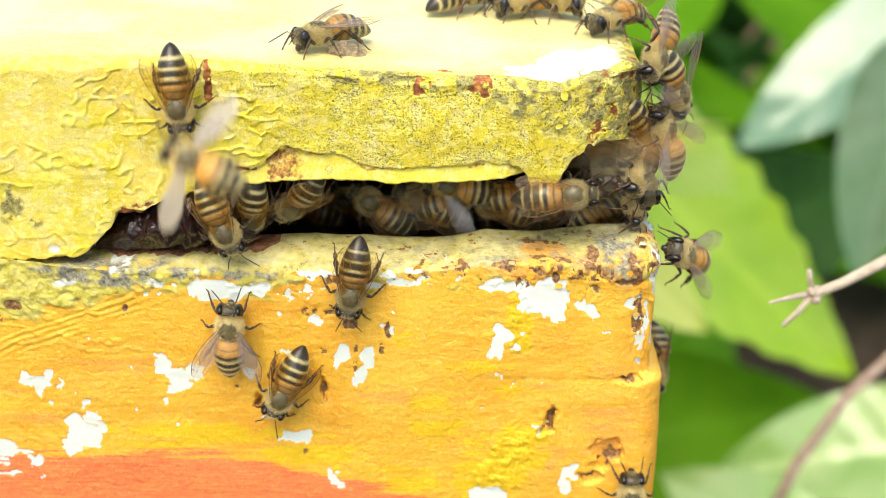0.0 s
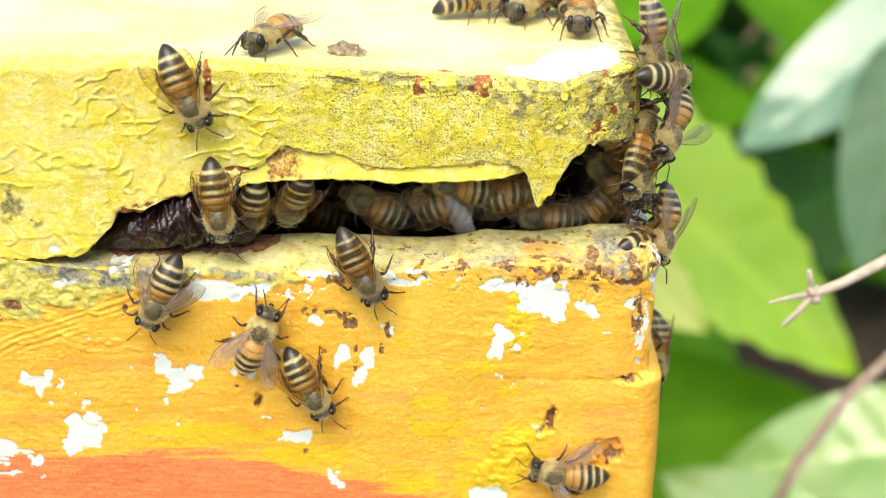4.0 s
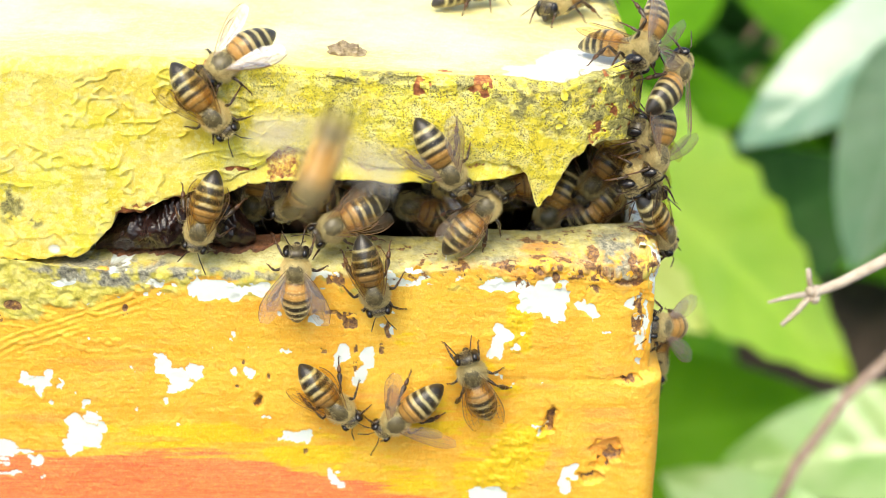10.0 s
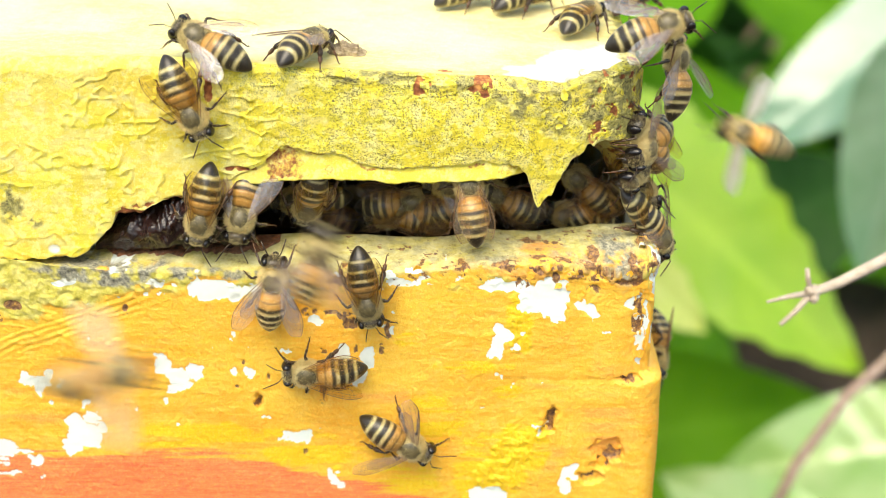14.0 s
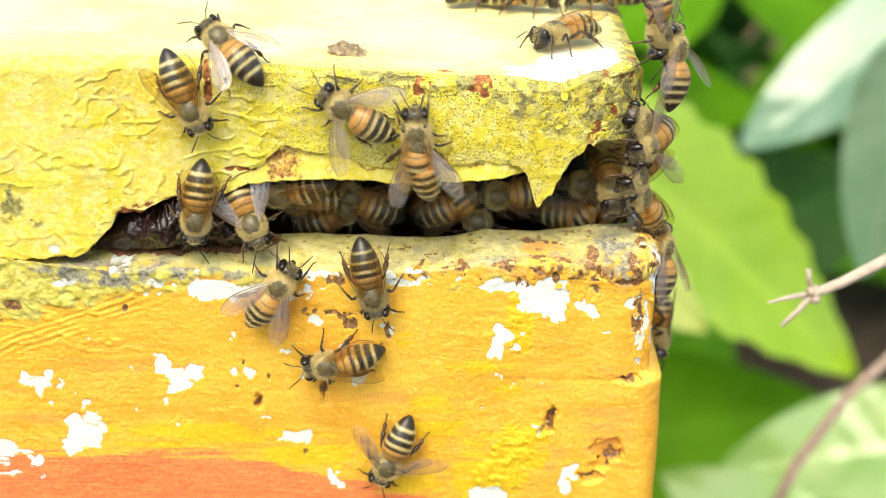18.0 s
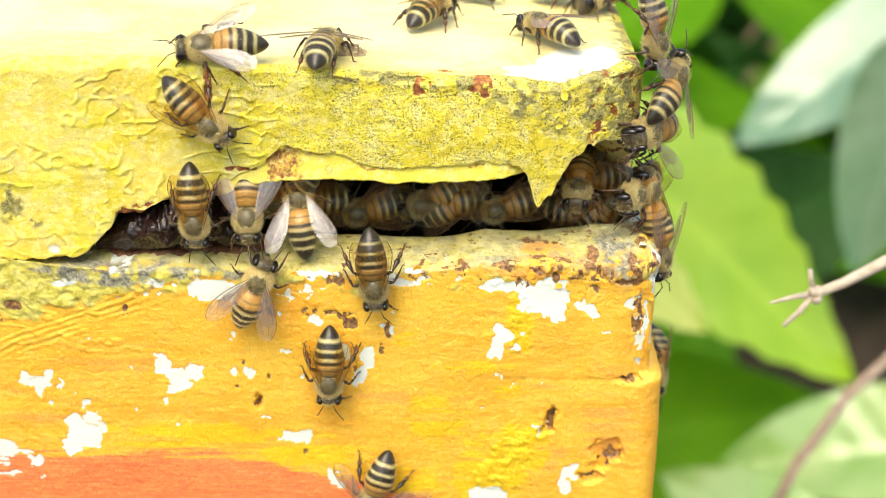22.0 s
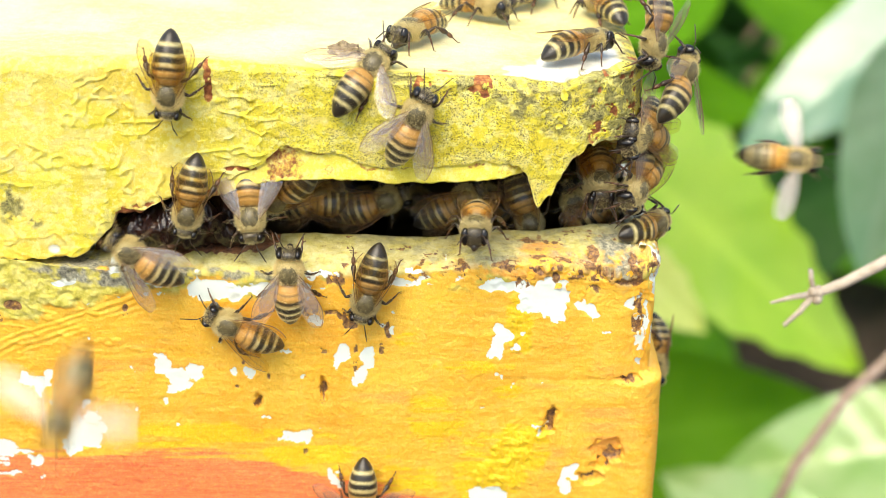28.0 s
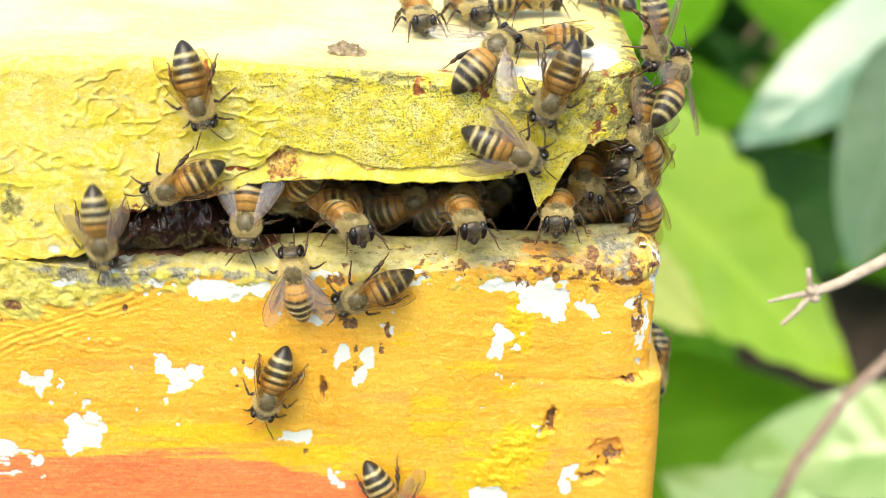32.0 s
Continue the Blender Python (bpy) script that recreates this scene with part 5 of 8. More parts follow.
def make_bee(kind, skin, spread, seed, leg_scale=1.0, dark=0.0):
    """A worker bee that faces +y with its feet at z = 0."""
    r = random.Random(seed)
    bee = new("honey_bee")
    S = SIZE

    def sc(v):
        return [tuple(c * S for c in p) for p in v]
    ab_mat, fuzz, down = skin
    # thorax: a bare shield on its back, ringed by dense fur
    c, rad = (0, 1.7, 2.6), (1.9, 2.1, 1.75)
    core = ellipsoid(c, rad, 24, 18)
    bare = []
    for q in core[1]:
        dx, dy, dz = ((sum(core[0][i][k] for i in q) / 4 - c[k]) / rad[k] for k in range(3))
        bare.append(0 if dz > 0.55 and math.hypot(dx, dy + 0.12) < 0.68 else 1)
    fur = hairs(c, rad, 7600, 0.62, r, (0, -0.35, 0.0), lambda d: d.z > -0.7 and (d.z < 0.45 or r.random() < 0.03 + 1.5 * max(0.0, math.hypot(d.x, d.y + 0.10) - 0.56)))
    nap = hairs(c, rad, 700, 0.22, r, (0, -0.6, 0.0), lambda d: d.z > 0.4)
    v, f, slots = weld(core, fur, nap)
    slots = bare + [2] * (len(slots) - len(bare))
    solid("thorax", sc(v), f, [SHIELD, down, fuzz], bee, slots=slots, label="dark thorax ringed with tan fur")
    # abdomen: lapped rings
    ns, nu = 66, 22
    v, band = [], []
    bounds = [0, 0.13, 0.29, 0.455, 0.612, 0.785, 1.0]
    for i in range(ns + 1):
        s = i / ns
        k = min(5, sum(s >= b for b in bounds[1:]))
        local = (s - bounds[k]) / (bounds[k + 1] - bounds[k])
        w, y, z = abdomen_ring(s)
        w *= 1 + 0.03 * (local - 0.4) * (0.05 < s < 0.93)
        wide = 0.35 * dark
        p = float(np.interp(s, [0, 0.34, 0.43, 0.56, 1], [0.12, 0.18, 0.75, 1.0, 1.0]))
        for j in range(nu):
            a = 2 * math.pi * j / nu
            v.append((w * math.cos(a), y + 0.25 * abs(math.cos(a)) * math.sin(math.pi * s), z + 0.86 * w * math.sin(a)))
            under = 0.35 if math.sin(a) < -0.5 else 0
            bow = s + 0.012 * abs(math.cos(a))
            d = sum(max(0.0, min(1.0, 0.5 + (half * (1 + wide) - abs(bow - mid)) / 0.040)) * deep for mid, half, deep in BANDS)
            band.append((min(1, d * (1 - under) + 0.12 * dark), 1 - p, p))
    f = [(i * nu + j, i * nu + (j + 1) % nu, (i + 1) * nu + (j + 1) % nu, (i + 1) * nu + j) for i in range(ns) for j in range(nu)]
    f += [tuple(range(nu))[::-1], tuple(range(ns * nu, ns * nu + nu))]
    body = (v, f)
    # pale hair fringes on the rings, and thin down all over
    hv, hf = [], []
    for k, count in HAIR_RINGS + [(None, 650)]:
        for _ in range(count):
            s = r.uniform(0.02, 0.86) if k is None else k + r.gauss(0, 0.012)
            a = r.uniform(-0.5, math.pi + 0.5)
            w, y, z = abdomen_ring(s)
            base = Vector((w * math.cos(a), y + 0.25 * abs(math.cos(a)) * math.sin(math.pi * s), z + 0.86 * w * math.sin(a)))
            out = Vector((math.cos(a) + r.gauss(0, 0.2), -1.5 + r.gauss(0, 0.3), 0.8 * math.sin(a) + r.gauss(0, 0.2))).normalized()
            q = out.cross(Vector((-math.sin(a), 0, math.cos(a)))).normalized().cross(out) * 0.009
            n = len(hv)
            hv += [tuple(base - q), tuple(base + q), tuple(base + out * r.uniform(0.14, 0.30))]
            hf.append((n, n + 1, n + 2))
    vv, ff, slots = weld(body, (hv, hf))
    band += [(0, 0, 1)] * len(hv)
    solid("abdomen", sc(vv), ff, [ab_mat, fuzz], bee, slots=slots, label="abdomen banded amber, cream and black", layers={"band": np.array(band)})
    # head, narrowing to the mouth
    hc, hr = (0, 4.2, 2.2), (1.75, 0.95, 1.6)
    skull = ellipsoid(hc, hr, 20, 14)
    skull = ([(x * (0.70 + 0.30 * min(1.0, max(0.0, (z - 0.7) / 1.8))), y, z) for x, y, z in skull[0]], skull[1])
    v, f, slots = weld(skull, hairs(hc, (1.5, 0.95, 1.6), 1500, 0.34, r, (0, 0.1, 0.3), lambda d: abs(d.x) < 0.72 and d.z > -0.35), ellipsoid((0, 4.8, 1.05), (0.5, 0.4, 0.55), 10, 7))
    head = solid("head", sc(v), f, [CHITIN, fuzz, CHITIN], bee, slots=slots)
    for s in (-1, 1):
        v, f = ellipsoid((s * 1.27, 4.38, 2.42), (0.60, 0.78, 1.30), 18, 14)
        solid("eye", sc(v), f, [EYE], head, label="glossy black compound eye")
    for s in (-1, 1):
        tip = (s * (1.5 + r.uniform(-0.4, 0.7)), 2.8 + r.uniform(-0.4, 0.5), r.uniform(-1.0, 0.5))
        elbow = (s * 0.75, 1.05, 0.75)
        v, f = tube([(0, 0, 0), (s * 0.5, 0.6, 0.5), elbow, tuple((a * 0.5 + b * 0.5) for a, b in zip(elbow, tip)), tip], [0.075, 0.06, 0.085, 0.09, 0.07], 6)
        solid("antenna", sc(v), f, [LEG], bee, at=[q * S for q in (s * 0.3, 4.9, 2.5)])
    # legs, hinged at the thorax: thigh, shin, broad first foot joint and thin toes with claws
    for i, (hip, knee, foot) in enumerate(LEG_PLAN):
        for s in (-1, 1):
            h = Vector((s * hip[0], hip[1], hip[2]))
            fx, fy = foot[0] * leg_scale + r.uniform(-0.6, 0.5), foot[1] + r.uniform(-0.8, 0.8)
            ft = Vector((s * fx, fy, 0.12))
            kn = Vector((s * knee[0] * (0.6 + 0.4 * leg_scale), knee[1] + 0.3 * (fy - foot[1]), knee[2] + r.uniform(-0.2, 0.4)))
            an = kn.lerp(ft, 0.50) + Vector((0, 0, 0.25))
            heel = an.lerp(ft, 0.52) + Vector((0, 0, 0.08))
            shin_r, heel_r = ((0.20, 0.14), (0.21, 0.15), (0.42, 0.32))[i]
            femur = tube([h - h, (kn - h) * 0.35 - Vector((0, 0, 0.12)), (kn - h) * 0.75, kn - h], [0.22, 0.29, 0.25, 0.15], 8)
            shin = tube([kn - h, kn.lerp(an, 0.2) - h, kn.lerp(an, 0.75) - h, an - h], [0.14, 0.17, shin_r, shin_r * 0.62], 8)
            ball = tube([an - h, an.lerp(heel, 0.2) - h, an.lerp(heel, 0.7) - h, heel - h], [0.13, heel_r, heel_r * 0.9, 0.11], 8)
            toe = tube([heel - h, heel.lerp(ft, 0.5) - h, ft - h], [0.095, 0.10, 0.075], 6)
            claws = [tube([ft - h, ft - h + Vector((s * 0.22, side * 0.10 + 0.10 * (1 - i), 0.03)), ft - h + Vector((s * 0.36, side * 0.16 + 0.12 * (1 - i), -0.08))], [0.05, 0.045, 0.02], 4) for side in (-1, 1)]
            bristle = []
            for _ in range(70):
                p = kn.lerp(an, r.random()) - h if r.random() < 0.6 else (kn - h) * r.random()
                d = Vector([r.gauss(0, 1) for _ in range(3)]).normalized()
                q = d.cross(Vector((0.3, 0.2, 1))).normalized() * 0.014
                bristle.append(([tuple(p - q), tuple(p + q), tuple(p + d * (0.5 + 0.2 * (i == 2)))], [(0, 1, 2)]))
            v, f, slots = weld(femur, shin, ball, toe, *claws, *bristle)
            slots = [0 if k < 2 else 1 if k < 6 else 2 for k in slots]
            solid("leg", sc(v), f, [LEG, FOOT, fuzz], bee, at=tuple(h * S), slots=slots)
    # two pairs of wings, hinged behind the shoulders
    film = BEATING_WING if kind == "fly" else FOLDED_WING if spread < 20 else CLEAR_WING
    for s in (-1, 1):
        for name, long, broad, y, z, lag in (("forewing", 8.6, 2.8, 2.0, 3.75, 0), ("hindwing", 5.9, 1.9, 1.3, 3.6, -6)):
            skin_v, vein_v = wing_shape(long, broad, s)
            v, f, slots = weld(skin_v, vein_v)
            ob = solid(name, sc(v), f, [film, VEIN], bee, at=(s * 1.25 * S, y * S, z * S), slots=slots)
            ang = spread + lag + r.uniform(-4, 4) + (8 if lag and spread > 25 else 0)
            ob.rotation_euler = (radians(-4 if spread < 60 else 12), radians(s * 14), radians(s * ang))
    return bee


KINDS = {"fold": (11, 0), "wide": (18, 0), "vee": (30, 1), "open": (52, 2), "fly": (86, 1)}
PROTO = {}
# most slit bees wear coat 0, darkened to stand for shade
CAST = [("A", "wide", 2), ("B", "vee", 1), ("C", "vee", 1), ("D", "open", 1), ("E", "fold", 1), ("H", "vee", 2), ("I", "fold", 0), ("J", "wide", 1), ("K", "open", 1),
        ("M", "fold", 0), ("N", "vee", 1), ("O", "fold", 1), ("P", "wide", 1), ("Q", "fold", 0), ("R", "wide", 0), ("S", "fold", 0), ("T", "fold", 0), ("U", "fold", 0),
        ("V", "wide", 1), ("W", "vee", 1), ("X", "open", 1), ("Y", "open", 1), ("Z", "fold", 1), ("a", "vee", 1), ("b", "vee", 1), ("c", "fold", 1), ("d", "vee", 1),
        ("e", "fold", 1), ("f", "wide", 1), ("g", "fold", 0), ("m", "vee", 1), ("h", "fold", 0), ("i", "fold", 0), ("j", "fold", 0), ("k", "wide", 1), ("l", "fold", 1), ("n", "wide", 1), ("o", "fold", 0), ("p", "wide", 1), ("q", "fold", 0), ("v", "fly", 3), ("w", "fly", 3)]
LOOKS = {"fold": "with wings folded over its back", "wide": "with wings half folded", "vee": "with clear wings held in a V", "open": "with wings spread wide",
         "fly": "flying near the hive with blurred wings"}
COATS = ["shade-toned dark-banded", "amber and black", "bright orange-banded", "lit-toned pale amber-banded"]
BEES = {}
for key, kind, coat in CAST:
    if (kind, coat) not in PROTO:
        spread, seed = KINDS[kind]
        PROTO[kind, coat] = BEES[key] = make_bee(kind, BEE_SKINS[coat], spread, 20 + seed + coat * 7, 0.8 if kind == "fly" else 1.0, 0.5 if coat == 0 else 0.0)
    else:
        BEES[key] = copy_thing(PROTO[kind, coat], Matrix())
    tagged(BEES[key], COATS[coat] + " honey bee " + LOOKS[kind], "bee", "honey bees at the hive")


def motions():
    crawl(BEES["A"], [
        (0, perch(-38.9, 2.0, 24.9, 176, 0, 0)), (1, perch(-39.3, 2.0, 29.1, 192, 0, 0)), (2, perch(-37.6, 2.0, 24.9, 171, 0, 0)),
        (3, perch(-37.6, 2.0, 25.2, 158, 0, 0)), (6, perch(-35.9, 2.0, 25.0, 160, 0, 0)), (7, perch(-33.9, 2.0, 22.7, 157, 0, 0)),
        (8, perch(-34.7, 2.0, 25.6, 154, 0, 0)), (9, perch(-33.3, 2.0, 25.5, 137, 0, 0)), (10, perch(-34.7, 2.0, 23.4, 143, 0, 0)),
        (11, perch(-35.3, 2.0, 22.7, 147, 0, 0)), (12, perch(-35.8, 2.0, 22.3, 148, 0, 0)), (13, perch(-37.6, 2.0, 24.9, 148, 0, 0)),
        (14, perch(-37.5, 2.0, 23.6, 158, 0, 0)), (17, perch(-37.4, 2.0, 22.6, 160, 0, 0)), (18, perch(-37.5, 2.0, 24.5, 159, 0, 0)),
        (19, perch(-36.0, 2.0, 23.0, 154, 0, 0)), (20, perch(-36.8, 2.0, 25.6, 147, 0, 0)), (21, perch(-35.0, 2.0, 22.2, 148, 0, 0)),
        (22, perch(-35.5, 2.0, 21.8, 137, 0, 0)), (23, perch(-38.0, 2.0, 23.9, 166, 0, 0)), (24, perch(-38.3, 2.0, 25.2, 167, 0, 0)),
        (25, perch(-37.7, 2.0, 26.6, 176, 0, 0)), (28, perch(-39.9, 2.0, 27.0, 186, 0, 0)), (29, perch(-38.5, 2.0, 28.7, 179, 0, 0)),
        (30, perch(-36.9, 2.0, 28.5, 191, 0, 0)), (31, perch(-37.6, 2.0, 26.1, 179, 0, 0)), (32, perch(-36.1, 2.0, 25.4, 168, 0, 0)),
    ])
    crawl(BEES["B"], [
        (0, perch(-17.8, 14.2, 27.5, -126, 90, 0)), (1, perch(-24.9, 12.1, 27.8, -118, 90, 0)), (2, perch(-26.2, 13.9, 27.9, -115, 90, 0)),
        (3, perch(-26.1, 12.0, 27.9, -143, 90, 0)), (6, perch(-27.1, 12.2, 28.0, -155, 90, 0)), (7, perch(-29.8, 13.3, 28.1, -117, 90, 0)),
        (8, perch(-29.9, 13.6, 28.1, -121, 90, 0)), (9, perch(-29.9, 4.6, 29.8, -123, 45, 0)), (10, perch(-30.9, 4.5, 27.6, -131, 45, 0)),
        (11, perch(-32.0, 4.7, 28.4, -116, 45, 0)), (12, perch(-32.2, 4.5, 27.5, -140, 45, 0)), (12.5, perch(-33.3, 6.4, 27.9, -109, 68, 0)),
        (13, perch(-34.3, 8.3, 28.3, -78, 90, 0)), (14, perch(-34.8, 5.4, 29.9, -60, 45, 0)), (17, perch(-35.0, 5.5, 29.3, -49, 45, 0)),
        (18, perch(-31.7, 5.5, 29.1, -43, 45, 0)), (19, perch(-31.6, 5.6, 28.2, -39, 45, 0)), (20, perch(-33.1, 5.2, 29.4, -70, 45, 0)),
        (21, perch(-34.2, 5.1, 28.4, -78, 45, 0)), (22, perch(-33.5, 4.9, 29.5, -96, 45, 0)), (23, perch(-33.9, 5.3, 29.2, -66, 45, 0)),
        (24, perch(-31.1, 5.7, 27.3, -5, 45, 0)), (25, perch(-29.6, 2.0, 28.7, 37, 0, 0)), (25.5, perch(-27.0, 8.0, 28.3, 19, 45, 0)),
        (26, perch(-24.5, 13.9, 27.9, 0, 90, 0)), (28, perch(-18.9, 75.4, 27.6, 0, 90, 0)), (32, perch(-17.0, 80.7, 27.5, 0, 90, 0)),
    ])
    crawl(BEES["C"], [
        (0, perch(-15.1, 81.8, 27.4, -6, 90, 0)), (8, perch(-15.6, 81.7, 27.4, -4, 90, 0)), (8.6, perch(-16.2, 29.3, 27.5, -8, 90, 0)),
        (9, perch(-15.0, 5.7, 26.8, 10, 45, 0)), (9.5, perch(-7.4, 3.8, 20.7, 79, 22, 0)), (10, perch(0.2, 2.0, 14.5, 148, 0, 0)),
        (10.5, perch(-6.1, 2.0, 14.4, 211, 0, 0)), (11, perch(-12.3, 2.0, 14.3, 274, 0, 0)), (11.5, perch(-17.5, 3.9, 19.5, 313, 22, 0)),
        (12, perch(-22.7, 5.7, 24.7, 353, 45, 0)), (13, perch(-22.7, 5.7, 27.9, 354, 45, 0)), (14, perch(-20.4, 7.2, 27.7, 385, 90, 0)),
        (15.5, perch(-13.5, 4.6, 26.5, 425, 45, 0)), (17, perch(-6.5, 2.0, 25.3, 464, 0, 0)), (17.5, perch(-4.9, 2.0, 20.4, 407, 0, 0)),
        (18, perch(-3.3, 2.0, 15.5, 349, 0, 0)), (19, perch(-12.4, 2.0, 16.2, 384, 0, 0)), (20, perch(-11.9, 2.0, 17.7, 374, 0, 0)),
        (21, perch(-16.4, 2.0, 13.4, 360, 0, 0)), (22, perch(-22.1, 5.5, 4.0, 353, 28, 0)), (23, nook(-26.7, 29.3, -2.9, 369, 15, 0)),
        (24, perch(-28.6, -0.0, 0.3, 404, 0, 0)), (24.5, perch(-22.5, 1.0, 5.9, 366, 0, 0)), (25, perch(-16.3, 2.0, 11.6, 327, 0, 0)),
        (28, perch(-4.6, 2.0, 20.6, 385, 0, 0)), (29, perch(-5.3, 2.0, 19.1, 406, 0, 0)), (30, perch(9.4, 2.0, 20.0, 405, 0, 0)),
        (31, perch(7.5, 2.0, 17.5, 413, 0, 0)), (32, perch(10.0, 2.0, 16.5, 472, 0, 0)),
    ])
    crawl(BEES["D"], [
        (0, nook(2.5, 29.0, -1.8, -81, 15, 0)), (14, nook(2.5, 29.0, -1.8, -81, 15, 0)), (14.87, perch(-4.3, 20.0, 4.9, -139, 10, 0)),
        (15.73, perch(-11.0, 11.0, 11.7, -197, 5, 0)), (16.6, perch(-17.8, 2.0, 18.5, -255, 0, 0)), (17, perch(-15.6, 2.0, 18.9, -272, 0, 0)),
        (17.5, perch(-14.5, 2.0, 20.6, -344, 0, 0)), (18, perch(-13.4, 2.0, 22.4, -415, 0, 0)), (19, perch(-20.2, 2.0, 20.9, -472, 0, 0)),
        (20, perch(-19.4, 2.0, 22.9, -447, 0, 0)), (21, perch(-20.3, 2.0, 26.1, -399, 0, 0)), (21.5, perch(-19.0, 4.4, 26.8, -377, 45, 0)),
        (22, perch(-17.8, 6.8, 27.6, -354, 90, 0)), (23, perch(-21.2, 5.5, 27.8, -406, 45, 0)), (24, perch(-21.8, 5.6, 26.5, -395, 45, 0)),
        (25, perch(-23.7, 5.6, 24.9, -332, 45, 0)), (28, perch(-11.4, 5.6, 24.9, -324, 45, 0)), (28.5, perch(-7.2, 3.8, 27.1, -379, 22, 0)),
        (29, perch(-2.9, 2.0, 29.2, -435, 0, 0)), (29.5, perch(0.6, 2.0, 28.9, -508, 0, 0)), (30, perch(4.1, 2.0, 28.5, -582, 0, 0)),
        (30.5, perch(6.1, 3.7, 27.7, -626, 22, 0)), (31, perch(8.0, 5.5, 26.8, -671, 45, 0)), (32, perch(6.8, 5.5, 27.9, -677, 45, 0)),
    ])
    crawl(BEES["E"], [
        (0, nook(13.2, 29.1, -3.1, 79, 15, 0)), (8, nook(13.2, 29.1, -3.1, 79, 15, 0)), (9, nook(11.8, 29.0, -3.7, 82, 15, 0)),
        (10, perch(5.3, 5.3, 3.0, 42, 28, 0)), (10.5, perch(5.8, 17.0, -1.2, 111, 22, 0)), (11, nook(6.4, 28.7, -5.3, 180, 15, 0)),
        (11.33, perch(8.1, 21.0, -1.9, 123, 19, 0)), (11.67, perch(9.8, 13.2, 1.5, 66, 24, 0)), (12, perch(11.4, 5.5, 4.8, 9, 28, 0)),
        (13, perch(7.9, 5.2, 6.0, -63, 28, 0)), (14, perch(4.2, 5.5, 6.1, -8, 28, 0)), (17, perch(-0.2, 5.2, 7.6, 58, 28, 0)),
        (18, perch(-3.9, 2.0, 17.5, -2, 0, 0)), (19, perch(-7.6, 2.0, 25.1, -73, 0, 0)), (19.5, perch(-3.8, 2.0, 24.6, -0, 0, 0)),
        (20, perch(-0.1, 2.0, 24.2, 72, 0, 0)), (20.5, perch(-1.9, 6.9, 25.5, 23, 45, 0)), (21, perch(-3.7, 11.9, 26.9, -26, 90, 0)),
        (22, perch(-1.8, 30.1, 26.8, 27, 90, 0)), (23, perch(-0.3, 31.2, 26.8, 74, 90, 0)), (24, perch(-0.9, 28.9, 26.8, 101, 90, 0)),
        (25, perch(-0.7, 29.8, 26.8, 96, 90, 0)), (26.5, perch(-2.5, 24.2, 26.9, 156, 90, 0)), (28, perch(-4.2, 18.6, 26.9, 216, 90, 0)),
        (29, perch(-0.3, 26.9, 26.7, 192, 90, 0)), (29.5, perch(-1.9, 23.0, 26.8, 124, 90, 0)), (30, perch(-3.4, 19.1, 26.9, 56, 90, 0)),
        (31, perch(-5.2, 20.5, 27.0, 52, 90, 0)), (31.5, perch(-4.5, 23.4, 27.0, 110, 90, 0)), (32, perch(-3.9, 26.2, 26.9, 169, 90, 0)),
    ])
    crawl(BEES["H"], [
        (0, perch(-33.4, -0.0, -13.9, 4, 0, 0)), (1, perch(-33.1, -0.0, -14.4, 3, 0, 0)), (2, perch(-33.7, -0.0, -13.4, 13, 0, 0)),
        (3, perch(-31.1, -0.0, -14.7, 6, 0, 0)), (6, perch(-24.7, -0.0, -8.0, 77, 0, 0)), (7, perch(-21.2, -0.0, -4.1, 16, 0, 0)),
        (8, perch(-22.3, -0.0, -4.9, 8, 0, 0)), (9, perch(-21.2, -0.0, -3.4, 10, 0, 0)), (10, perch(-22.5, -0.0, -4.0, 2, 0, 0)),
        (11, perch(-21.3, -0.0, -2.3, 2, 0, 0)), (12, perch(-23.3, -0.0, -5.7, 3, 0, 0)), (13, perch(-25.3, -0.0, -5.7, 8, 0, 0)),
        (14, perch(-26.3, -0.0, -5.6, 7, 0, 0)), (17, perch(-25.2, -0.0, -4.1, 19, 0, 0)), (18, perch(-26.1, -0.0, -6.2, 35, 0, 0)),
        (19, perch(-25.6, -0.0, -5.7, 31, 0, 0)), (20, perch(-25.6, -0.0, -6.4, 57, 0, 0)), (21, perch(-26.8, -0.0, -3.7, 47, 0, 0)),
        (22, perch(-29.0, -0.0, -5.6, 23, 0, 0)), (23, perch(-29.8, -0.0, -6.6, 26, 0, 0)), (24, perch(-21.4, -0.0, -4.6, 23, 0, 0)),
        (25, perch(-21.0, -0.0, -6.0, 2, 0, 0)), (28, perch(-23.6, -0.0, -4.3, 2, 0, 0)), (29, perch(-21.6, -0.0, -2.3, 0, 0, 0)),
        (30, perch(-21.9, -0.0, -4.3, -2, 0, 0)), (31, perch(-22.2, -0.0, -4.5, 5, 0, 0)), (32, perch(-22.6, -0.0, -4.0, -6, 0, 0)),
    ])
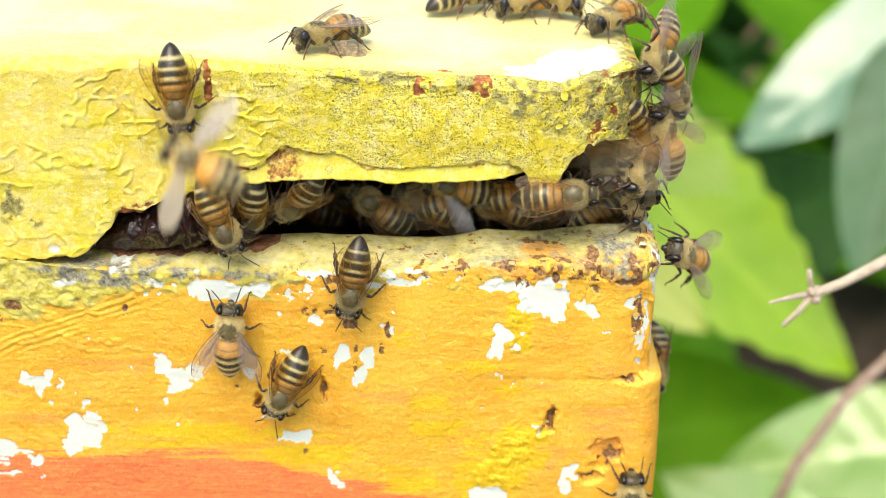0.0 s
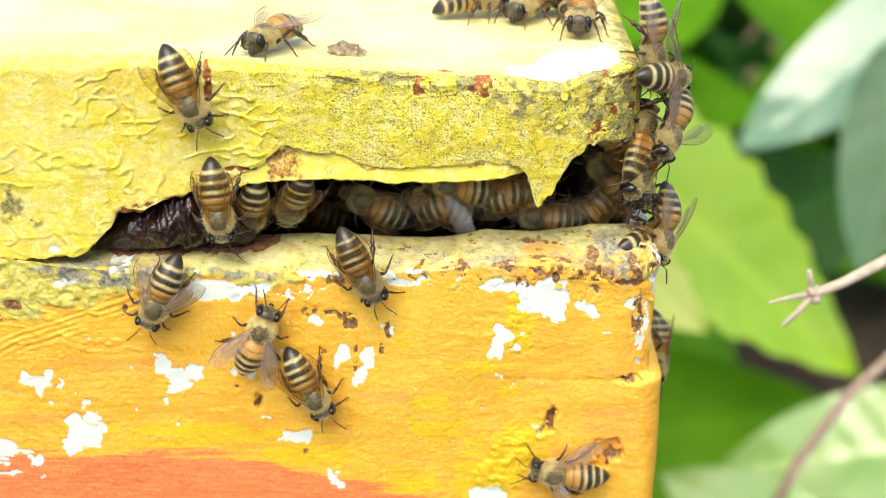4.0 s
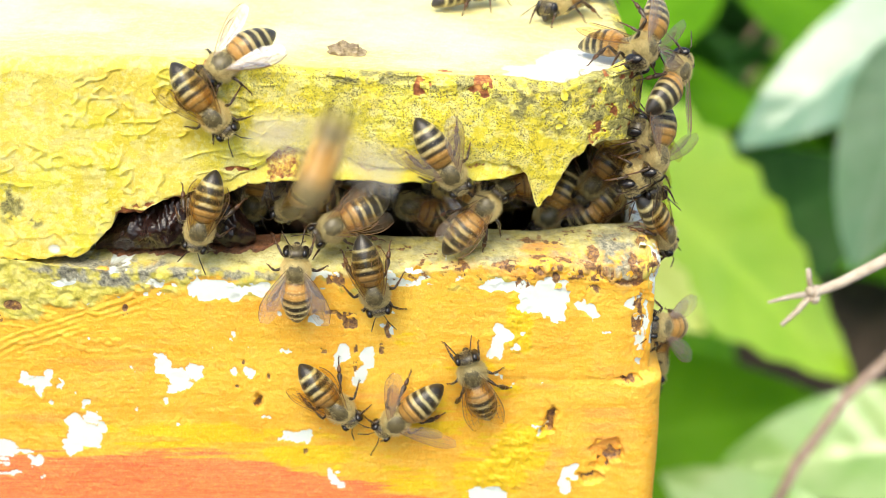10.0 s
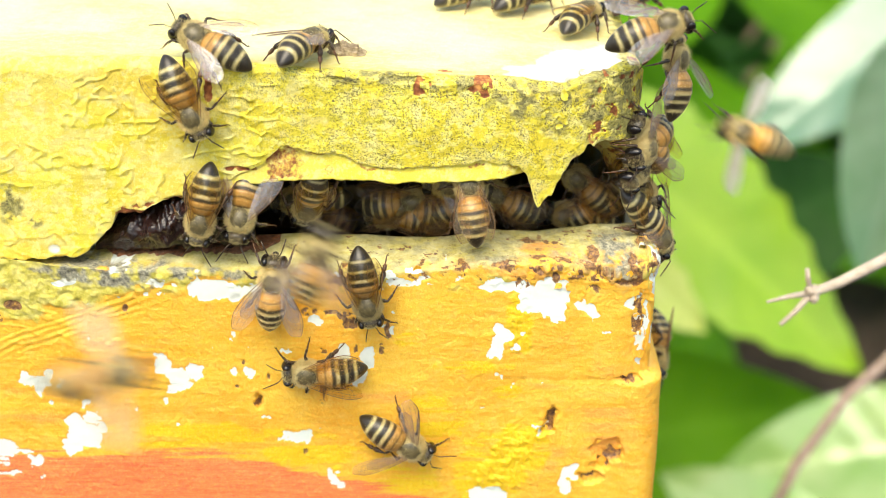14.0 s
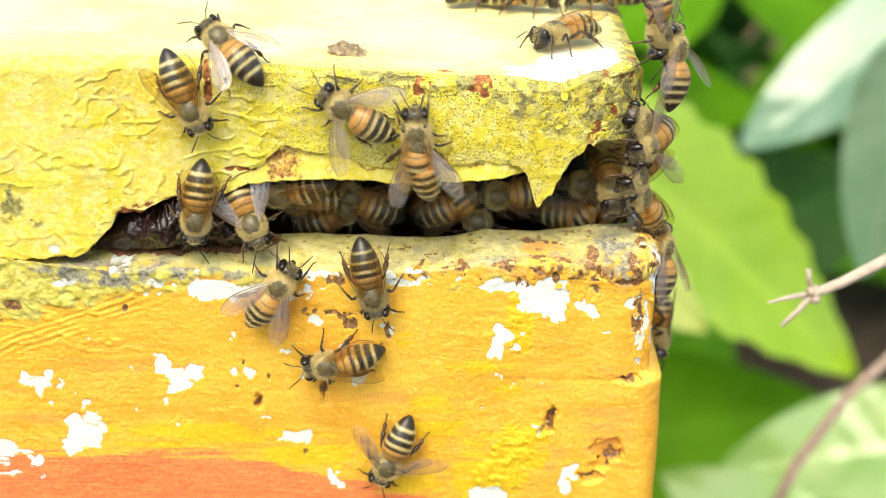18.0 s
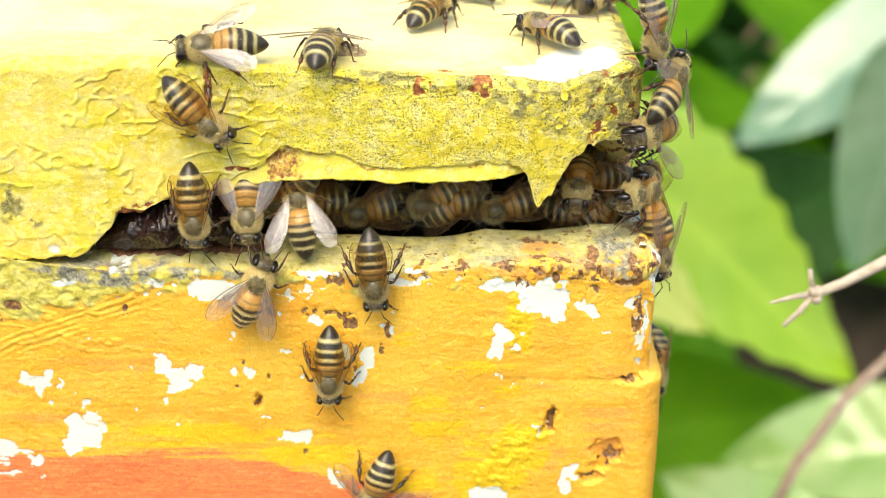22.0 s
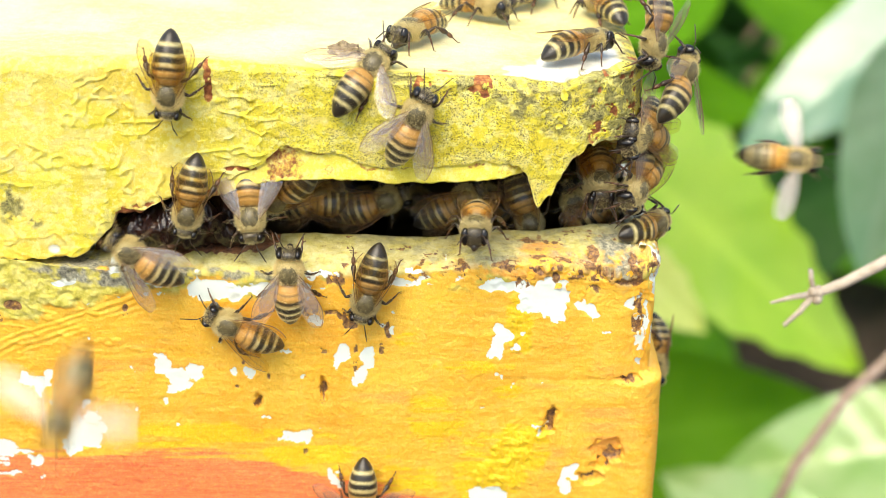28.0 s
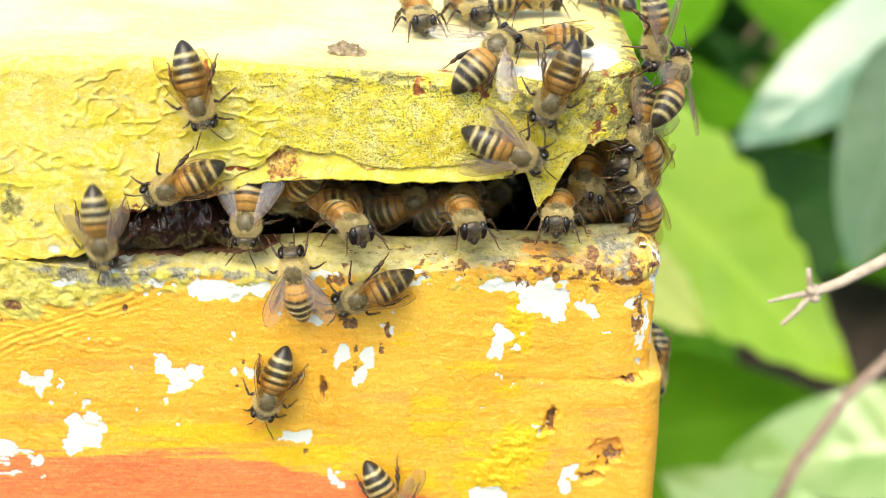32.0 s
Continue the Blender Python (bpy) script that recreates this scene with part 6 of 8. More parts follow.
    crawl(BEES["I"], [
        (0, perch(-13.9, -0.0, -4.8, -170, 0, 0)), (1, perch(-11.8, -0.0, -3.2, -206, 0, 0)), (2, perch(-10.9, -0.0, -6.8, -197, 0, 0)),
        (3, perch(-12.2, -0.0, -2.9, -205, 0, 0)), (6, perch(-12.4, -0.0, -2.6, -199, 0, 0)), (7, perch(-11.0, -0.0, -8.5, -182, 0, 0)),
        (8, perch(-12.7, -0.0, -5.1, -176, 0, 0)), (9, perch(-12.6, -0.0, -8.3, -172, 0, 0)), (10, perch(-10.9, -0.0, -4.5, -192, 0, 0)),
        (11, perch(-12.2, -0.0, -4.5, -197, 0, 0)), (12, perch(-10.6, -0.0, -8.7, -196, 0, 0)), (13, perch(-10.9, -0.0, -7.4, -187, 0, 0)),
        (14, perch(-11.9, -0.0, -6.5, -188, 0, 0)), (17, perch(-11.3, -0.0, -1.8, -211, 0, 0)), (18, perch(-11.2, -0.0, -4.9, -191, 0, 0)),
        (19, perch(-10.0, -0.0, -6.3, -210, 0, 0)), (20, perch(-10.4, -0.0, -7.6, -194, 0, 0)), (21, perch(-11.2, -0.0, -2.3, -158, 0, 0)),
        (22, perch(-10.7, -0.0, -3.5, -184, 0, 0)), (23, perch(-10.6, -0.0, -2.9, -213, 0, 0)), (24, perch(-8.4, -0.0, -6.4, -211, 0, 0)),
        (25, perch(-9.2, -0.0, -4.1, -206, 0, 0)), (28, perch(-11.5, -0.0, -5.8, -166, 0, 0)), (29, perch(-11.9, -0.0, -3.5, -174, 0, 0)),
        (30, perch(-11.2, -0.0, -4.1, -180, 0, 0)), (31, perch(-11.5, -0.0, -4.2, -121, 0, 0)), (32, perch(-11.6, -0.0, -6.3, -114, 0, 0)),
    ])
    crawl(BEES["J"], [
        (0, perch(-25.2, -0.0, -23.2, -155, 0, 0)), (1, perch(-26.2, -0.0, -24.1, -115, 0, 0)), (2, perch(-21.7, -0.0, -24.6, -182, 0, 0)),
        (3, perch(-22.4, -0.0, -23.2, -198, 0, 0)), (6, perch(-17.7, -0.0, -25.2, -224, 0, 0)), (7, perch(-19.6, -0.0, -26.6, -188, 0, 0)),
        (8, perch(-20.0, -0.0, -22.2, -175, 0, 0)), (9, perch(-19.4, -0.0, -23.1, -185, 0, 0)), (10, perch(-17.7, -0.0, -25.5, -220, 0, 0)),
        (11, perch(-19.0, -0.0, -23.0, -178, 0, 0)), (12, perch(-19.2, -0.0, -22.3, -179, 0, 0)), (13, perch(-19.4, -0.0, -21.6, -153, 0, 0)),
        (14, perch(-19.8, -0.0, -20.3, -92, 0, 0)), (17, perch(-18.6, -0.0, -19.6, -100, 0, 0)), (18, perch(-16.7, -0.0, -18.4, -103, 0, 0)),
        (19, perch(-16.0, -0.0, -17.1, -113, 0, 0)), (20, perch(-18.6, -0.0, -20.2, -154, 0, 0)), (21, perch(-17.3, -0.0, -19.8, -155, 0, 0)),
        (22, perch(-18.0, -0.0, -20.3, -178, 0, 0)), (23, perch(-18.0, -0.0, -25.6, -184, 0, 0)), (24, perch(-22.7, -0.0, -20.5, -123, 0, 0)),
        (25, perch(-27.7, -0.0, -20.7, -136, 0, 0)), (26.5, perch(-29.8, -0.0, -16.6, -98, 0, 0)), (28, perch(-31.9, -0.0, -12.4, -60, 0, 0)),
        (28.5, perch(-29.4, -0.0, -15.6, -100, 0, 0)), (29, perch(-26.9, -0.0, -18.7, -141, 0, 0)), (30, perch(-27.6, -0.0, -19.8, -145, 0, 0)),
        (31, perch(-27.5, -0.0, -22.4, -174, 0, 0)), (32, perch(-27.3, -0.0, -23.5, -160, 0, 0)),
    ])
    crawl(BEES["K"], [
        (0, perch(31.0, -0.0, -45.2, 1, 0, 0)), (1, perch(28.4, -0.0, -41.8, -58, 0, 0)), (2, perch(24.6, -0.0, -38.5, -61, 0, 0)),
        (3, perch(24.6, -0.0, -39.6, -82, 0, 0)), (6, perch(0.2, -0.0, -34.7, -70, 0, 0)), (7, perch(-3.6, -0.0, -30.4, -44, 0, 0)),
        (8, perch(-4.0, -0.0, -29.9, -33, 0, 0)), (9, perch(-3.8, -0.0, -30.1, -36, 0, 0)), (9.5, perch(-5.0, -0.0, -29.1, -82, 0, 0)),
        (10, perch(-6.2, -0.0, -28.1, -128, 0, 0)), (11, perch(-7.7, -0.0, -32.1, -166, 0, 0)), (12, perch(-7.5, -0.0, -31.5, -186, 0, 0)),
        (13, perch(-7.2, -0.0, -34.1, -202, 0, 0)), (14, perch(-6.7, -0.0, -33.2, -239, 0, 0)), (17, perch(-8.0, -0.0, -32.6, -170, 0, 0)),
        (18, perch(-8.4, -0.0, -36.1, -156, 0, 0)), (19, perch(-8.0, -0.0, -37.0, -177, 0, 0)), (20, perch(-8.0, -0.0, -38.4, -174, 0, 0)),
        (21, perch(-9.2, -0.0, -38.9, -173, 0, 0)), (22, perch(-11.3, -0.0, -43.0, -161, 0, 0)), (23, perch(-11.9, -0.0, -38.7, -100, 0, 0)),
        (24, perch(-15.7, -0.0, -37.8, -139, 0, 0)), (25, perch(-16.0, -0.0, -39.3, -160, 0, 0)), (28, perch(-13.3, -0.0, -44.8, -178, 0, 0)),
        (29, perch(-11.4, -0.0, -43.5, -213, 0, 0)), (30, perch(-9.5, -0.0, -46.1, -203, 0, 0)), (31, perch(-8.9, -0.0, -40.4, -221, 0, 0)),
        (32, perch(-8.9, -0.0, -44.5, -209, 0, 0)),
    ])
    crawl(BEES["M"], [
        (0, perch(18.2, 5.0, 6.5, 86, 28, 0)), (0.5, perch(19.6, 5.2, 5.3, 22, 28, 0)), (1, perch(20.9, 5.3, 4.1, -43, 28, 0)),
        (2, perch(17.1, 5.4, 1.0, -36, 28, 0)), (3, nook(17.2, 29.0, -6.9, -80, 15, 0)), (6, nook(18.2, 29.0, -7.2, -83, 15, 0)),
        (6.5, perch(18.2, 17.2, -3.7, -44, 22, 0)), (7, perch(18.3, 5.5, -0.2, -6, 28, 0)), (8, perch(15.6, 5.1, 0.3, -77, 28, 0)),
        (9, perch(7.7, 5.2, 0.6, -65, 28, 0)), (10, perch(5.2, -0.0, -22.2, -18, 0, 0)), (11, perch(23.9, -0.0, -7.3, 35, 0, 0)),
        (12, nook(20.2, 29.0, -6.9, 97, 15, 0)), (12.3, perch(13.1, 16.8, -2.2, 141, 22, 0)), (12.6, perch(6.1, 4.5, 2.5, 186, 28, 0)),
        (13, perch(2.4, -0.0, -3.0, 189, 0, 0)), (13.5, perch(1.2, -0.0, -6.5, 268, 0, 0)), (14, nook(-5.8, 29.0, -5.8, 276, 15, 0)),
        (15, nook(-1.9, 29.0, -6.1, 226, 15, 0)), (16, nook(1.9, 28.9, -6.3, 176, 15, 0)), (17, nook(5.8, 28.8, -6.5, 126, 15, 0)),
        (19, nook(2.8, 28.9, -5.6, 176, 15, 0)), (21, nook(-0.3, 29.0, -4.6, 227, 15, 0)), (23, nook(-3.3, 29.0, -3.7, 277, 15, 0)),
        (24, perch(-2.6, 5.4, -1.0, 331, 28, 0)), (25, nook(-6.7, 29.0, -5.0, 262, 15, 0)), (26.5, perch(-0.9, 13.4, -1.3, 223, 52, 0)),
        (28, perch(5.0, -2.1, 2.5, 184, 90, 0)), (29, perch(15.3, 0.4, 2.5, 185, 90, 0)), (29.33, perch(13.5, -4.4, 2.3, 237, 60, 0)),
        (29.67, perch(11.7, -9.2, 2.2, 289, 30, 0)), (30, perch(9.9, -14.0, 2.0, 342, 0, 0)), (30.33, perch(12.7, -8.7, 11.0, 282, 0, 0)),
        (30.67, perch(15.5, -3.3, 19.9, 222, 0, 0)), (31, perch(18.3, 2.0, 28.9, 162, 0, 0)), (32, perch(16.3, 2.0, 25.8, 202, 0, 0)),
    ])
    crawl(BEES["N"], [
        (0, perch(-22.0, 2.0, 52.0, 172, 0, 0)), (0.2, perch(-40.0, 2.0, 32.0, 205, 0, 0)), (0.35, perch(-46.0, 2.0, 16.5, 238, 0, 0)),
        (0.5, perch(-47.5, 2.0, 12.5, 250, 0, 0)), (0.75, perch(-45.2, 2.0, 9.8, 218, 0, 0)), (1, perch(-43.3, 2.0, 7.2, 193, 0, 0)),
        (2, perch(-44.0, 2.0, 3.1, 191, 0, 0)), (3, perch(-39.8, -0.0, -7.4, 172, 0, 0)), (4.5, perch(-47.6, -0.0, -6.9, 231, 0, 0)),
        (6, perch(-55.3, -0.0, -6.5, 290, 0, 0)), (6.5, perch(-50.8, 1.0, 0.3, 331, 0, 0)), (7, perch(-46.3, 2.0, 7.0, 373, 0, 0)),
        (8, perch(-36.7, 2.0, 14.6, 413, 0, 0)), (8.5, perch(-33.4, 15.4, 5.8, 480, 8, 0)), (9, nook(-30.2, 28.7, -2.9, 547, 15, 0)),
        (10, nook(-32.3, 28.7, -3.0, 551, 15, 0)), (11, nook(-32.2, 28.7, -3.5, 552, 15, 0)), (12, perch(-30.3, 4.5, 4.2, 555, 28, 0)),
        (13, perch(-30.3, 4.5, 4.5, 541, 28, 0)), (14, perch(-30.8, 4.5, 4.8, 550, 28, 0)), (17, perch(-29.8, 4.5, 4.3, 528, 28, 0)),
        (18, perch(-30.1, 4.6, 3.5, 517, 28, 0)), (19, perch(-29.9, 4.5, 4.1, 551, 28, 0)), (20, perch(-30.4, 4.6, 6.5, 561, 28, 0)),
        (21, perch(-31.3, 4.5, 4.7, 556, 28, 0)), (22, perch(-30.0, 4.5, 4.8, 539, 28, 0)), (23, perch(-29.3, 4.5, 4.6, 537, 28, 0)),
        (24, nook(-30.4, 28.7, -3.7, 529, 15, 0)), (25, perch(-29.1, 4.5, 6.4, 554, 28, 0)), (28, perch(-29.6, 4.5, 4.9, 537, 28, 0)),
        (29, perch(-29.6, 4.6, 4.4, 560, 28, 0)), (30, perch(-29.8, 4.5, 4.1, 550, 28, 0)), (31, perch(-30.0, 4.5, 3.8, 550, 28, 0)),
        (32, perch(-30.1, 4.5, 4.1, 543, 28, 0)),
    ])
    crawl(BEES["O"], [
        (0, perch(-33.8, 2.0, 4.9, 159, 0, 0)), (1, perch(-34.3, 2.0, 6.6, 197, 0, 0)), (2, perch(-34.1, 2.0, 6.6, 180, 0, 0)),
        (3, perch(-34.2, 2.0, 7.8, 173, 0, 0)), (6, perch(-33.8, 2.0, 5.7, 180, 0, 0)), (7, perch(-33.8, 2.0, 6.6, 167, 0, 0)),
        (8, perch(-33.7, 2.0, 6.1, 181, 0, 0)), (9, perch(-34.1, 2.0, 7.5, 179, 0, 0)), (10, perch(-36.5, 2.0, 5.4, 198, 0, 0)),
        (11, perch(-35.2, 2.0, 8.2, 186, 0, 0)), (12, perch(-37.0, 2.0, 5.5, 193, 0, 0)), (13, perch(-37.5, 2.0, 5.5, 192, 0, 0)),
        (14, perch(-36.5, 2.0, 6.6, 193, 0, 0)), (17, perch(-37.5, 2.0, 7.7, 193, 0, 0)), (18, perch(-37.2, 2.0, 7.0, 189, 0, 0)),
        (19, perch(-37.5, 2.0, 8.2, 185, 0, 0)), (20, perch(-37.1, 2.0, 9.7, 187, 0, 0)), (21, perch(-38.2, 2.0, 6.1, 192, 0, 0)),
        (22, perch(-37.8, 2.0, 6.4, 178, 0, 0)), (23, perch(-36.7, 2.0, 6.5, 180, 0, 0)), (24, perch(-38.0, 2.0, 9.0, 197, 0, 0)),
        (25, perch(-37.4, 2.0, 8.2, 185, 0, 0)), (28, perch(-38.3, 2.0, 8.0, 192, 0, 0)), (29, perch(-37.0, 2.0, 8.8, 210, 0, 0)),
        (30, perch(-40.1, 2.0, 9.4, 268, 0, 0)), (31, perch(-41.1, 2.0, 8.9, 253, 0, 0)), (32, perch(-39.9, 2.0, 11.0, 247, 0, 0)),
    ])
    crawl(BEES["P"], [
        (0, perch(-30.1, 8.5, 5.1, -168, -30, 0)), (6, perch(-29.9, 8.5, 5.7, -168, -30, 0)), (7, perch(-30.6, 8.5, 6.7, -165, -30, 0)),
        (8, perch(-28.9, 8.5, 6.4, -171, -30, 0)), (8.3, perch(-26.8, 18.7, 1.2, -134, -8, 0)), (8.6, nook(-24.7, 29.0, -4.0, -97, 15, 0)),
        (32, nook(-22.8, 29.0, -4.4, -90, 15, 0)),
    ])
    crawl(BEES["Q"], [
        (0, perch(-22.9, 8.4, 7.1, -145, -30, 0)), (1, perch(-23.9, 8.4, 7.5, -142, -30, 0)), (2, perch(-23.7, 8.2, 7.1, -119, -30, 0)),
        (3, perch(-23.5, 8.4, 6.6, -136, -30, 0)), (6, perch(-22.1, 8.5, 7.2, -190, -30, 0)), (7, perch(-21.1, 8.5, 8.7, -157, -30, 0)),
        (8, perch(-22.2, 8.4, 8.8, -149, -30, 0)), (9, perch(-22.2, 8.5, 7.3, -155, -30, 0)), (10, perch(-22.9, 8.4, 7.1, -145, -30, 0)),
        (11, perch(-24.0, 8.5, 7.9, -155, -30, 0)), (12, perch(-22.1, 8.5, 7.9, -163, -30, 0)), (13, perch(-21.6, 8.5, 7.2, -170, -30, 0)),
        (14, perch(-20.9, 8.5, 6.9, -165, -30, 0)), (17, perch(-22.0, 8.4, 8.0, -153, -30, 0)), (18, perch(-23.9, 8.1, 8.5, -104, -30, 0)),
        (19, perch(-24.3, 8.3, 7.7, -125, -30, 0)), (20, perch(-21.2, 8.4, 8.9, -138, -30, 0)), (21, perch(-24.6, 8.3, 7.4, -134, -30, 0)),
        (22, perch(-24.8, 8.3, 7.9, -131, -30, 0)), (23, perch(-24.5, 8.4, 9.1, -153, -30, 0)), (24, perch(-23.0, 8.4, 7.9, -135, -30, 0)),
        (25, perch(-25.3, 8.5, 6.2, -166, -30, 0)), (28, perch(-24.8, 8.3, 8.0, -134, -30, 0)), (29, perch(-24.0, 8.3, 7.2, -131, -30, 0)),
        (30, perch(-24.7, 8.3, 7.3, -122, -30, 0)), (31, perch(-24.3, 8.3, 8.2, -130, -30, 0)), (32, perch(-23.9, 8.4, 8.3, -135, -30, 0)),
    ])
    crawl(BEES["R"], [
        (0, nook(-11.2, 29.1, -5.4, -56, 15, 0)), (1, nook(-10.1, 29.1, -6.1, -57, 15, 0)), (2, nook(-11.3, 29.1, -5.5, -62, 15, 0)),
        (3, nook(-12.0, 29.1, -5.0, -63, 15, 0)), (6, nook(-15.7, 29.1, -4.9, -66, 15, 0)), (6.5, nook(-22.6, 29.2, -7.1, -22, 15, 0)),
        (7, nook(-29.4, 29.2, -9.3, 22, 15, 0)), (7.5, nook(-26.6, 29.1, -8.3, 61, 15, 0)), (8, nook(-23.9, 29.0, -7.2, 100, 15, 0)),
        (8.5, nook(-15.9, 29.1, -6.7, 34, 15, 0)), (9, nook(-7.9, 29.2, -6.2, -32, 15, 0)), (9.5, perch(-11.6, 17.0, -2.0, -75, 22, 0)),
        (10, perch(-15.3, 4.8, 2.2, -118, 28, 0)), (11, perch(-15.4, 5.0, 2.2, -86, 28, 0)), (12, perch(-13.5, 4.9, -0.2, -105, 28, 0)),
        (13, perch(-20.9, 5.2, 1.2, -69, 28, 0)), (13.33, perch(-16.3, 13.1, -0.7, -18, 24, 0)), (13.67, perch(-11.8, 21.1, -2.7, 33, 19, 0)),
        (14, nook(-7.2, 29.0, -4.6, 83, 15, 0)), (15.5, nook(-10.6, 29.1, -4.7, 11, 15, 0)), (17, nook(-13.9, 29.1, -4.7, -61, 15, 0)),
        (18, nook(-14.2, 29.1, -4.3, -66, 15, 0)), (19, nook(-13.4, 29.0, -6.0, -95, 15, 0)), (19.3, nook(-15.6, 29.0, -5.4, -60, 15, 0)),
        (19.6, perch(-18.4, 2.0, -1.0, -25, 28, 0)), (19.85, perch(-20.2, -4.2, -12.2, 0, 0, 0)), (20.1, perch(-20.2, -4.2, -12.2, 2, 0, 0)), (20.3, perch(-19.4, -3.0, -6.5, 5, 8, 0)),
        (20.55, perch(-19.6, 3.6, -1.2, -20, 28, 0)), (21, perch(-20.4, 5.3, -0.5, -47, 28, 0)), (22, nook(-13.1, 28.9, -5.8, -104, 15, 0)), (22.33, nook(-13.3, 29.0, -5.3, -160, 15, 0)),
        (22.67, nook(-13.5, 29.0, -4.9, -217, 15, 0)), (23, nook(-13.8, 29.0, -4.5, -273, 15, 0)), (24, nook(-17.8, 29.1, -5.0, -298, 15, 0)),
        (24.5, nook(-13.2, 28.9, -5.8, -229, 15, 0)), (25, nook(-8.5, 28.8, -6.6, -160, 15, 0)), (26.5, nook(-15.6, 28.9, -5.2, -226, 15, 0)),
        (28, nook(-22.6, 29.1, -3.7, -292, 15, 0)), (29, nook(-6.7, 29.0, -5.8, -262, 15, 0)), (29.5, perch(-11.7, 13.5, -1.7, -230, 52, 0)),
        (30, perch(-16.7, -2.0, 2.5, -197, 90, 0)), (31, perch(-15.4, -2.0, 2.5, -204, 90, 0)), (32, perch(-14.5, -1.8, 2.5, -210, 90, 0)),
    ])
    crawl(BEES["S"], [
        (0, nook(-3.0, 29.1, -4.7, -67, 15, 0)), (1, nook(-4.0, 29.1, -4.2, -78, 15, 0)), (2, nook(-2.6, 29.1, -5.1, -60, 15, 0)),
        (3, nook(-1.3, 29.1, -4.8, -75, 15, 0)), (6, nook(-2.8, 29.1, -4.8, -74, 15, 0)), (7, nook(-5.3, 29.1, -4.8, -76, 15, 0)),
        (8, nook(-8.9, 29.1, -5.1, -75, 15, 0)), (9, nook(-3.2, 29.1, -4.5, -63, 15, 0)), (10, nook(-4.0, 29.1, -5.8, -71, 15, 0)),
        (10.5, nook(-5.7, 29.1, -5.4, 2, 15, 0)), (11, nook(-7.5, 29.1, -5.0, 75, 15, 0)), (12, nook(-4.1, 29.1, -4.8, 67, 15, 0)),
        (13, nook(-7.7, 29.0, -6.1, 97, 15, 0)), (13.33, nook(-7.7, 29.0, -6.4, 156, 15, 0)), (13.67, nook(-7.7, 29.0, -6.7, 215, 15, 0)),
        (14, nook(-7.7, 29.0, -6.9, 274, 15, 0)), (17, nook(-12.6, 29.1, -7.2, 292, 15, 0)), (17.5, nook(-15.6, 29.1, -6.9, 360, 15, 0)),
        (18, nook(-18.5, 29.1, -6.7, 428, 15, 0)), (18.5, nook(-9.3, 28.9, -6.1, 482, 15, 0)), (19, nook(-0.1, 28.7, -5.5, 537, 15, 0)),
        (19.5, nook(-3.1, 29.0, -6.4, 602, 15, 0)), (20, nook(-6.2, 29.2, -7.2, 668, 15, 0)), (21, nook(1.5, 28.9, -4.3, 613, 15, 0)),
        (22, nook(0.5, 29.0, -4.5, 620, 15, 0)), (23, nook(2.0, 28.9, -5.0, 600, 15, 0)), (24, nook(2.2, 28.8, -5.8, 563, 15, 0)),
        (25, nook(1.9, 28.7, -5.9, 533, 15, 0)), (26.5, nook(-4.7, 28.9, -5.3, 482, 15, 0)), (28, nook(-11.3, 29.1, -4.7, 431, 15, 0)),
        (29, nook(-10.6, 29.1, -5.2, 439, 15, 0)), (30, nook(-6.7, 29.0, -5.9, 444, 15, 0)), (31, nook(-7.6, 29.1, -4.8, 435, 15, 0)),
        (32, nook(-6.5, 29.1, -5.0, 433, 15, 0)),
    ])
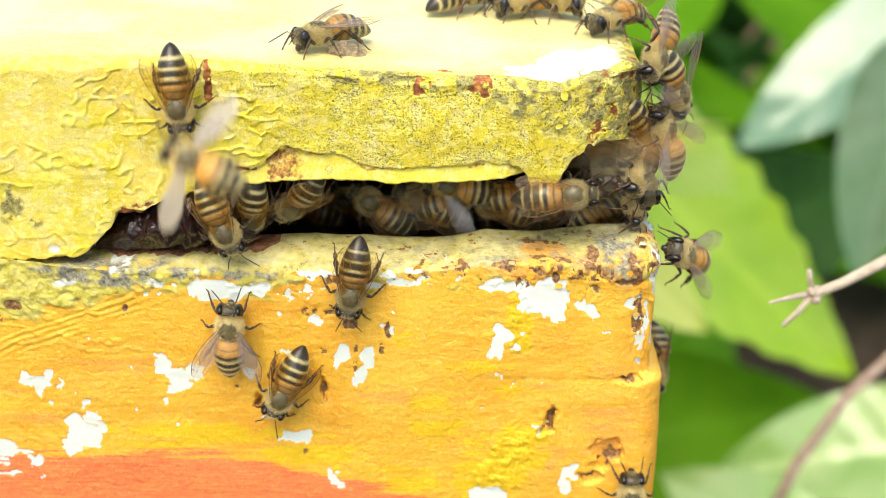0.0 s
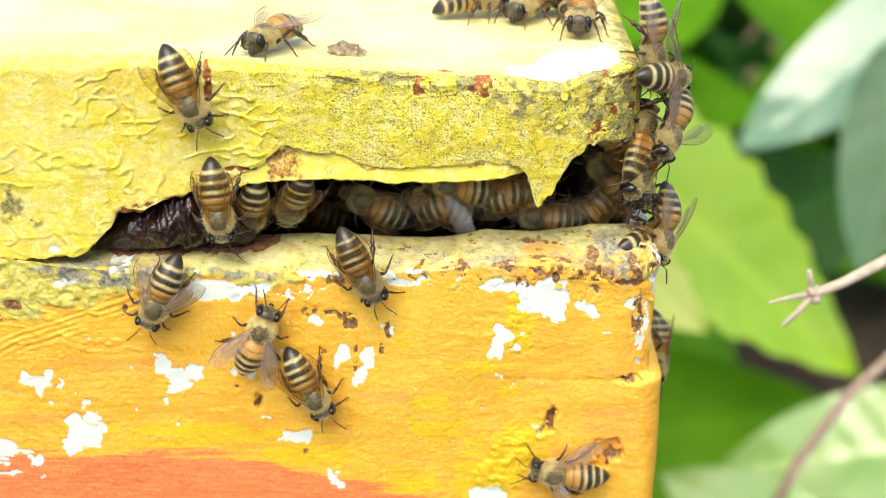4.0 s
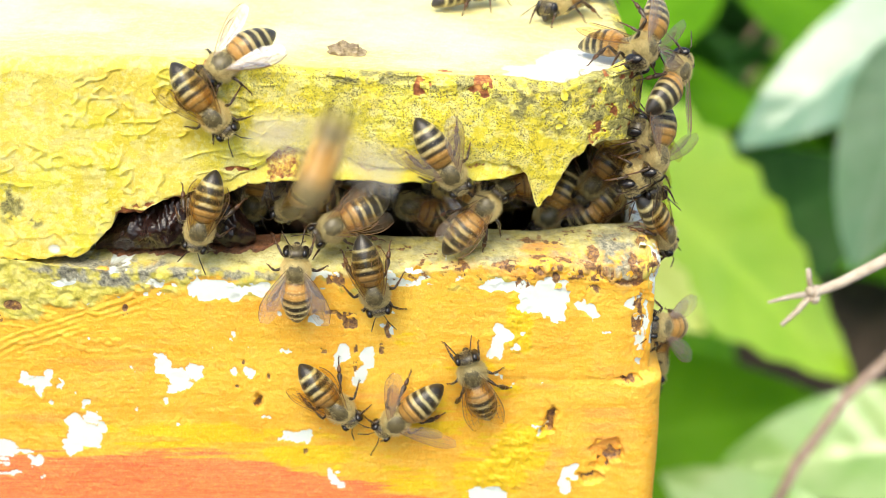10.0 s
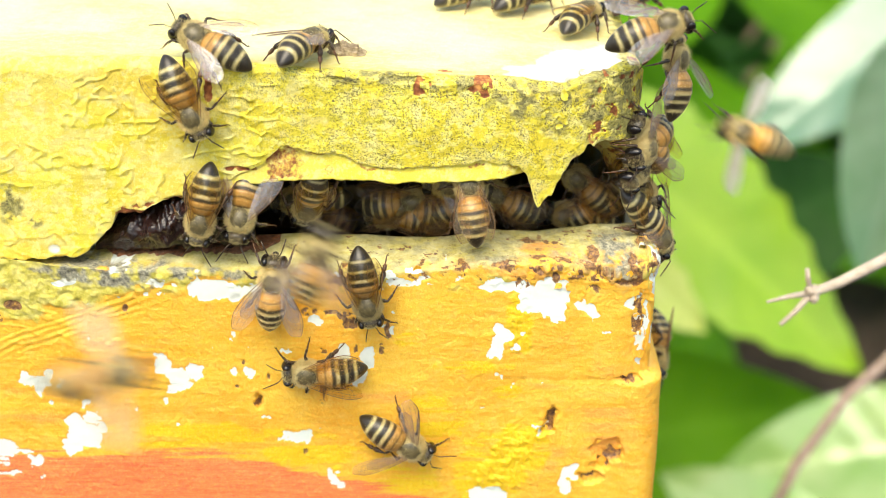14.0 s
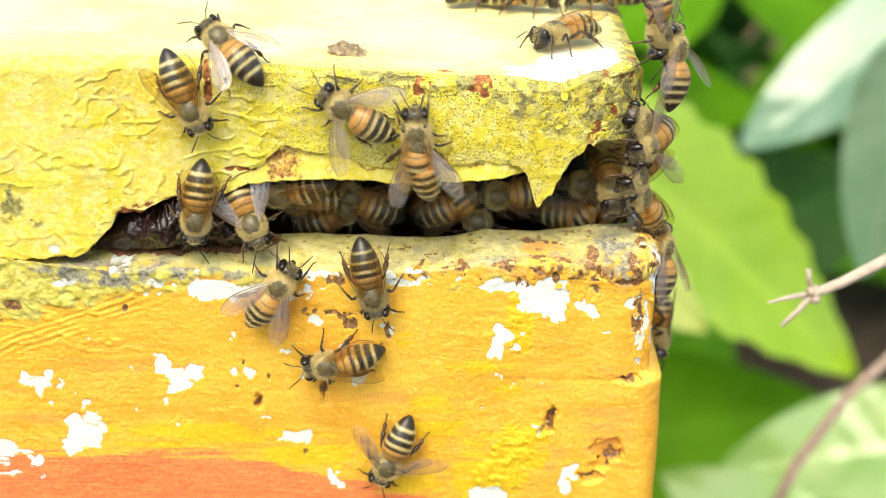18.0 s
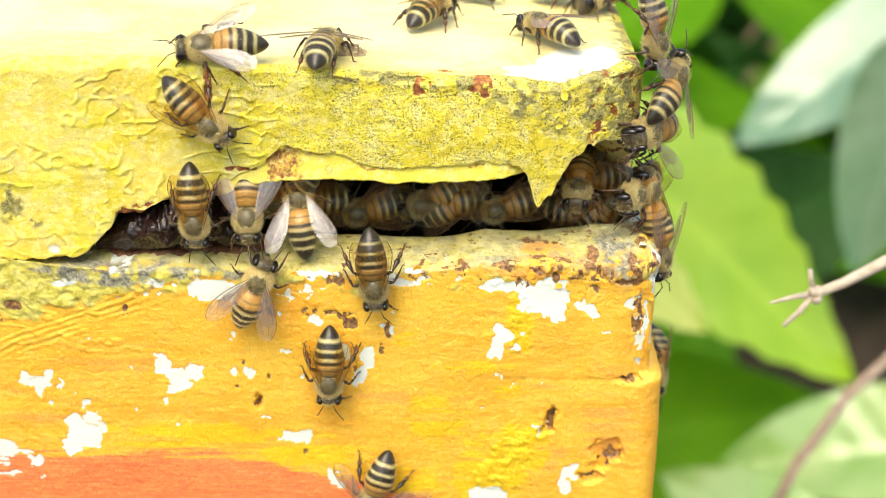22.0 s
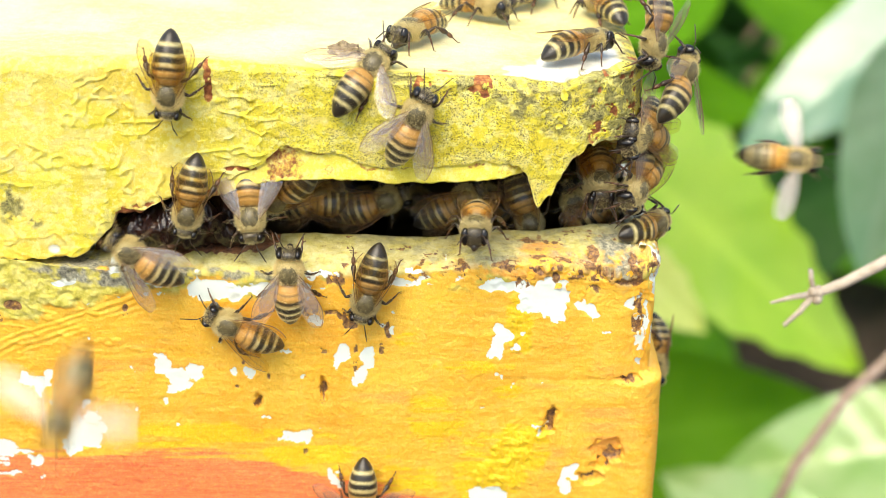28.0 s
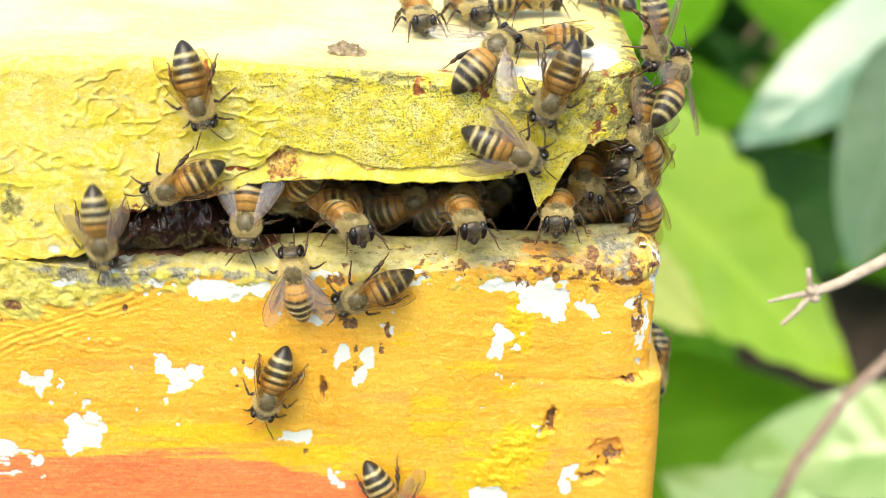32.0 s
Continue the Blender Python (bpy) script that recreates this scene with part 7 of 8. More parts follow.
    crawl(BEES["T"], [
        (0, nook(9.8, 29.1, -5.2, -76, 15, 0)), (1, nook(6.7, 29.0, -5.4, -86, 15, 0)), (2, nook(6.7, 29.1, -4.5, -73, 15, 0)),
        (3, nook(9.8, 29.0, -2.8, -90, 15, 0)), (6, nook(7.3, 29.0, -2.8, -90, 15, 0)), (7, nook(7.4, 29.1, -3.4, -77, 15, 0)),
        (8, nook(4.0, 29.1, -3.9, -78, 15, 0)), (9, nook(6.4, 29.0, -3.0, -86, 15, 0)), (10, nook(12.3, 29.0, -1.3, -99, 15, 0)),
        (10.5, nook(10.2, 28.9, -3.5, -156, 15, 0)), (11, nook(8.2, 28.8, -5.7, -212, 15, 0)), (11.5, nook(5.1, 28.9, -6.4, -140, 15, 0)),
        (12, nook(2.1, 29.1, -7.2, -68, 15, 0)), (13, nook(8.3, 29.0, -2.6, -97, 15, 0)), (14, nook(10.4, 29.1, -3.9, -63, 15, 0)),
        (15.5, nook(8.8, 29.1, -4.8, 2, 15, 0)), (17, nook(7.3, 29.1, -5.7, 67, 15, 0)), (17.33, nook(8.6, 29.1, -4.8, 13, 15, 0)),
        (17.67, nook(9.9, 29.0, -4.0, -41, 15, 0)), (18, nook(11.2, 29.0, -3.1, -95, 15, 0)), (18.33, nook(11.4, 29.0, -3.4, -41, 15, 0)),
        (18.67, nook(11.6, 29.1, -3.7, 12, 15, 0)), (19, nook(11.7, 29.1, -4.0, 66, 15, 0)), (19.33, nook(10.8, 29.1, -4.4, 12, 15, 0)),
        (19.67, nook(10.0, 29.0, -4.7, -43, 15, 0)), (20, nook(9.1, 29.0, -5.1, -97, 15, 0)), (21, nook(9.8, 28.9, -5.0, -104, 15, 0)),
        (22, nook(10.6, 28.9, -5.2, -107, 15, 0)), (23, nook(11.1, 28.9, -5.5, -109, 15, 0)), (24, nook(11.1, 28.9, -5.8, -112, 15, 0)),
        (24.33, nook(11.2, 28.9, -5.0, -164, 15, 0)), (24.67, nook(11.3, 29.0, -4.2, -217, 15, 0)), (25, nook(11.4, 29.0, -3.4, -269, 15, 0)),
        (28, nook(14.3, 28.8, -6.2, -200, 15, 0)), (28.5, nook(10.0, 28.9, -5.9, -143, 15, 0)), (29, nook(5.7, 29.0, -5.6, -86, 15, 0)),
        (30, nook(4.5, 29.0, -4.2, -95, 15, 0)), (30.5, perch(3.1, 14.1, -0.8, -137, 52, 0)), (31, perch(1.8, -0.8, 2.5, -180, 90, 0)),
        (32, perch(3.5, 0.0, 2.5, -193, 90, 0)),
    ])
    crawl(BEES["U"], [
        (0, perch(25.4, 13.1, 7.1, 173, 68, 0)), (0.33, perch(26.0, 16.1, 5.6, 120, 49, 0)), (0.67, perch(26.7, 19.2, 4.1, 67, 31, 0)),
        (1, perch(27.3, 22.2, 2.7, 14, 12, 0)), (2, perch(31.7, 22.2, 1.5, -23, 12, 0)), (3, perch(27.1, 22.1, 3.9, -56, 12, 0)),
        (6, perch(27.9, 22.2, 3.7, -2, 12, 0)), (6.33, perch(27.4, 19.2, 4.8, -60, 31, 0)), (6.67, perch(26.9, 16.1, 5.9, -118, 49, 0)),
        (7, perch(26.4, 13.1, 7.0, -175, 68, 0)), (7.33, perch(26.3, 16.1, 6.0, -118, 49, 0)), (7.67, perch(26.2, 19.2, 5.1, -62, 31, 0)),
        (8, perch(26.2, 22.2, 4.2, -5, 12, 0)), (8.33, perch(25.7, 19.2, 4.5, 53, 31, 0)), (8.67, perch(25.2, 16.1, 4.8, 112, 49, 0)),
        (9, perch(24.7, 13.1, 5.1, 171, 68, 0)), (10, perch(25.6, 21.8, 3.8, 217, 12, 0)), (11, perch(24.1, 13.1, 4.7, 180, 68, 0)),
        (11.5, perch(24.2, 17.6, 3.5, 239, 40, 0)), (12, perch(24.3, 22.1, 2.3, 299, 12, 0)), (12.5, perch(24.1, 17.6, 4.5, 237, 40, 0)),
        (13, perch(23.8, 13.1, 6.7, 175, 68, 0)), (13.5, perch(23.7, 17.6, 4.3, 244, 40, 0)), (14, perch(23.5, 22.1, 2.0, 313, 12, 0)),
        (17, perch(24.2, 22.0, 2.0, 284, 12, 0)), (18, perch(24.9, 22.0, 2.1, 273, 12, 0)), (18.5, perch(24.0, 22.1, 1.7, 312, 12, 0)),
        (19, perch(23.2, 22.2, 1.3, 351, 12, 0)), (19.5, perch(23.8, 22.1, 1.7, 308, 12, 0)), (20, perch(24.4, 22.0, 2.2, 265, 12, 0)),
        (21, perch(24.9, 22.0, 2.0, 268, 12, 0)), (22, perch(24.3, 22.0, 3.5, 267, 12, 0)), (22.5, perch(23.9, 17.5, 5.1, 221, 40, 0)),
        (23, perch(23.4, 13.1, 6.7, 175, 68, 0)), (24, perch(23.4, 13.1, 5.7, 183, 68, 0)), (25, perch(24.9, 13.1, 3.8, 175, 68, 0)),
        (28, perch(24.4, 13.1, 4.0, 176, 68, 0)), (28.5, perch(25.4, 17.6, 4.5, 230, 40, 0)), (29, perch(26.4, 22.0, 5.1, 284, 12, 0)),
        (29.5, perch(25.1, 17.6, 4.4, 233, 40, 0)), (30, perch(23.8, 13.1, 3.7, 183, 68, 0)), (30.5, perch(25.3, 17.6, 4.0, 240, 40, 0)),
        (31, perch(26.8, 22.1, 4.3, 297, 12, 0)), (31.5, perch(25.1, 17.6, 4.1, 240, 40, 0)), (32, perch(23.5, 13.1, 4.0, 183, 68, 0)),
    ])
    crawl(BEES["V"], [
        (0, perch(19.9, 22.1, -0.9, 68, 12, 0)), (0.33, perch(21.8, 22.0, -1.5, 122, 12, 0)), (0.67, perch(23.8, 21.9, -2.2, 176, 12, 0)),
        (1, perch(25.8, 21.9, -2.9, 231, 12, 0)), (1.5, perch(24.4, 21.8, -2.2, 189, 12, 0)), (2, perch(23.0, 21.8, -1.6, 148, 12, 0)),
        (3, perch(23.3, 22.0, -3.9, 97, 12, 0)), (6, perch(22.8, 22.1, -2.9, 68, 12, 0)), (7, perch(26.6, 22.0, -3.6, 78, 12, 0)),
        (7.5, perch(24.5, 22.1, -3.8, 4, 12, 0)), (8, perch(22.4, 22.1, -4.0, -71, 12, 0)), (9, perch(21.9, 22.1, -2.3, -58, 12, 0)),
        (9.5, perch(20.2, 22.0, -1.9, -104, 12, 0)), (10, perch(18.4, 21.8, -1.6, -150, 12, 0)), (11, perch(15.8, 21.8, -3.7, -157, 12, 0)),
        (12, perch(20.6, 22.0, -3.0, -101, 12, 0)), (12.5, perch(21.2, 21.9, -5.7, -148, 12, 0)), (13, perch(21.8, 21.8, -8.4, -196, 12, 0)),
        (13.5, perch(22.1, 21.9, -6.0, -138, 12, 0)), (14, perch(22.3, 22.0, -3.6, -80, 12, 0)), (15, perch(22.6, 22.0, -3.4, -21, 12, 0)),
        (16, perch(23.0, 22.0, -3.2, 38, 12, 0)), (17, perch(23.3, 22.0, -2.9, 97, 12, 0)), (18, perch(22.9, 22.0, -3.3, 90, 12, 0)),
        (18.67, perch(21.9, 22.0, -3.4, 149, 12, 0)), (19.33, perch(20.9, 22.0, -3.5, 207, 12, 0)), (20, perch(19.9, 22.0, -3.6, 266, 12, 0)),
        (20.67, perch(21.1, 22.0, -3.4, 210, 12, 0)), (21.33, perch(22.2, 22.0, -3.1, 153, 12, 0)), (22, perch(23.3, 22.0, -2.9, 97, 12, 0)),
        (23, perch(23.3, 22.1, -3.1, 76, 12, 0)), (25, perch(22.8, 22.0, -3.0, 86, 12, 0)), (26.5, perch(22.7, 22.1, -2.9, 33, 12, 0)),
        (28, perch(22.5, 22.2, -2.9, -20, 12, 0)), (28.5, perch(23.6, 22.1, -2.8, 31, 12, 0)), (29, perch(24.7, 22.0, -2.6, 82, 12, 0)),
        (29.33, perch(22.3, 22.0, -2.6, 23, 12, 0)), (29.67, perch(19.9, 22.0, -2.6, -36, 12, 0)), (30, perch(17.5, 22.0, -2.6, -95, 12, 0)),
        (30.5, perch(17.1, 12.2, -0.1, -133, 51, 0)), (31, perch(16.7, 2.3, 2.5, -172, 90, 0)), (32, perch(17.7, 2.3, 2.5, -173, 90, 0)),
    ])
    crawl(BEES["W"], [
        (0, perch(30.2, 9.7, 28.9, -130, 10, 55)), (1, perch(29.4, 9.7, 27.7, -135, 10, 55)), (2, perch(29.2, 9.9, 30.5, -157, 10, 55)),
        (3, perch(29.6, 9.8, 28.5, -148, 10, 55)), (4.5, perch(28.9, 10.4, 31.1, -193, 10, 55)), (6, perch(28.3, 11.0, 33.6, -239, 10, 55)),
        (6.33, perch(29.4, 10.5, 33.3, -188, 10, 55)), (6.67, perch(30.6, 10.0, 33.0, -136, 10, 55)), (7, perch(31.8, 9.5, 32.7, -85, 10, 55)),
        (7.33, perch(29.8, 10.1, 33.3, -144, 10, 55)), (7.67, perch(27.7, 10.6, 33.9, -204, 10, 55)), (8, perch(25.7, 11.2, 34.4, -263, 10, 55)),
        (8.5, perch(28.1, 10.4, 31.7, -189, 10, 55)), (9, perch(30.5, 9.6, 28.9, -114, 10, 55)), (10, perch(28.4, 9.7, 30.7, -131, 10, 55)),
        (10.5, perch(28.4, 10.3, 30.4, -179, 10, 55)), (11, perch(28.4, 10.9, 30.0, -228, 10, 55)), (11.5, perch(28.7, 10.3, 30.2, -184, 10, 55)),
        (12, perch(29.0, 9.8, 30.3, -140, 10, 55)), (12.33, perch(29.6, 8.4, 30.7, -89, 22, 37)), (12.67, perch(30.3, 7.0, 31.1, -37, 33, 18)),
        (13, perch(30.9, 5.7, 31.5, 14, 45, 0)), (14, perch(31.1, 5.2, 31.9, 71, 45, 0)), (15.5, perch(29.9, 7.7, 31.9, 127, 28, 28)),
        (17, perch(28.7, 10.2, 31.8, 182, 10, 55)), (18, perch(29.9, 10.2, 33.1, 181, 10, 55)), (20, perch(30.0, 10.4, 31.4, 168, 10, 55)),
        (22, perch(29.4, 10.3, 31.4, 179, 10, 55)), (25, perch(30.0, 10.2, 31.8, 182, 10, 55)), (28, perch(29.5, 9.9, 31.5, 210, 10, 55)),
        (32, perch(29.4, 10.1, 31.2, 188, 10, 55)),
    ])
    crawl(BEES["X"], [
        (0, perch(33.0, 10.6, 22.9, 158, 10, 55)), (0.5, perch(33.2, 10.8, 18.9, 108, 10, 55)), (1, perch(33.5, 11.1, 14.9, 58, 10, 55)),
        (2, perch(33.1, 10.6, 17.9, 14, 10, 55)), (2.5, perch(32.4, 10.7, 20.4, 78, 10, 55)), (3, perch(31.8, 10.8, 23.0, 142, 10, 55)),
        (4.5, perch(32.3, 10.7, 24.2, 76, 10, 55)), (6, perch(32.7, 10.6, 25.4, 10, 10, 55)), (7, perch(35.5, 11.1, 22.8, 51, 10, 55)),
        (8, perch(33.1, 10.5, 25.4, 3, 10, 55)), (9, perch(33.4, 10.9, 25.3, 32, 10, 55)), (10, perch(32.9, 11.1, 23.7, 64, 10, 55)),
        (11, perch(33.1, 11.2, 22.5, 86, 10, 55)), (12, perch(35.0, 11.1, 23.5, 51, 10, 55)), (13, perch(33.2, 11.1, 22.0, 61, 10, 55)),
        (14, perch(33.2, 10.6, 25.2, 9, 10, 55)), (17, perch(33.3, 10.9, 24.1, 36, 10, 55)), (18, perch(32.8, 10.6, 26.8, 8, 10, 55)),
        (19, perch(33.1, 10.5, 25.6, 4, 10, 55)), (20, perch(33.0, 10.4, 25.6, -3, 10, 55)), (21, perch(32.7, 10.5, 25.2, 1, 10, 55)),
        (22, perch(32.7, 11.1, 23.0, 54, 10, 55)), (23, perch(32.6, 11.2, 22.8, 81, 10, 55)), (25, perch(32.7, 10.6, 23.6, 14, 10, 55)),
        (28, perch(34.1, 11.1, 23.5, 51, 10, 55)), (29, perch(33.6, 11.2, 23.2, 69, 10, 55)), (29.5, perch(32.8, 10.7, 23.8, 30, 10, 55)),
        (30, perch(32.0, 10.3, 24.3, -9, 10, 55)), (32, perch(33.0, 11.0, 23.1, 47, 10, 55)),
    ])
    crawl(BEES["Y"], [
        (0, perch(32.4, 10.2, 14.4, -15, 10, 55)), (0.5, perch(30.8, 9.9, 15.3, -69, 10, 55)), (1, perch(29.2, 9.6, 16.1, -123, 10, 55)),
        (2, perch(27.2, 9.5, 11.5, -95, 10, 55)), (3, perch(32.6, 9.6, 16.6, -111, 10, 55)), (6, perch(33.4, 10.0, 16.2, -160, 10, 55)),
        (7, perch(32.3, 9.8, 15.0, -142, 10, 55)), (8, perch(29.7, 9.6, 14.1, -119, 10, 55)), (9, perch(30.7, 9.5, 14.5, -108, 10, 55)),
        (10, perch(31.1, 9.8, 13.5, -146, 10, 55)), (11, perch(30.5, 9.6, 13.3, -126, 10, 55)), (12, perch(30.9, 9.6, 13.8, -127, 10, 55)),
        (13, perch(30.1, 9.6, 14.2, -111, 10, 55)), (14, perch(29.7, 9.5, 13.9, -104, 10, 55)), (17, perch(29.8, 9.5, 14.9, -98, 10, 55)),
        (18, perch(29.9, 9.5, 14.2, -99, 10, 55)), (19, perch(29.5, 9.5, 16.0, -89, 10, 55)), (20, perch(29.6, 9.5, 15.3, -91, 10, 55)),
        (21, perch(30.0, 9.5, 15.8, -91, 10, 55)), (22, perch(30.2, 9.5, 16.0, -88, 10, 55)), (23, perch(26.8, 9.8, 16.1, -53, 10, 55)),
        (24, perch(27.2, 9.5, 17.7, -100, 10, 55)), (25, perch(27.7, 10.0, 16.5, -159, 10, 55)), (28, perch(28.3, 9.6, 16.1, -112, 10, 55)),
        (29, perch(28.2, 9.6, 17.5, -123, 10, 55)), (30, perch(28.5, 9.5, 15.9, -107, 10, 55)), (31, perch(27.4, 9.9, 16.5, -149, 10, 55)),
        (32, perch(27.8, 9.8, 17.1, -142, 10, 55)),
    ])
    crawl(BEES["Z"], [
        (0, perch(27.7, 10.3, 5.6, 175, 10, 55)), (0.33, perch(29.4, 10.2, 2.3, 228, 10, 55)), (0.67, perch(31.0, 10.2, -0.9, 281, 10, 55)),
        (1, perch(32.6, 10.1, -4.1, 333, 10, 55)), (1.33, perch(31.9, 10.2, -2.9, 276, 10, 55)), (1.67, perch(31.2, 10.4, -1.7, 219, 10, 55)),
        (2, perch(30.5, 10.5, -0.5, 162, 10, 55)), (3, perch(30.1, 10.7, -4.9, 150, 10, 55)), (4, perch(30.6, 10.5, -2.5, 94, 10, 55)),
        (5, perch(31.1, 10.3, -0.0, 37, 10, 55)), (6, perch(31.6, 10.2, 2.4, -19, 10, 55)), (6.33, perch(31.3, 10.3, 0.8, 38, 10, 55)),
        (6.67, perch(31.1, 10.5, -0.8, 96, 10, 55)), (7, perch(30.9, 10.6, -2.4, 153, 10, 55)), (7.5, perch(31.2, 10.1, -1.0, 218, 10, 55)),
        (8, perch(31.6, 9.6, 0.4, 282, 10, 55)), (9, perch(32.5, 9.6, 0.4, 284, 10, 55)), (9.5, perch(32.4, 10.1, -0.2, 216, 10, 55)),
        (10, perch(32.4, 10.7, -0.9, 149, 10, 55)), (11, perch(31.2, 10.7, 0.6, 150, 10, 55)), (12, perch(30.4, 10.6, 1.3, 152, 10, 55)),
        (13, perch(30.1, 10.6, 2.5, 153, 10, 55)), (14, perch(30.1, 10.7, 0.4, 145, 10, 55)), (15, perch(30.2, 10.5, 1.2, 86, 10, 55)),
        (16, perch(30.3, 10.3, 2.0, 28, 10, 55)), (17, perch(30.5, 10.0, 2.8, -30, 10, 55)), (18, perch(29.3, 10.0, 3.6, -34, 10, 55)),
        (19, perch(28.3, 10.1, 3.6, -25, 10, 55)), (20, perch(27.9, 10.0, 4.4, -36, 10, 55)), (21, perch(30.6, 10.4, 3.6, -5, 10, 55)),
        (22, perch(30.5, 10.4, 3.9, -5, 10, 55)), (23, perch(30.5, 10.3, 2.4, -12, 10, 55)), (24, perch(30.8, 9.9, 1.2, -43, 10, 55)),
        (25, perch(32.0, 10.2, 2.4, -16, 10, 55)), (26.5, perch(31.4, 10.7, 0.7, 40, 10, 55)), (28, perch(30.8, 11.2, -0.9, 97, 10, 55)),
        (29, perch(30.8, 11.1, 0.0, 101, 10, 55)), (30, perch(30.4, 11.2, 2.5, 86, 10, 55)), (30.5, perch(30.4, 10.8, 2.9, 39, 10, 55)),
        (31, perch(30.5, 10.3, 3.4, -8, 10, 55)), (32, perch(29.4, 10.2, 4.3, -16, 10, 55)),
    ])
    crawl(BEES["a"], [
        (0, perch(37.1, 9.7, -5.5, -57, 10, 55)), (1, perch(28.9, 9.6, 6.0, -110, 10, 55)), (2, perch(31.6, 9.9, -0.2, -37, 10, 55)),
        (2.5, perch(32.5, 9.8, -0.4, -78, 10, 55)), (3, perch(33.4, 9.6, -0.5, -119, 10, 55)), (4.5, perch(32.6, 10.1, -1.2, -159, 10, 55)),
        (6, perch(31.9, 10.5, -2.0, -200, 10, 55)), (6.33, perch(33.6, 10.3, -1.2, -147, 10, 55)), (6.67, perch(35.3, 10.1, -0.4, -95, 10, 55)),
        (7, perch(36.9, 9.9, 0.4, -43, 10, 55)), (8, perch(29.4, 9.8, 4.6, -47, 10, 55)), (10, perch(34.2, 9.6, -18.3, -68, 10, 55)),
        (10.5, perch(33.0, 10.2, -10.8, -139, 10, 55)), (11, perch(31.9, 10.7, -3.4, -209, 10, 55)), (14, perch(31.8, 10.8, -1.8, -216, 10, 55)),
        (15.5, perch(32.7, 10.8, -4.5, -276, 10, 55)), (17, perch(33.5, 10.8, -7.2, -335, 10, 55)), (18, perch(33.1, 10.6, -6.3, -352, 10, 55)),
        (18.33, perch(32.8, 10.4, -5.7, -407, 10, 55)), (18.67, perch(32.6, 10.2, -5.1, -463, 10, 55)), (19, perch(32.3, 10.0, -4.4, -518, 10, 55)),
        (19.33, perch(32.6, 10.2, -6.7, -577, 10, 55)), (19.67, perch(32.8, 10.5, -9.0, -637, 10, 55)), (20, perch(33.1, 10.8, -11.2, -696, 10, 55)),
        (20.33, perch(33.0, 10.6, -10.3, -642, 10, 55)), (20.67, perch(32.9, 10.4, -9.4, -588, 10, 55)), (21, perch(32.8, 10.2, -8.5, -534, 10, 55)),
        (22, perch(32.5, 10.2, -4.0, -533, 10, 55)), (22.5, perch(32.1, 9.9, -7.6, -485, 10, 55)), (23, perch(31.7, 9.6, -11.2, -437, 10, 55)),
        (23.5, perch(32.5, 10.1, -9.1, -392, 10, 55)), (24, perch(33.4, 10.6, -7.1, -346, 10, 55)), (25, perch(33.3, 10.8, -7.4, -335, 10, 55)),
        (26, perch(31.6, 10.5, -2.3, -392, 10, 55)), (27, perch(29.9, 10.1, 2.8, -450, 10, 55)), (28, perch(28.1, 9.8, 7.9, -507, 10, 55)),
        (30, perch(28.1, 9.8, 8.6, -462, 10, 55)), (32, perch(28.0, 9.7, 9.2, -417, 10, 55)),
    ])
    crawl(BEES["b"], [
        (0, tucked(-25.6, -142)), (1, tucked(-21.3, -145)), (3, tucked(-23.5, -148)),
        (6, tucked(-23.5, -147)), (7, tucked(-21.6, -148)), (9, tucked(-22.4, -148)),
        (12, tucked(-25.6, -146)), (13, tucked(-22.1, -145)), (14, tucked(-22.8, -135)),
        (17, tucked(-19.7, -142)), (18, tucked(-18.4, -146)), (19, tucked(-22.0, -154)),
        (21, tucked(-23.8, -129)), (23, tucked(-27.8, -146)), (24, tucked(-23.9, -137)),
        (25, tucked(-25.1, -142)), (28, tucked(-24.0, -142)), (30, tucked(-24.6, -145)),
        (32, tucked(-26.1, -142)),
    ])
    crawl(BEES["c"], [
        (0, perch(3.5, 38.5, 26.6, 54, 90, 0)), (3, perch(5.3, 33.9, 26.5, 73, 90, 0)), (6, perch(5.6, 41.5, 26.5, 56, 90, 0)),
        (9, perch(4.6, 41.4, 26.6, 56, 90, 0)), (14, perch(4.9, 42.4, 26.5, 54, 90, 0)), (17, perch(6.9, 43.7, 26.5, 55, 90, 0)),
        (20, perch(6.9, 44.6, 26.5, 56, 90, 0)), (21, perch(6.9, 44.2, 26.5, 59, 90, 0)), (22, perch(4.3, 46.0, 26.6, 123, 90, 0)),
        (23, perch(9.2, 49.6, 26.3, 140, 90, 0)), (25, perch(9.6, 51.9, 26.3, 116, 90, 0)), (28, perch(6.1, 34.2, 26.5, 121, 90, 0)),
        (28.6, perch(4.3, 36.6, 26.6, 119, 90, 0)), (29, perch(9.0, 31.8, 26.4, 134, 90, 0)), (30, perch(5.3, 36.5, 26.5, 151, 90, 0)),
        (30.33, perch(6.0, 34.1, 26.5, 99, 90, 0)), (30.67, perch(6.7, 31.6, 26.4, 48, 90, 0)), (31, perch(7.4, 29.1, 26.4, -4, 90, 0)),
        (31.33, perch(6.3, 30.1, 26.4, 49, 90, 0)), (31.67, perch(5.3, 31.0, 26.5, 101, 90, 0)), (32, perch(4.2, 31.9, 26.6, 154, 90, 0)),
    ])
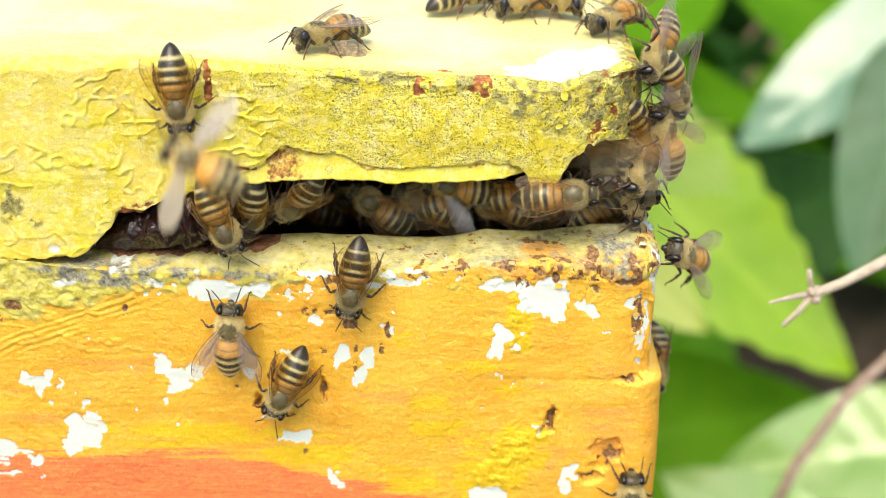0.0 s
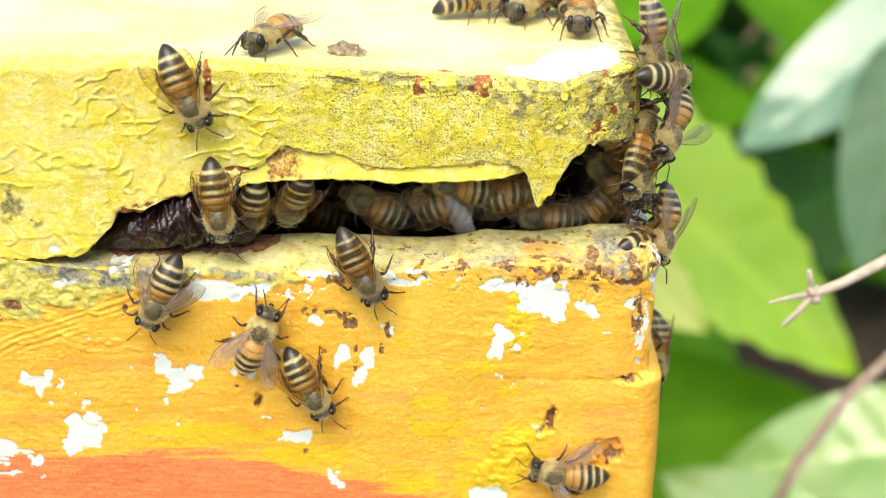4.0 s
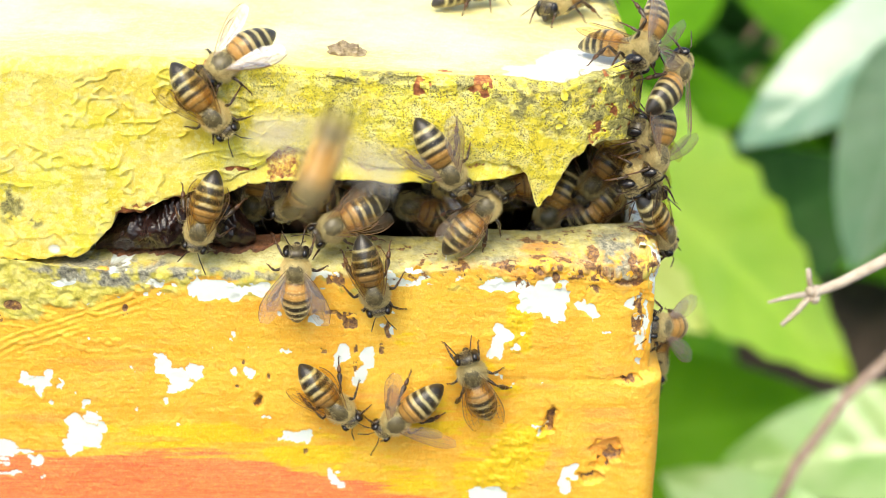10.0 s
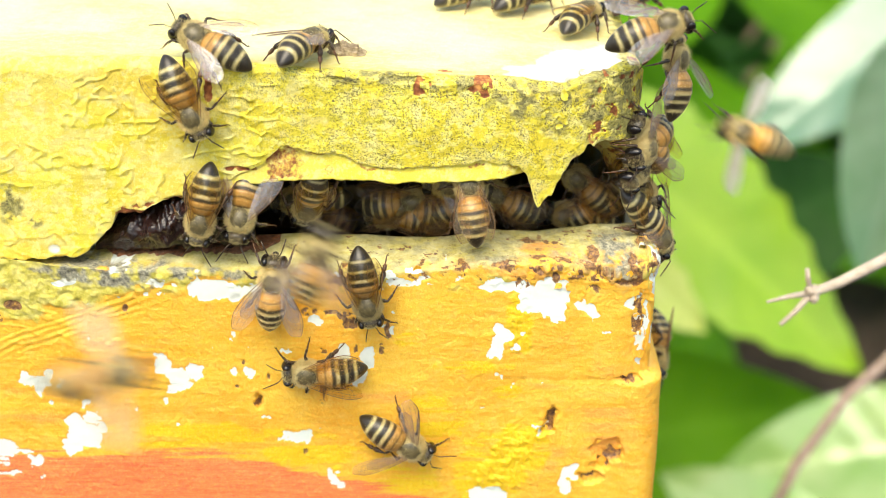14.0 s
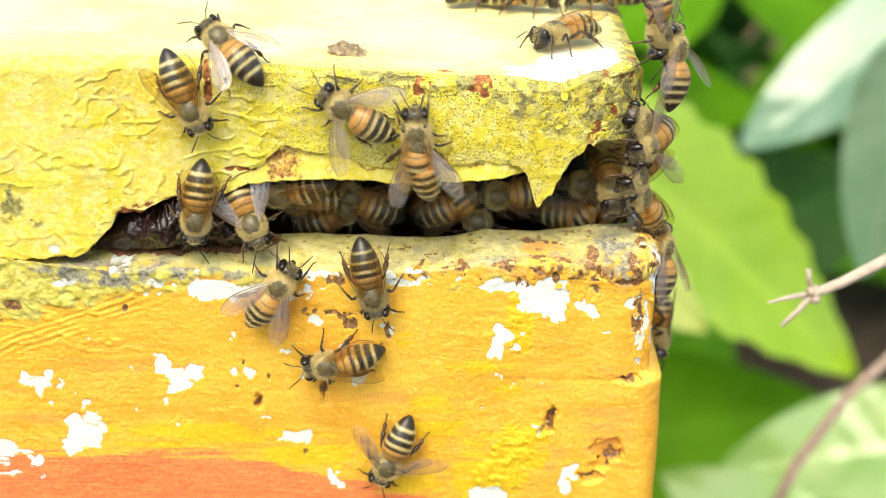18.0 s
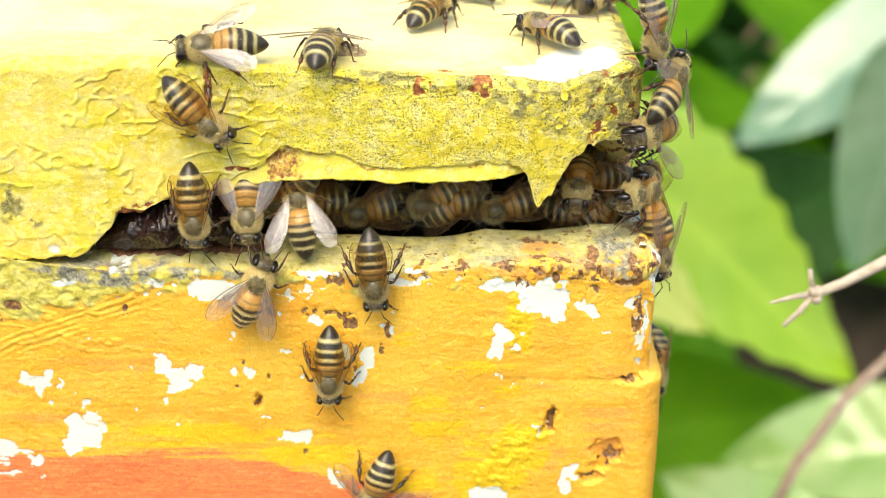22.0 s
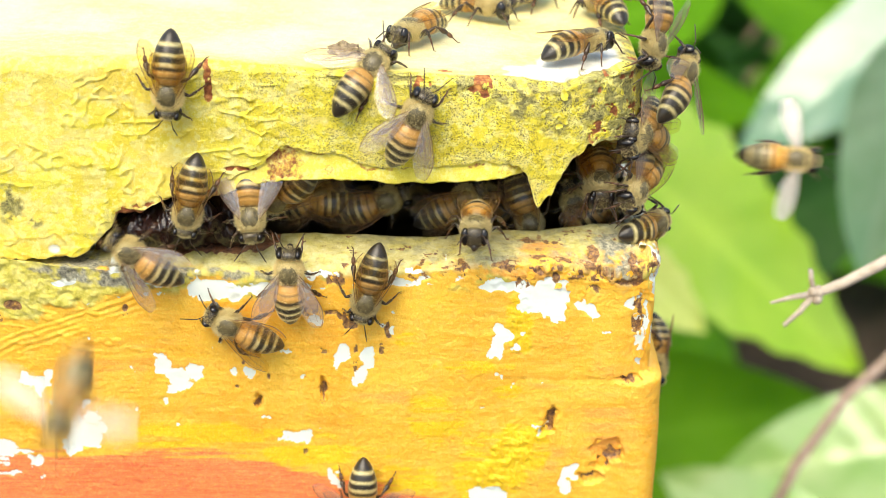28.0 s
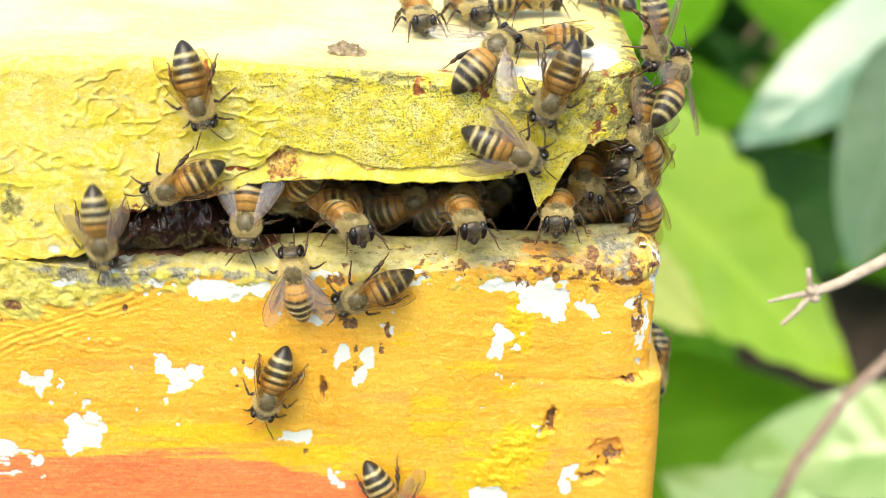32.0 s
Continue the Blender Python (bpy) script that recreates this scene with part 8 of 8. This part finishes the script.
    crawl(BEES["d"], [
        (0, perch(13.9, 37.6, 26.1, -119, 90, 0)), (3, perch(14.9, 35.7, 26.0, -146, 90, 0)), (6, perch(13.9, 37.3, 26.1, -140, 90, 0)),
        (7, perch(14.2, 38.3, 26.1, -196, 90, 0)), (8, perch(14.6, 39.4, 26.1, -252, 90, 0)), (9, perch(14.9, 40.4, 26.1, -308, 90, 0)),
        (9.33, perch(16.7, 39.5, 26.0, -253, 90, 0)), (9.67, perch(18.5, 38.5, 25.9, -198, 90, 0)), (10, perch(20.3, 37.6, 25.8, -143, 90, 0)),
        (11, perch(21.3, 37.9, 25.8, -207, 90, 0)), (12, perch(22.3, 38.2, 25.8, -270, 90, 0)), (14, perch(14.4, 41.4, 26.1, -314, 90, 0)),
        (17, perch(14.2, 40.5, 26.1, -266, 90, 0)), (20, perch(14.3, 42.4, 26.1, -266, 90, 0)), (20.5, perch(15.7, 32.1, 26.0, -329, 90, 0)),
        (21, perch(17.1, 21.8, 25.9, -392, 90, 0)), (22, perch(16.5, 22.4, 25.9, -397, 90, 0)), (23, perch(14.1, 23.2, 26.1, -388, 90, 0)),
        (24, perch(14.1, 24.7, 26.1, -390, 90, 0)), (25, perch(13.9, 24.5, 26.1, -394, 90, 0)), (28, perch(15.0, 44.4, 26.1, -324, 90, 0)),
        (30, perch(14.5, 44.3, 26.1, -320, 90, 0)), (32, perch(14.5, 38.0, 26.1, -280, 90, 0)),
    ])
    crawl(BEES["e"], [
        (0, perch(28.4, 30.1, 25.4, -131, 90, 0)), (1, perch(22.9, 30.3, 25.6, -68, 90, 0)), (2, perch(22.6, 26.2, 25.6, -109, 90, 0)),
        (3, perch(23.5, 30.2, 25.6, -164, 90, 0)), (6, perch(20.7, 25.5, 25.8, -175, 90, 0)), (7, perch(23.9, 20.2, 25.6, -180, 90, 0)),
        (8, perch(24.2, 21.7, 25.6, -205, 90, 0)), (8.5, perch(24.7, 18.3, 25.6, -264, 90, 0)), (9, perch(25.3, 15.0, 25.6, -323, 90, 0)),
        (9.5, perch(26.4, 13.7, 25.5, -278, 90, 0)), (10, perch(27.6, 12.4, 25.5, -234, 90, 0)), (10.5, perch(27.8, 11.8, 25.5, -279, 90, 0)),
        (11, perch(28.0, 11.2, 25.5, -323, 90, 0)), (12, perch(28.9, 24.9, 25.4, -351, 90, 0)), (13, perch(22.8, 32.6, 25.7, -328, 90, 0)),
        (14, perch(23.0, 30.2, 25.7, -333, 90, 0)), (15, perch(22.3, 30.3, 25.7, -390, 90, 0)), (16, perch(21.5, 30.4, 25.7, -446, 90, 0)),
        (17, perch(20.7, 30.5, 25.8, -503, 90, 0)), (18, perch(19.1, 20.5, 25.8, -485, 90, 0)), (19, perch(17.8, 20.6, 25.9, -467, 90, 0)),
        (20, perch(18.0, 20.6, 25.9, -467, 90, 0)), (21, perch(27.8, 43.3, 25.4, -517, 90, 0)), (22, perch(26.9, 42.3, 25.5, -500, 90, 0)),
        (23, perch(25.4, 41.1, 25.5, -502, 90, 0)), (24, perch(26.0, 46.2, 25.5, -478, 90, 0)), (25, perch(24.2, 35.5, 25.6, -539, 90, 0)),
        (26.5, perch(22.7, 24.8, 25.7, -603, 90, 0)), (28, perch(21.3, 14.1, 25.8, -667, 90, 0)), (28.33, perch(21.2, 14.2, 25.8, -614, 90, 0)),
        (28.67, perch(21.0, 14.3, 25.8, -562, 90, 0)), (29, perch(20.9, 14.3, 25.7, -510, 90, 0)), (30, perch(16.3, 5.5, 26.0, -554, 90, 0)),
        (30.33, perch(19.9, 18.0, 25.8, -495, 90, 0)), (30.67, perch(23.5, 30.5, 25.6, -436, 90, 0)), (31, perch(27.1, 43.1, 25.5, -377, 90, 0)),
        (31.5, perch(21.4, 29.0, 25.7, -418, 90, 0)), (32, perch(15.8, 15.0, 26.0, -459, 90, 0)),
    ])
    crawl(BEES["f"], [
        (0, perch(18.3, 38.1, 25.9, 111, 90, 0)), (2, perch(20.0, 39.8, 25.8, 58, 90, 0)), (4, perch(21.6, 41.4, 25.7, 4, 90, 0)),
        (6, perch(23.2, 43.1, 25.6, -49, 90, 0)), (6.67, perch(25.7, 41.4, 25.5, -108, 90, 0)), (7.33, perch(28.2, 39.8, 25.4, -166, 90, 0)),
        (8, perch(30.6, 38.1, 25.4, -224, 90, 0)), (10, perch(25.7, 50.8, 25.6, -243, 90, 0)), (11, perch(25.0, 47.6, 25.6, -312, 90, 0)),
        (12, perch(24.2, 44.5, 25.6, -380, 90, 0)), (13, perch(28.4, 43.8, 25.4, -442, 90, 0)), (14, perch(32.5, 43.2, 25.2, -504, 90, 0)),
        (15.5, perch(30.0, 43.6, 25.3, -449, 90, 0)), (17, perch(27.4, 44.0, 25.4, -394, 90, 0)), (18, perch(26.8, 44.2, 25.5, -448, 90, 0)),
        (19, perch(26.2, 44.4, 25.5, -501, 90, 0)), (20, perch(25.5, 44.6, 25.6, -555, 90, 0)), (22, perch(22.8, 45.9, 25.7, -616, 90, 0)),
        (24, perch(20.1, 47.1, 25.8, -677, 90, 0)), (28, perch(27.1, 36.7, 25.5, -740, 90, 0)), (32, perch(28.0, 44.9, 25.4, -758, 90, 0)),
    ])
    crawl(BEES["g"], [
        (0, perch(-16.3, 42.1, -10.3, -67, 20, 0)), (4, perch(-15.2, 42.1, -9.8, -67, 20, 0)), (9, perch(-16.3, 42.0, -8.8, -94, 20, 0)),
        (15, perch(-14.7, 42.2, -10.3, -63, 20, 0)), (22, perch(-17.7, 42.2, -10.4, -49, 20, 0)), (25, perch(-16.9, 42.2, -10.3, 7, 20, 0)),
        (28, perch(-16.0, 42.2, -10.3, 63, 20, 0)), (32, perch(-17.0, 42.2, -9.7, 63, 20, 0)),
    ])
    crawl(BEES["h"], [
        (0, perch(0.3, 42.2, -10.2, -60, 20, 0)), (6, perch(1.8, 42.2, -10.3, -63, 20, 0)), (12, perch(-1.3, 41.8, -8.3, -117, 20, 0)),
        (20, perch(-6.5, 42.2, -10.3, -63, 20, 0)), (26, perch(-2.3, 42.2, -10.3, -63, 20, 0)), (32, perch(-7.0, 42.2, -10.0, -63, 20, 0)),
    ])
    crawl(BEES["i"], [
        (0, perch(11.8, 42.2, -10.3, 63, 20, 0)), (7, perch(10.2, 42.2, -9.7, 59, 20, 0)), (14, perch(10.4, 41.9, -9.8, 101, 20, 0)),
        (21, perch(12.9, 42.1, -11.0, 71, 20, 0)), (24, perch(11.0, 42.2, -10.7, 11, 20, 0)), (27, perch(9.2, 42.2, -10.4, -49, 20, 0)),
        (29.5, perch(9.1, 42.2, -10.0, -4, 20, 0)), (32, perch(9.0, 42.3, -9.7, 40, 20, 0)),
    ])
    crawl(BEES["j"], [
        (0, perch(-24.6, 42.1, -11.0, -74, 20, 0)), (9, perch(-23.1, 42.1, -12.1, -71, 20, 0)), (18, perch(-21.0, 42.1, -11.2, -67, 20, 0)),
        (25, perch(-23.0, 42.1, -9.8, -71, 20, 0)), (32, perch(-23.0, 42.1, -11.0, -71, 20, 0)),
    ])
    crawl(BEES["k"], [
        (0, perch(25.7, 22.1, -1.8, 52, 12, 0)), (8, perch(26.6, 22.1, -1.2, 53, 12, 0)), (16, perch(25.2, 22.1, -1.7, 53, 12, 0)),
        (24, perch(27.1, 22.1, -1.9, 50, 12, 0)), (32, perch(25.6, 22.1, -1.4, 50, 12, 0)),
    ])
    crawl(BEES["l"], [
        (0, perch(28.8, 9.7, 10.4, -135, 10, 55)), (7, perch(28.7, 9.6, 9.6, -123, 10, 55)), (15, perch(28.6, 9.6, 11.1, -117, 10, 55)),
        (23, perch(28.4, 9.5, 6.1, -102, 10, 55)), (32, perch(29.0, 9.6, 9.1, -123, 10, 55)),
    ])
    crawl(BEES["m"], [
        (0, perch(-89.4, 9.0, 30.8, -99, 90, 0)), (4.33, perch(-88.6, 1.3, 25.9, -151, 60, 0)), (8.67, perch(-87.8, -6.3, 21.0, -203, 30, 0)),
        (13, perch(-87.0, -14.0, 16.1, -255, 0, 0)), (13.65, perch(-83.1, -14.0, 16.1, -255, 0, 0)), (13.82, perch(-50.4, -14.0, 11.0, -300, 0, 0)),
        (14, perch(-17.8, -14.0, 5.8, -346, 0, 0)), (14.35, perch(28.6, -14.0, -68.0, -347, 0, 0)), (15, perch(30.9, -14.0, -113.1, -347, 0, 0)),
        (18, perch(-139.7, -14.0, -113.1, -347, 0, 0)), (22, perch(-108.8, -14.0, 17.3, -347, 0, 0)), (24.5, perch(-99.1, -2.5, 24.1, -403, 45, 0)),
        (27, perch(-89.4, 9.0, 30.8, -459, 90, 0)), (27.2, perch(-79.5, 1.3, 25.8, -502, 60, 0)), (27.4, perch(-69.7, -6.3, 20.7, -545, 30, 0)),
        (27.6, perch(-59.8, -14.0, 15.7, -589, 0, 0)), (27.73, perch(-55.3, -9.3, 10.4, -530, 0, 0)), (27.87, perch(-50.7, -4.7, 5.1, -471, 0, 0)),
        (28, perch(-46.2, -0.0, -0.2, -412, 0, 0)), (28.5, perch(-43.5, 2.0, 11.4, -364, 0, 0)), (29, perch(-42.7, 2.0, 18.8, -360, 0, 0)),
        (29.5, perch(-50.0, 5.7, 25.3, -356, 45, 0)), (30, perch(-57.3, 24.6, 29.4, -335, 90, 0)), (30.17, perch(-56.4, 24.9, 29.3, -386, 90, 0)),
        (30.33, perch(-55.4, 25.3, 29.3, -438, 90, 0)), (30.5, perch(-54.5, 25.7, 29.2, -489, 90, 0)), (31, perch(-47.4, 10.2, 28.9, -478, 90, 0)),
        (31.25, perch(-49.4, 6.1, 24.5, -511, 45, 0)), (31.5, perch(-51.4, 2.0, 20.2, -545, 0, 0)), (32, perch(-52.4, 2.0, 2.8, -544, 0, 0)),
    ])
    crawl(BEES["n"], [
        (0, perch(31.3, 13.1, 4.4, 168, 68, 0)), (4, perch(31.0, 13.1, 3.9, 170, 68, 0)), (9, perch(31.6, 13.1, 4.9, 158, 68, 0)),
        (15, perch(30.8, 13.1, 3.2, 165, 68, 0)), (22, perch(21.7, 13.1, 3.2, 189, 68, 0)), (25, perch(25.0, 13.1, 4.6, 182, 68, 0)),
        (30, perch(25.2, 13.1, 4.6, 182, 68, 0)), (32, perch(22.6, 13.1, 4.6, 189, 68, 0)),
    ])
    crawl(BEES["o"], [
        (0, perch(25.3, 21.9, -3.1, -128, 12, 0)), (7, perch(24.6, 21.9, -2.4, -133, 12, 0)), (14, perch(25.8, 21.9, -2.2, -133, 12, 0)),
        (16.33, perch(26.3, 22.0, -1.9, -75, 12, 0)), (18.67, perch(26.9, 22.1, -1.7, -17, 12, 0)), (21, perch(27.4, 22.2, -1.5, 41, 12, 0)),
        (28, perch(26.8, 22.1, -1.6, 51, 12, 0)), (29.33, perch(26.5, 22.1, -1.8, -7, 12, 0)), (30.67, perch(26.2, 22.0, -1.9, -65, 12, 0)),
        (32, perch(25.9, 21.9, -2.0, -123, 12, 0)),
    ])
    crawl(BEES["p"], [
        (0, perch(28.3, 10.7, 15.4, 152, 10, 55)), (2, perch(28.4, 10.5, 15.1, 94, 10, 55)), (4, perch(28.6, 10.3, 14.8, 37, 10, 55)),
        (6, perch(28.8, 10.2, 14.6, -21, 10, 55)), (12, perch(29.7, 10.0, 13.1, -35, 10, 55)), (18, perch(28.7, 9.8, 16.4, -47, 10, 55)),
        (24, perch(29.1, 9.6, 16.3, -110, 10, 55)), (28, perch(29.0, 9.9, 15.1, -65, 10, 55)), (32, perch(28.8, 10.2, 13.9, -19, 10, 55)),
    ])
    crawl(BEES["q"], [
        (0, nook(1.5, 29.1, -4.1, 71, 15, 0)), (10.2, nook(2.9, 29.1, -4.9, 59, 15, 0)), (10.33, perch(3.0, 21.0, -3.2, 3, 19, 0)),
        (10.47, perch(3.0, 12.9, -1.5, -53, 24, 0)), (10.6, perch(3.1, 4.9, 0.3, -108, 28, 0)), (11, perch(3.4, -0.0, -2.0, -86, 0, 0)),
        (11.5, perch(3.5, 5.1, -1.8, -82, 28, 0)), (11.75, perch(3.2, 17.1, -3.2, -14, 22, 0)), (12, nook(2.9, 29.1, -4.6, 55, 15, 0)),
        (20, nook(2.5, 29.1, -4.5, 63, 15, 0)), (32, nook(1.9, 29.1, -4.9, 59, 15, 0)),
    ])
    flight(BEES["v"], [
        (0, perch(29, 10, 14, 60, 25)), (0.4, perch(29, 10, 14, 60, 25)), (0.5, perch(41, 10, 18, 60, 25)), (0.6, perch(52, 10, 22, 60, 25)),
        (0.95, perch(110, 0, 22, 60, 25)), (5, perch(123, 20, 4, 100, 25)), (5.4, perch(42, 20, 9, 100, 25)), (5.5, perch(55, 20, 4, 100, 25)),
        (5.6, perch(68, 20, 0, 100, 25)), (5.95, perch(117, 10, 8, 100, 25)), (6.8, perch(117, 12, 14, 150, 25)), (7.65, perch(116, 13, 21, 200, 25)),
        (8.5, perch(116, 15, 27, 250, 25)), (8.9, perch(54, 15, 29, 250, 25)), (9, perch(44, 15, 27, 250, 25)), (9.1, perch(35, 15, 25, 250, 25)),
        (9.45, perch(110, 5, 30, 250, 25)), (9.8, perch(116, 17, 28, 197, 25)), (10.15, perch(122, 28, 26, 143, 25)), (10.5, perch(128, 40, 24, 90, 25)),
        (10.9, perch(56, 40, 17, 90, 25)), (11, perch(68, 40, 24, 90, 25)), (11.1, perch(80, 40, 30, 90, 25)), (11.45, perch(123, 30, 27, 90, 25)),
        (11.97, perch(128, 32, 13, 145, 25)), (12.5, perch(132, 35, -1, 200, 25)), (12.9, perch(67, 35, -6, 200, 25)), (13, perch(60, 35, -1, 200, 25)),
        (13.1, perch(53, 35, 3, 200, 25)), (13.5, perch(60, 30, 3, 245, 25)), (13.9, perch(66, 25, 3, 290, 25)), (14, perch(51, 25, 9, 290, 25)),
        (14.1, perch(36, 25, 16, 290, 25)), (14.45, perch(119, 15, 13, 290, 25)), (16.5, perch(118, 10, 7, 300, 25)), (16.9, perch(61, 10, -2, 300, 25)),
        (17, perch(44, 10, 7, 300, 25)), (17.1, perch(28, 10, 15, 300, 25)), (17.45, perch(112, 0, 11, 300, 25)), (17.98, perch(120, 20, 18, 370, 25)),
        (18.5, perch(128, 40, 26, 440, 25)), (18.9, perch(55, 40, 22, 440, 25)), (19, perch(68, 40, 26, 440, 25)), (19.1, perch(80, 40, 31, 440, 25)),
        (19.45, perch(122, 30, 29, 440, 25)), (22, perch(115, 6, 11, 450, 25)), (22.4, perch(23, 6, 17, 450, 25)), (22.5, perch(36, 6, 11, 450, 25)),
        (22.6, perch(50, 6, 5, 450, 25)), (22.95, perch(109, -4, 15, 450, 25)), (27.5, perch(125, 25, 5, 455, 25)), (27.9, perch(44, 25, 5, 455, 25)),
        (28, perch(57, 25, 5, 455, 25)), (28.1, perch(69, 25, 5, 455, 25)), (28.5, perch(60, 22, 18, 418, 25)), (28.9, perch(51, 20, 32, 380, 25)),
        (29, perch(48, 20, 22, 380, 25)), (29.1, perch(45, 20, 11, 380, 25)), (29.45, perch(114, 10, 25, 380, 25)), (30.5, perch(119, 25, 31, 440, 25)),
        (30.9, perch(49, 25, 27, 440, 25)), (31, perch(59, 25, 31, 440, 25)), (31.1, perch(68, 25, 36, 440, 25)), (31.45, perch(114, 15, 34, 440, 25)),
        (32, perch(114, 15, 34, 440, 25)),
    ])
    flight(BEES["w"], [
        (0, perch(-33, -16, 20, 300, 25)), (0.1, perch(-47, -16, 29, 300, 25)), (0.9, perch(5, -75, 55, 250, 25)), (1, perch(-37, -75, 12, 250, 25)),
        (1.1, perch(-92, -75, -46, 250, 25)), (1.5, perch(-64, -42, 0, 185, 25)), (1.9, perch(-37, -8, 47, 120, 25)), (2, perch(-23, -8, 34, 120, 25)),
        (2.1, perch(-7, -8, 22, 120, 25)), (2.9, perch(16, -6, 24, 130, 25)), (3, perch(31, -6, 9, 130, 25)), (3.1, perch(47, -6, -8, 130, 25)),
        (3.45, perch(120, -16, 13, 130, 25)), (5.5, perch(84, -75, 26, 90, 25)), (5.9, perch(-57, -75, 35, 90, 25)), (6, perch(0, -75, 26, 90, 25)),
        (6.1, perch(61, -75, 17, 90, 25)), (6.45, perch(77, -85, 32, 90, 25)), (8, perch(87, -70, 23, 90, 25)), (8.4, perch(-38, -75, 31, 90, 25)),
        (8.5, perch(10, -75, 25, 90, 25)), (8.6, perch(59, -75, 19, 90, 25)), (8.75, perch(31, -48, 20, 135, 25)), (8.9, perch(3, -20, 21, 180, 25)),
        (9, perch(4, -20, 0, 180, 25)), (9.1, perch(7, -20, -23, 180, 25)), (9.37, perch(-3, -23, -14, 127, 25)), (9.63, perch(-13, -25, -5, 73, 25)),
        (9.9, perch(-23, -28, 4, 20, 25)), (10, perch(-15, -28, 26, 20, 25)), (10.1, perch(-8, -28, 45, 20, 25)), (10.45, perch(-101, -38, 30, 20, 25)),
        (13.5, perch(-114, -30, -5, 80, 25)), (13.9, perch(-72, -30, -1, 80, 25)), (14, perch(-46, -30, -5, 80, 25)), (14.1, perch(-19, -30, -8, 80, 25)),
        (14.45, perch(-107, -40, 1, 80, 25)), (16.98, perch(-118, -23, -6, 128, 25)), (20.45, perch(-123, -16, -9, 175, 25)), (20.73, perch(-104, -43, 8, 122, 25)),
        (21, perch(-85, -70, 24, 70, 25)), (21.4, perch(-88, -75, -14, 70, 25)), (21.5, perch(-38, -75, 27, 70, 25)), (21.6, perch(2, -75, 59, 70, 25)),
        (21.95, perch(-75, -85, 32, 70, 25)), (22.13, perch(-91, -59, 23, 127, 25)), (22.32, perch(-108, -34, 14, 183, 25)), (22.5, perch(-124, -8, 5, 240, 25)),
        (22.9, perch(-42, -8, 13, 240, 25)), (23, perch(-48, -8, 5, 240, 25)), (23.1, perch(-54, -8, -3, 240, 25)), (23.45, perch(-117, -18, 9, 240, 25)),
        (24.5, perch(-118, -24, -7, 180, 25)), (24.9, perch(-18, -24, 25, 180, 25)), (25, perch(-19, -24, -7, 180, 25)), (25.1, perch(-20, -24, -44, 180, 25)),
        (25.45, perch(-111, -34, -1, 180, 25)), (27.5, perch(-115, -30, -9, 200, 25)), (27.9, perch(-44, -30, 11, 200, 25)), (28, perch(-51, -30, -9, 200, 25)),
        (28.1, perch(-59, -30, -32, 200, 25)), (28.9, perch(3, -8, 31, 140, 25)), (29, perch(8, -8, 24, 140, 25)), (29.1, perch(14, -8, 16, 140, 25)),
        (29.9, perch(4, -14, 19, 160, 25)), (30, perch(10, -14, 0, 160, 25)), (30.1, perch(16, -14, -21, 160, 25)), (30.9, perch(-42, -75, 25, 90, 25)),
        (31, perch(7, -75, 9, 90, 25)), (31.1, perch(60, -75, -8, 90, 25)), (31.45, perch(81, -85, 16, 90, 25)), (32, perch(81, -85, 16, 90, 25)),
    ])
    # wings of the flying bees beat all along
    for key in "vw":
        for part in BEES[key].children:
            if "wing" in part.name:
                s = 1 if part.location.x > 0 else -1
                rest = part.matrix_basis.copy()
                rest.translation = part.location
                walk(part, [(k / 15, rest @ Matrix.Rotation(radians(s * (38 if k % 2 else -32)), 4, "Y")) for k in range(481)])
    # leaves and the twig stir in a light wind
    for ob, swing, pace in ((lime, 1.6, 2.9), (gloss, 1.2, 3.7), (gloss_low, 2.0, 3.1), (pale_low, 1.0, 4.3)):
        spot = Matrix.Translation(ob.location)
        walk(ob, [(k * 0.8, spot @ pose(0, 0, 0, swing * math.sin(k * 0.8 / pace * 6.283), 0.6 * swing * math.sin(k * 0.5 + 1), 0.8 * swing * math.cos(k * 0.37))) for k in range(41)])
    spot = Matrix.Translation(twig.location)
    walk(twig, [(0, spot), (0.5, spot), (1, pose(-0.0005, 0, 0.0028)), (1.5, pose(0, 0, 0.0006)), (2, spot), (6, spot), (14, pose(-0.0004, 0, 0.0002)), (20, spot), (26, pose(0.0003, 0, 0)), (32, pose(-0.0002, 0, 0.0002))])


motions()
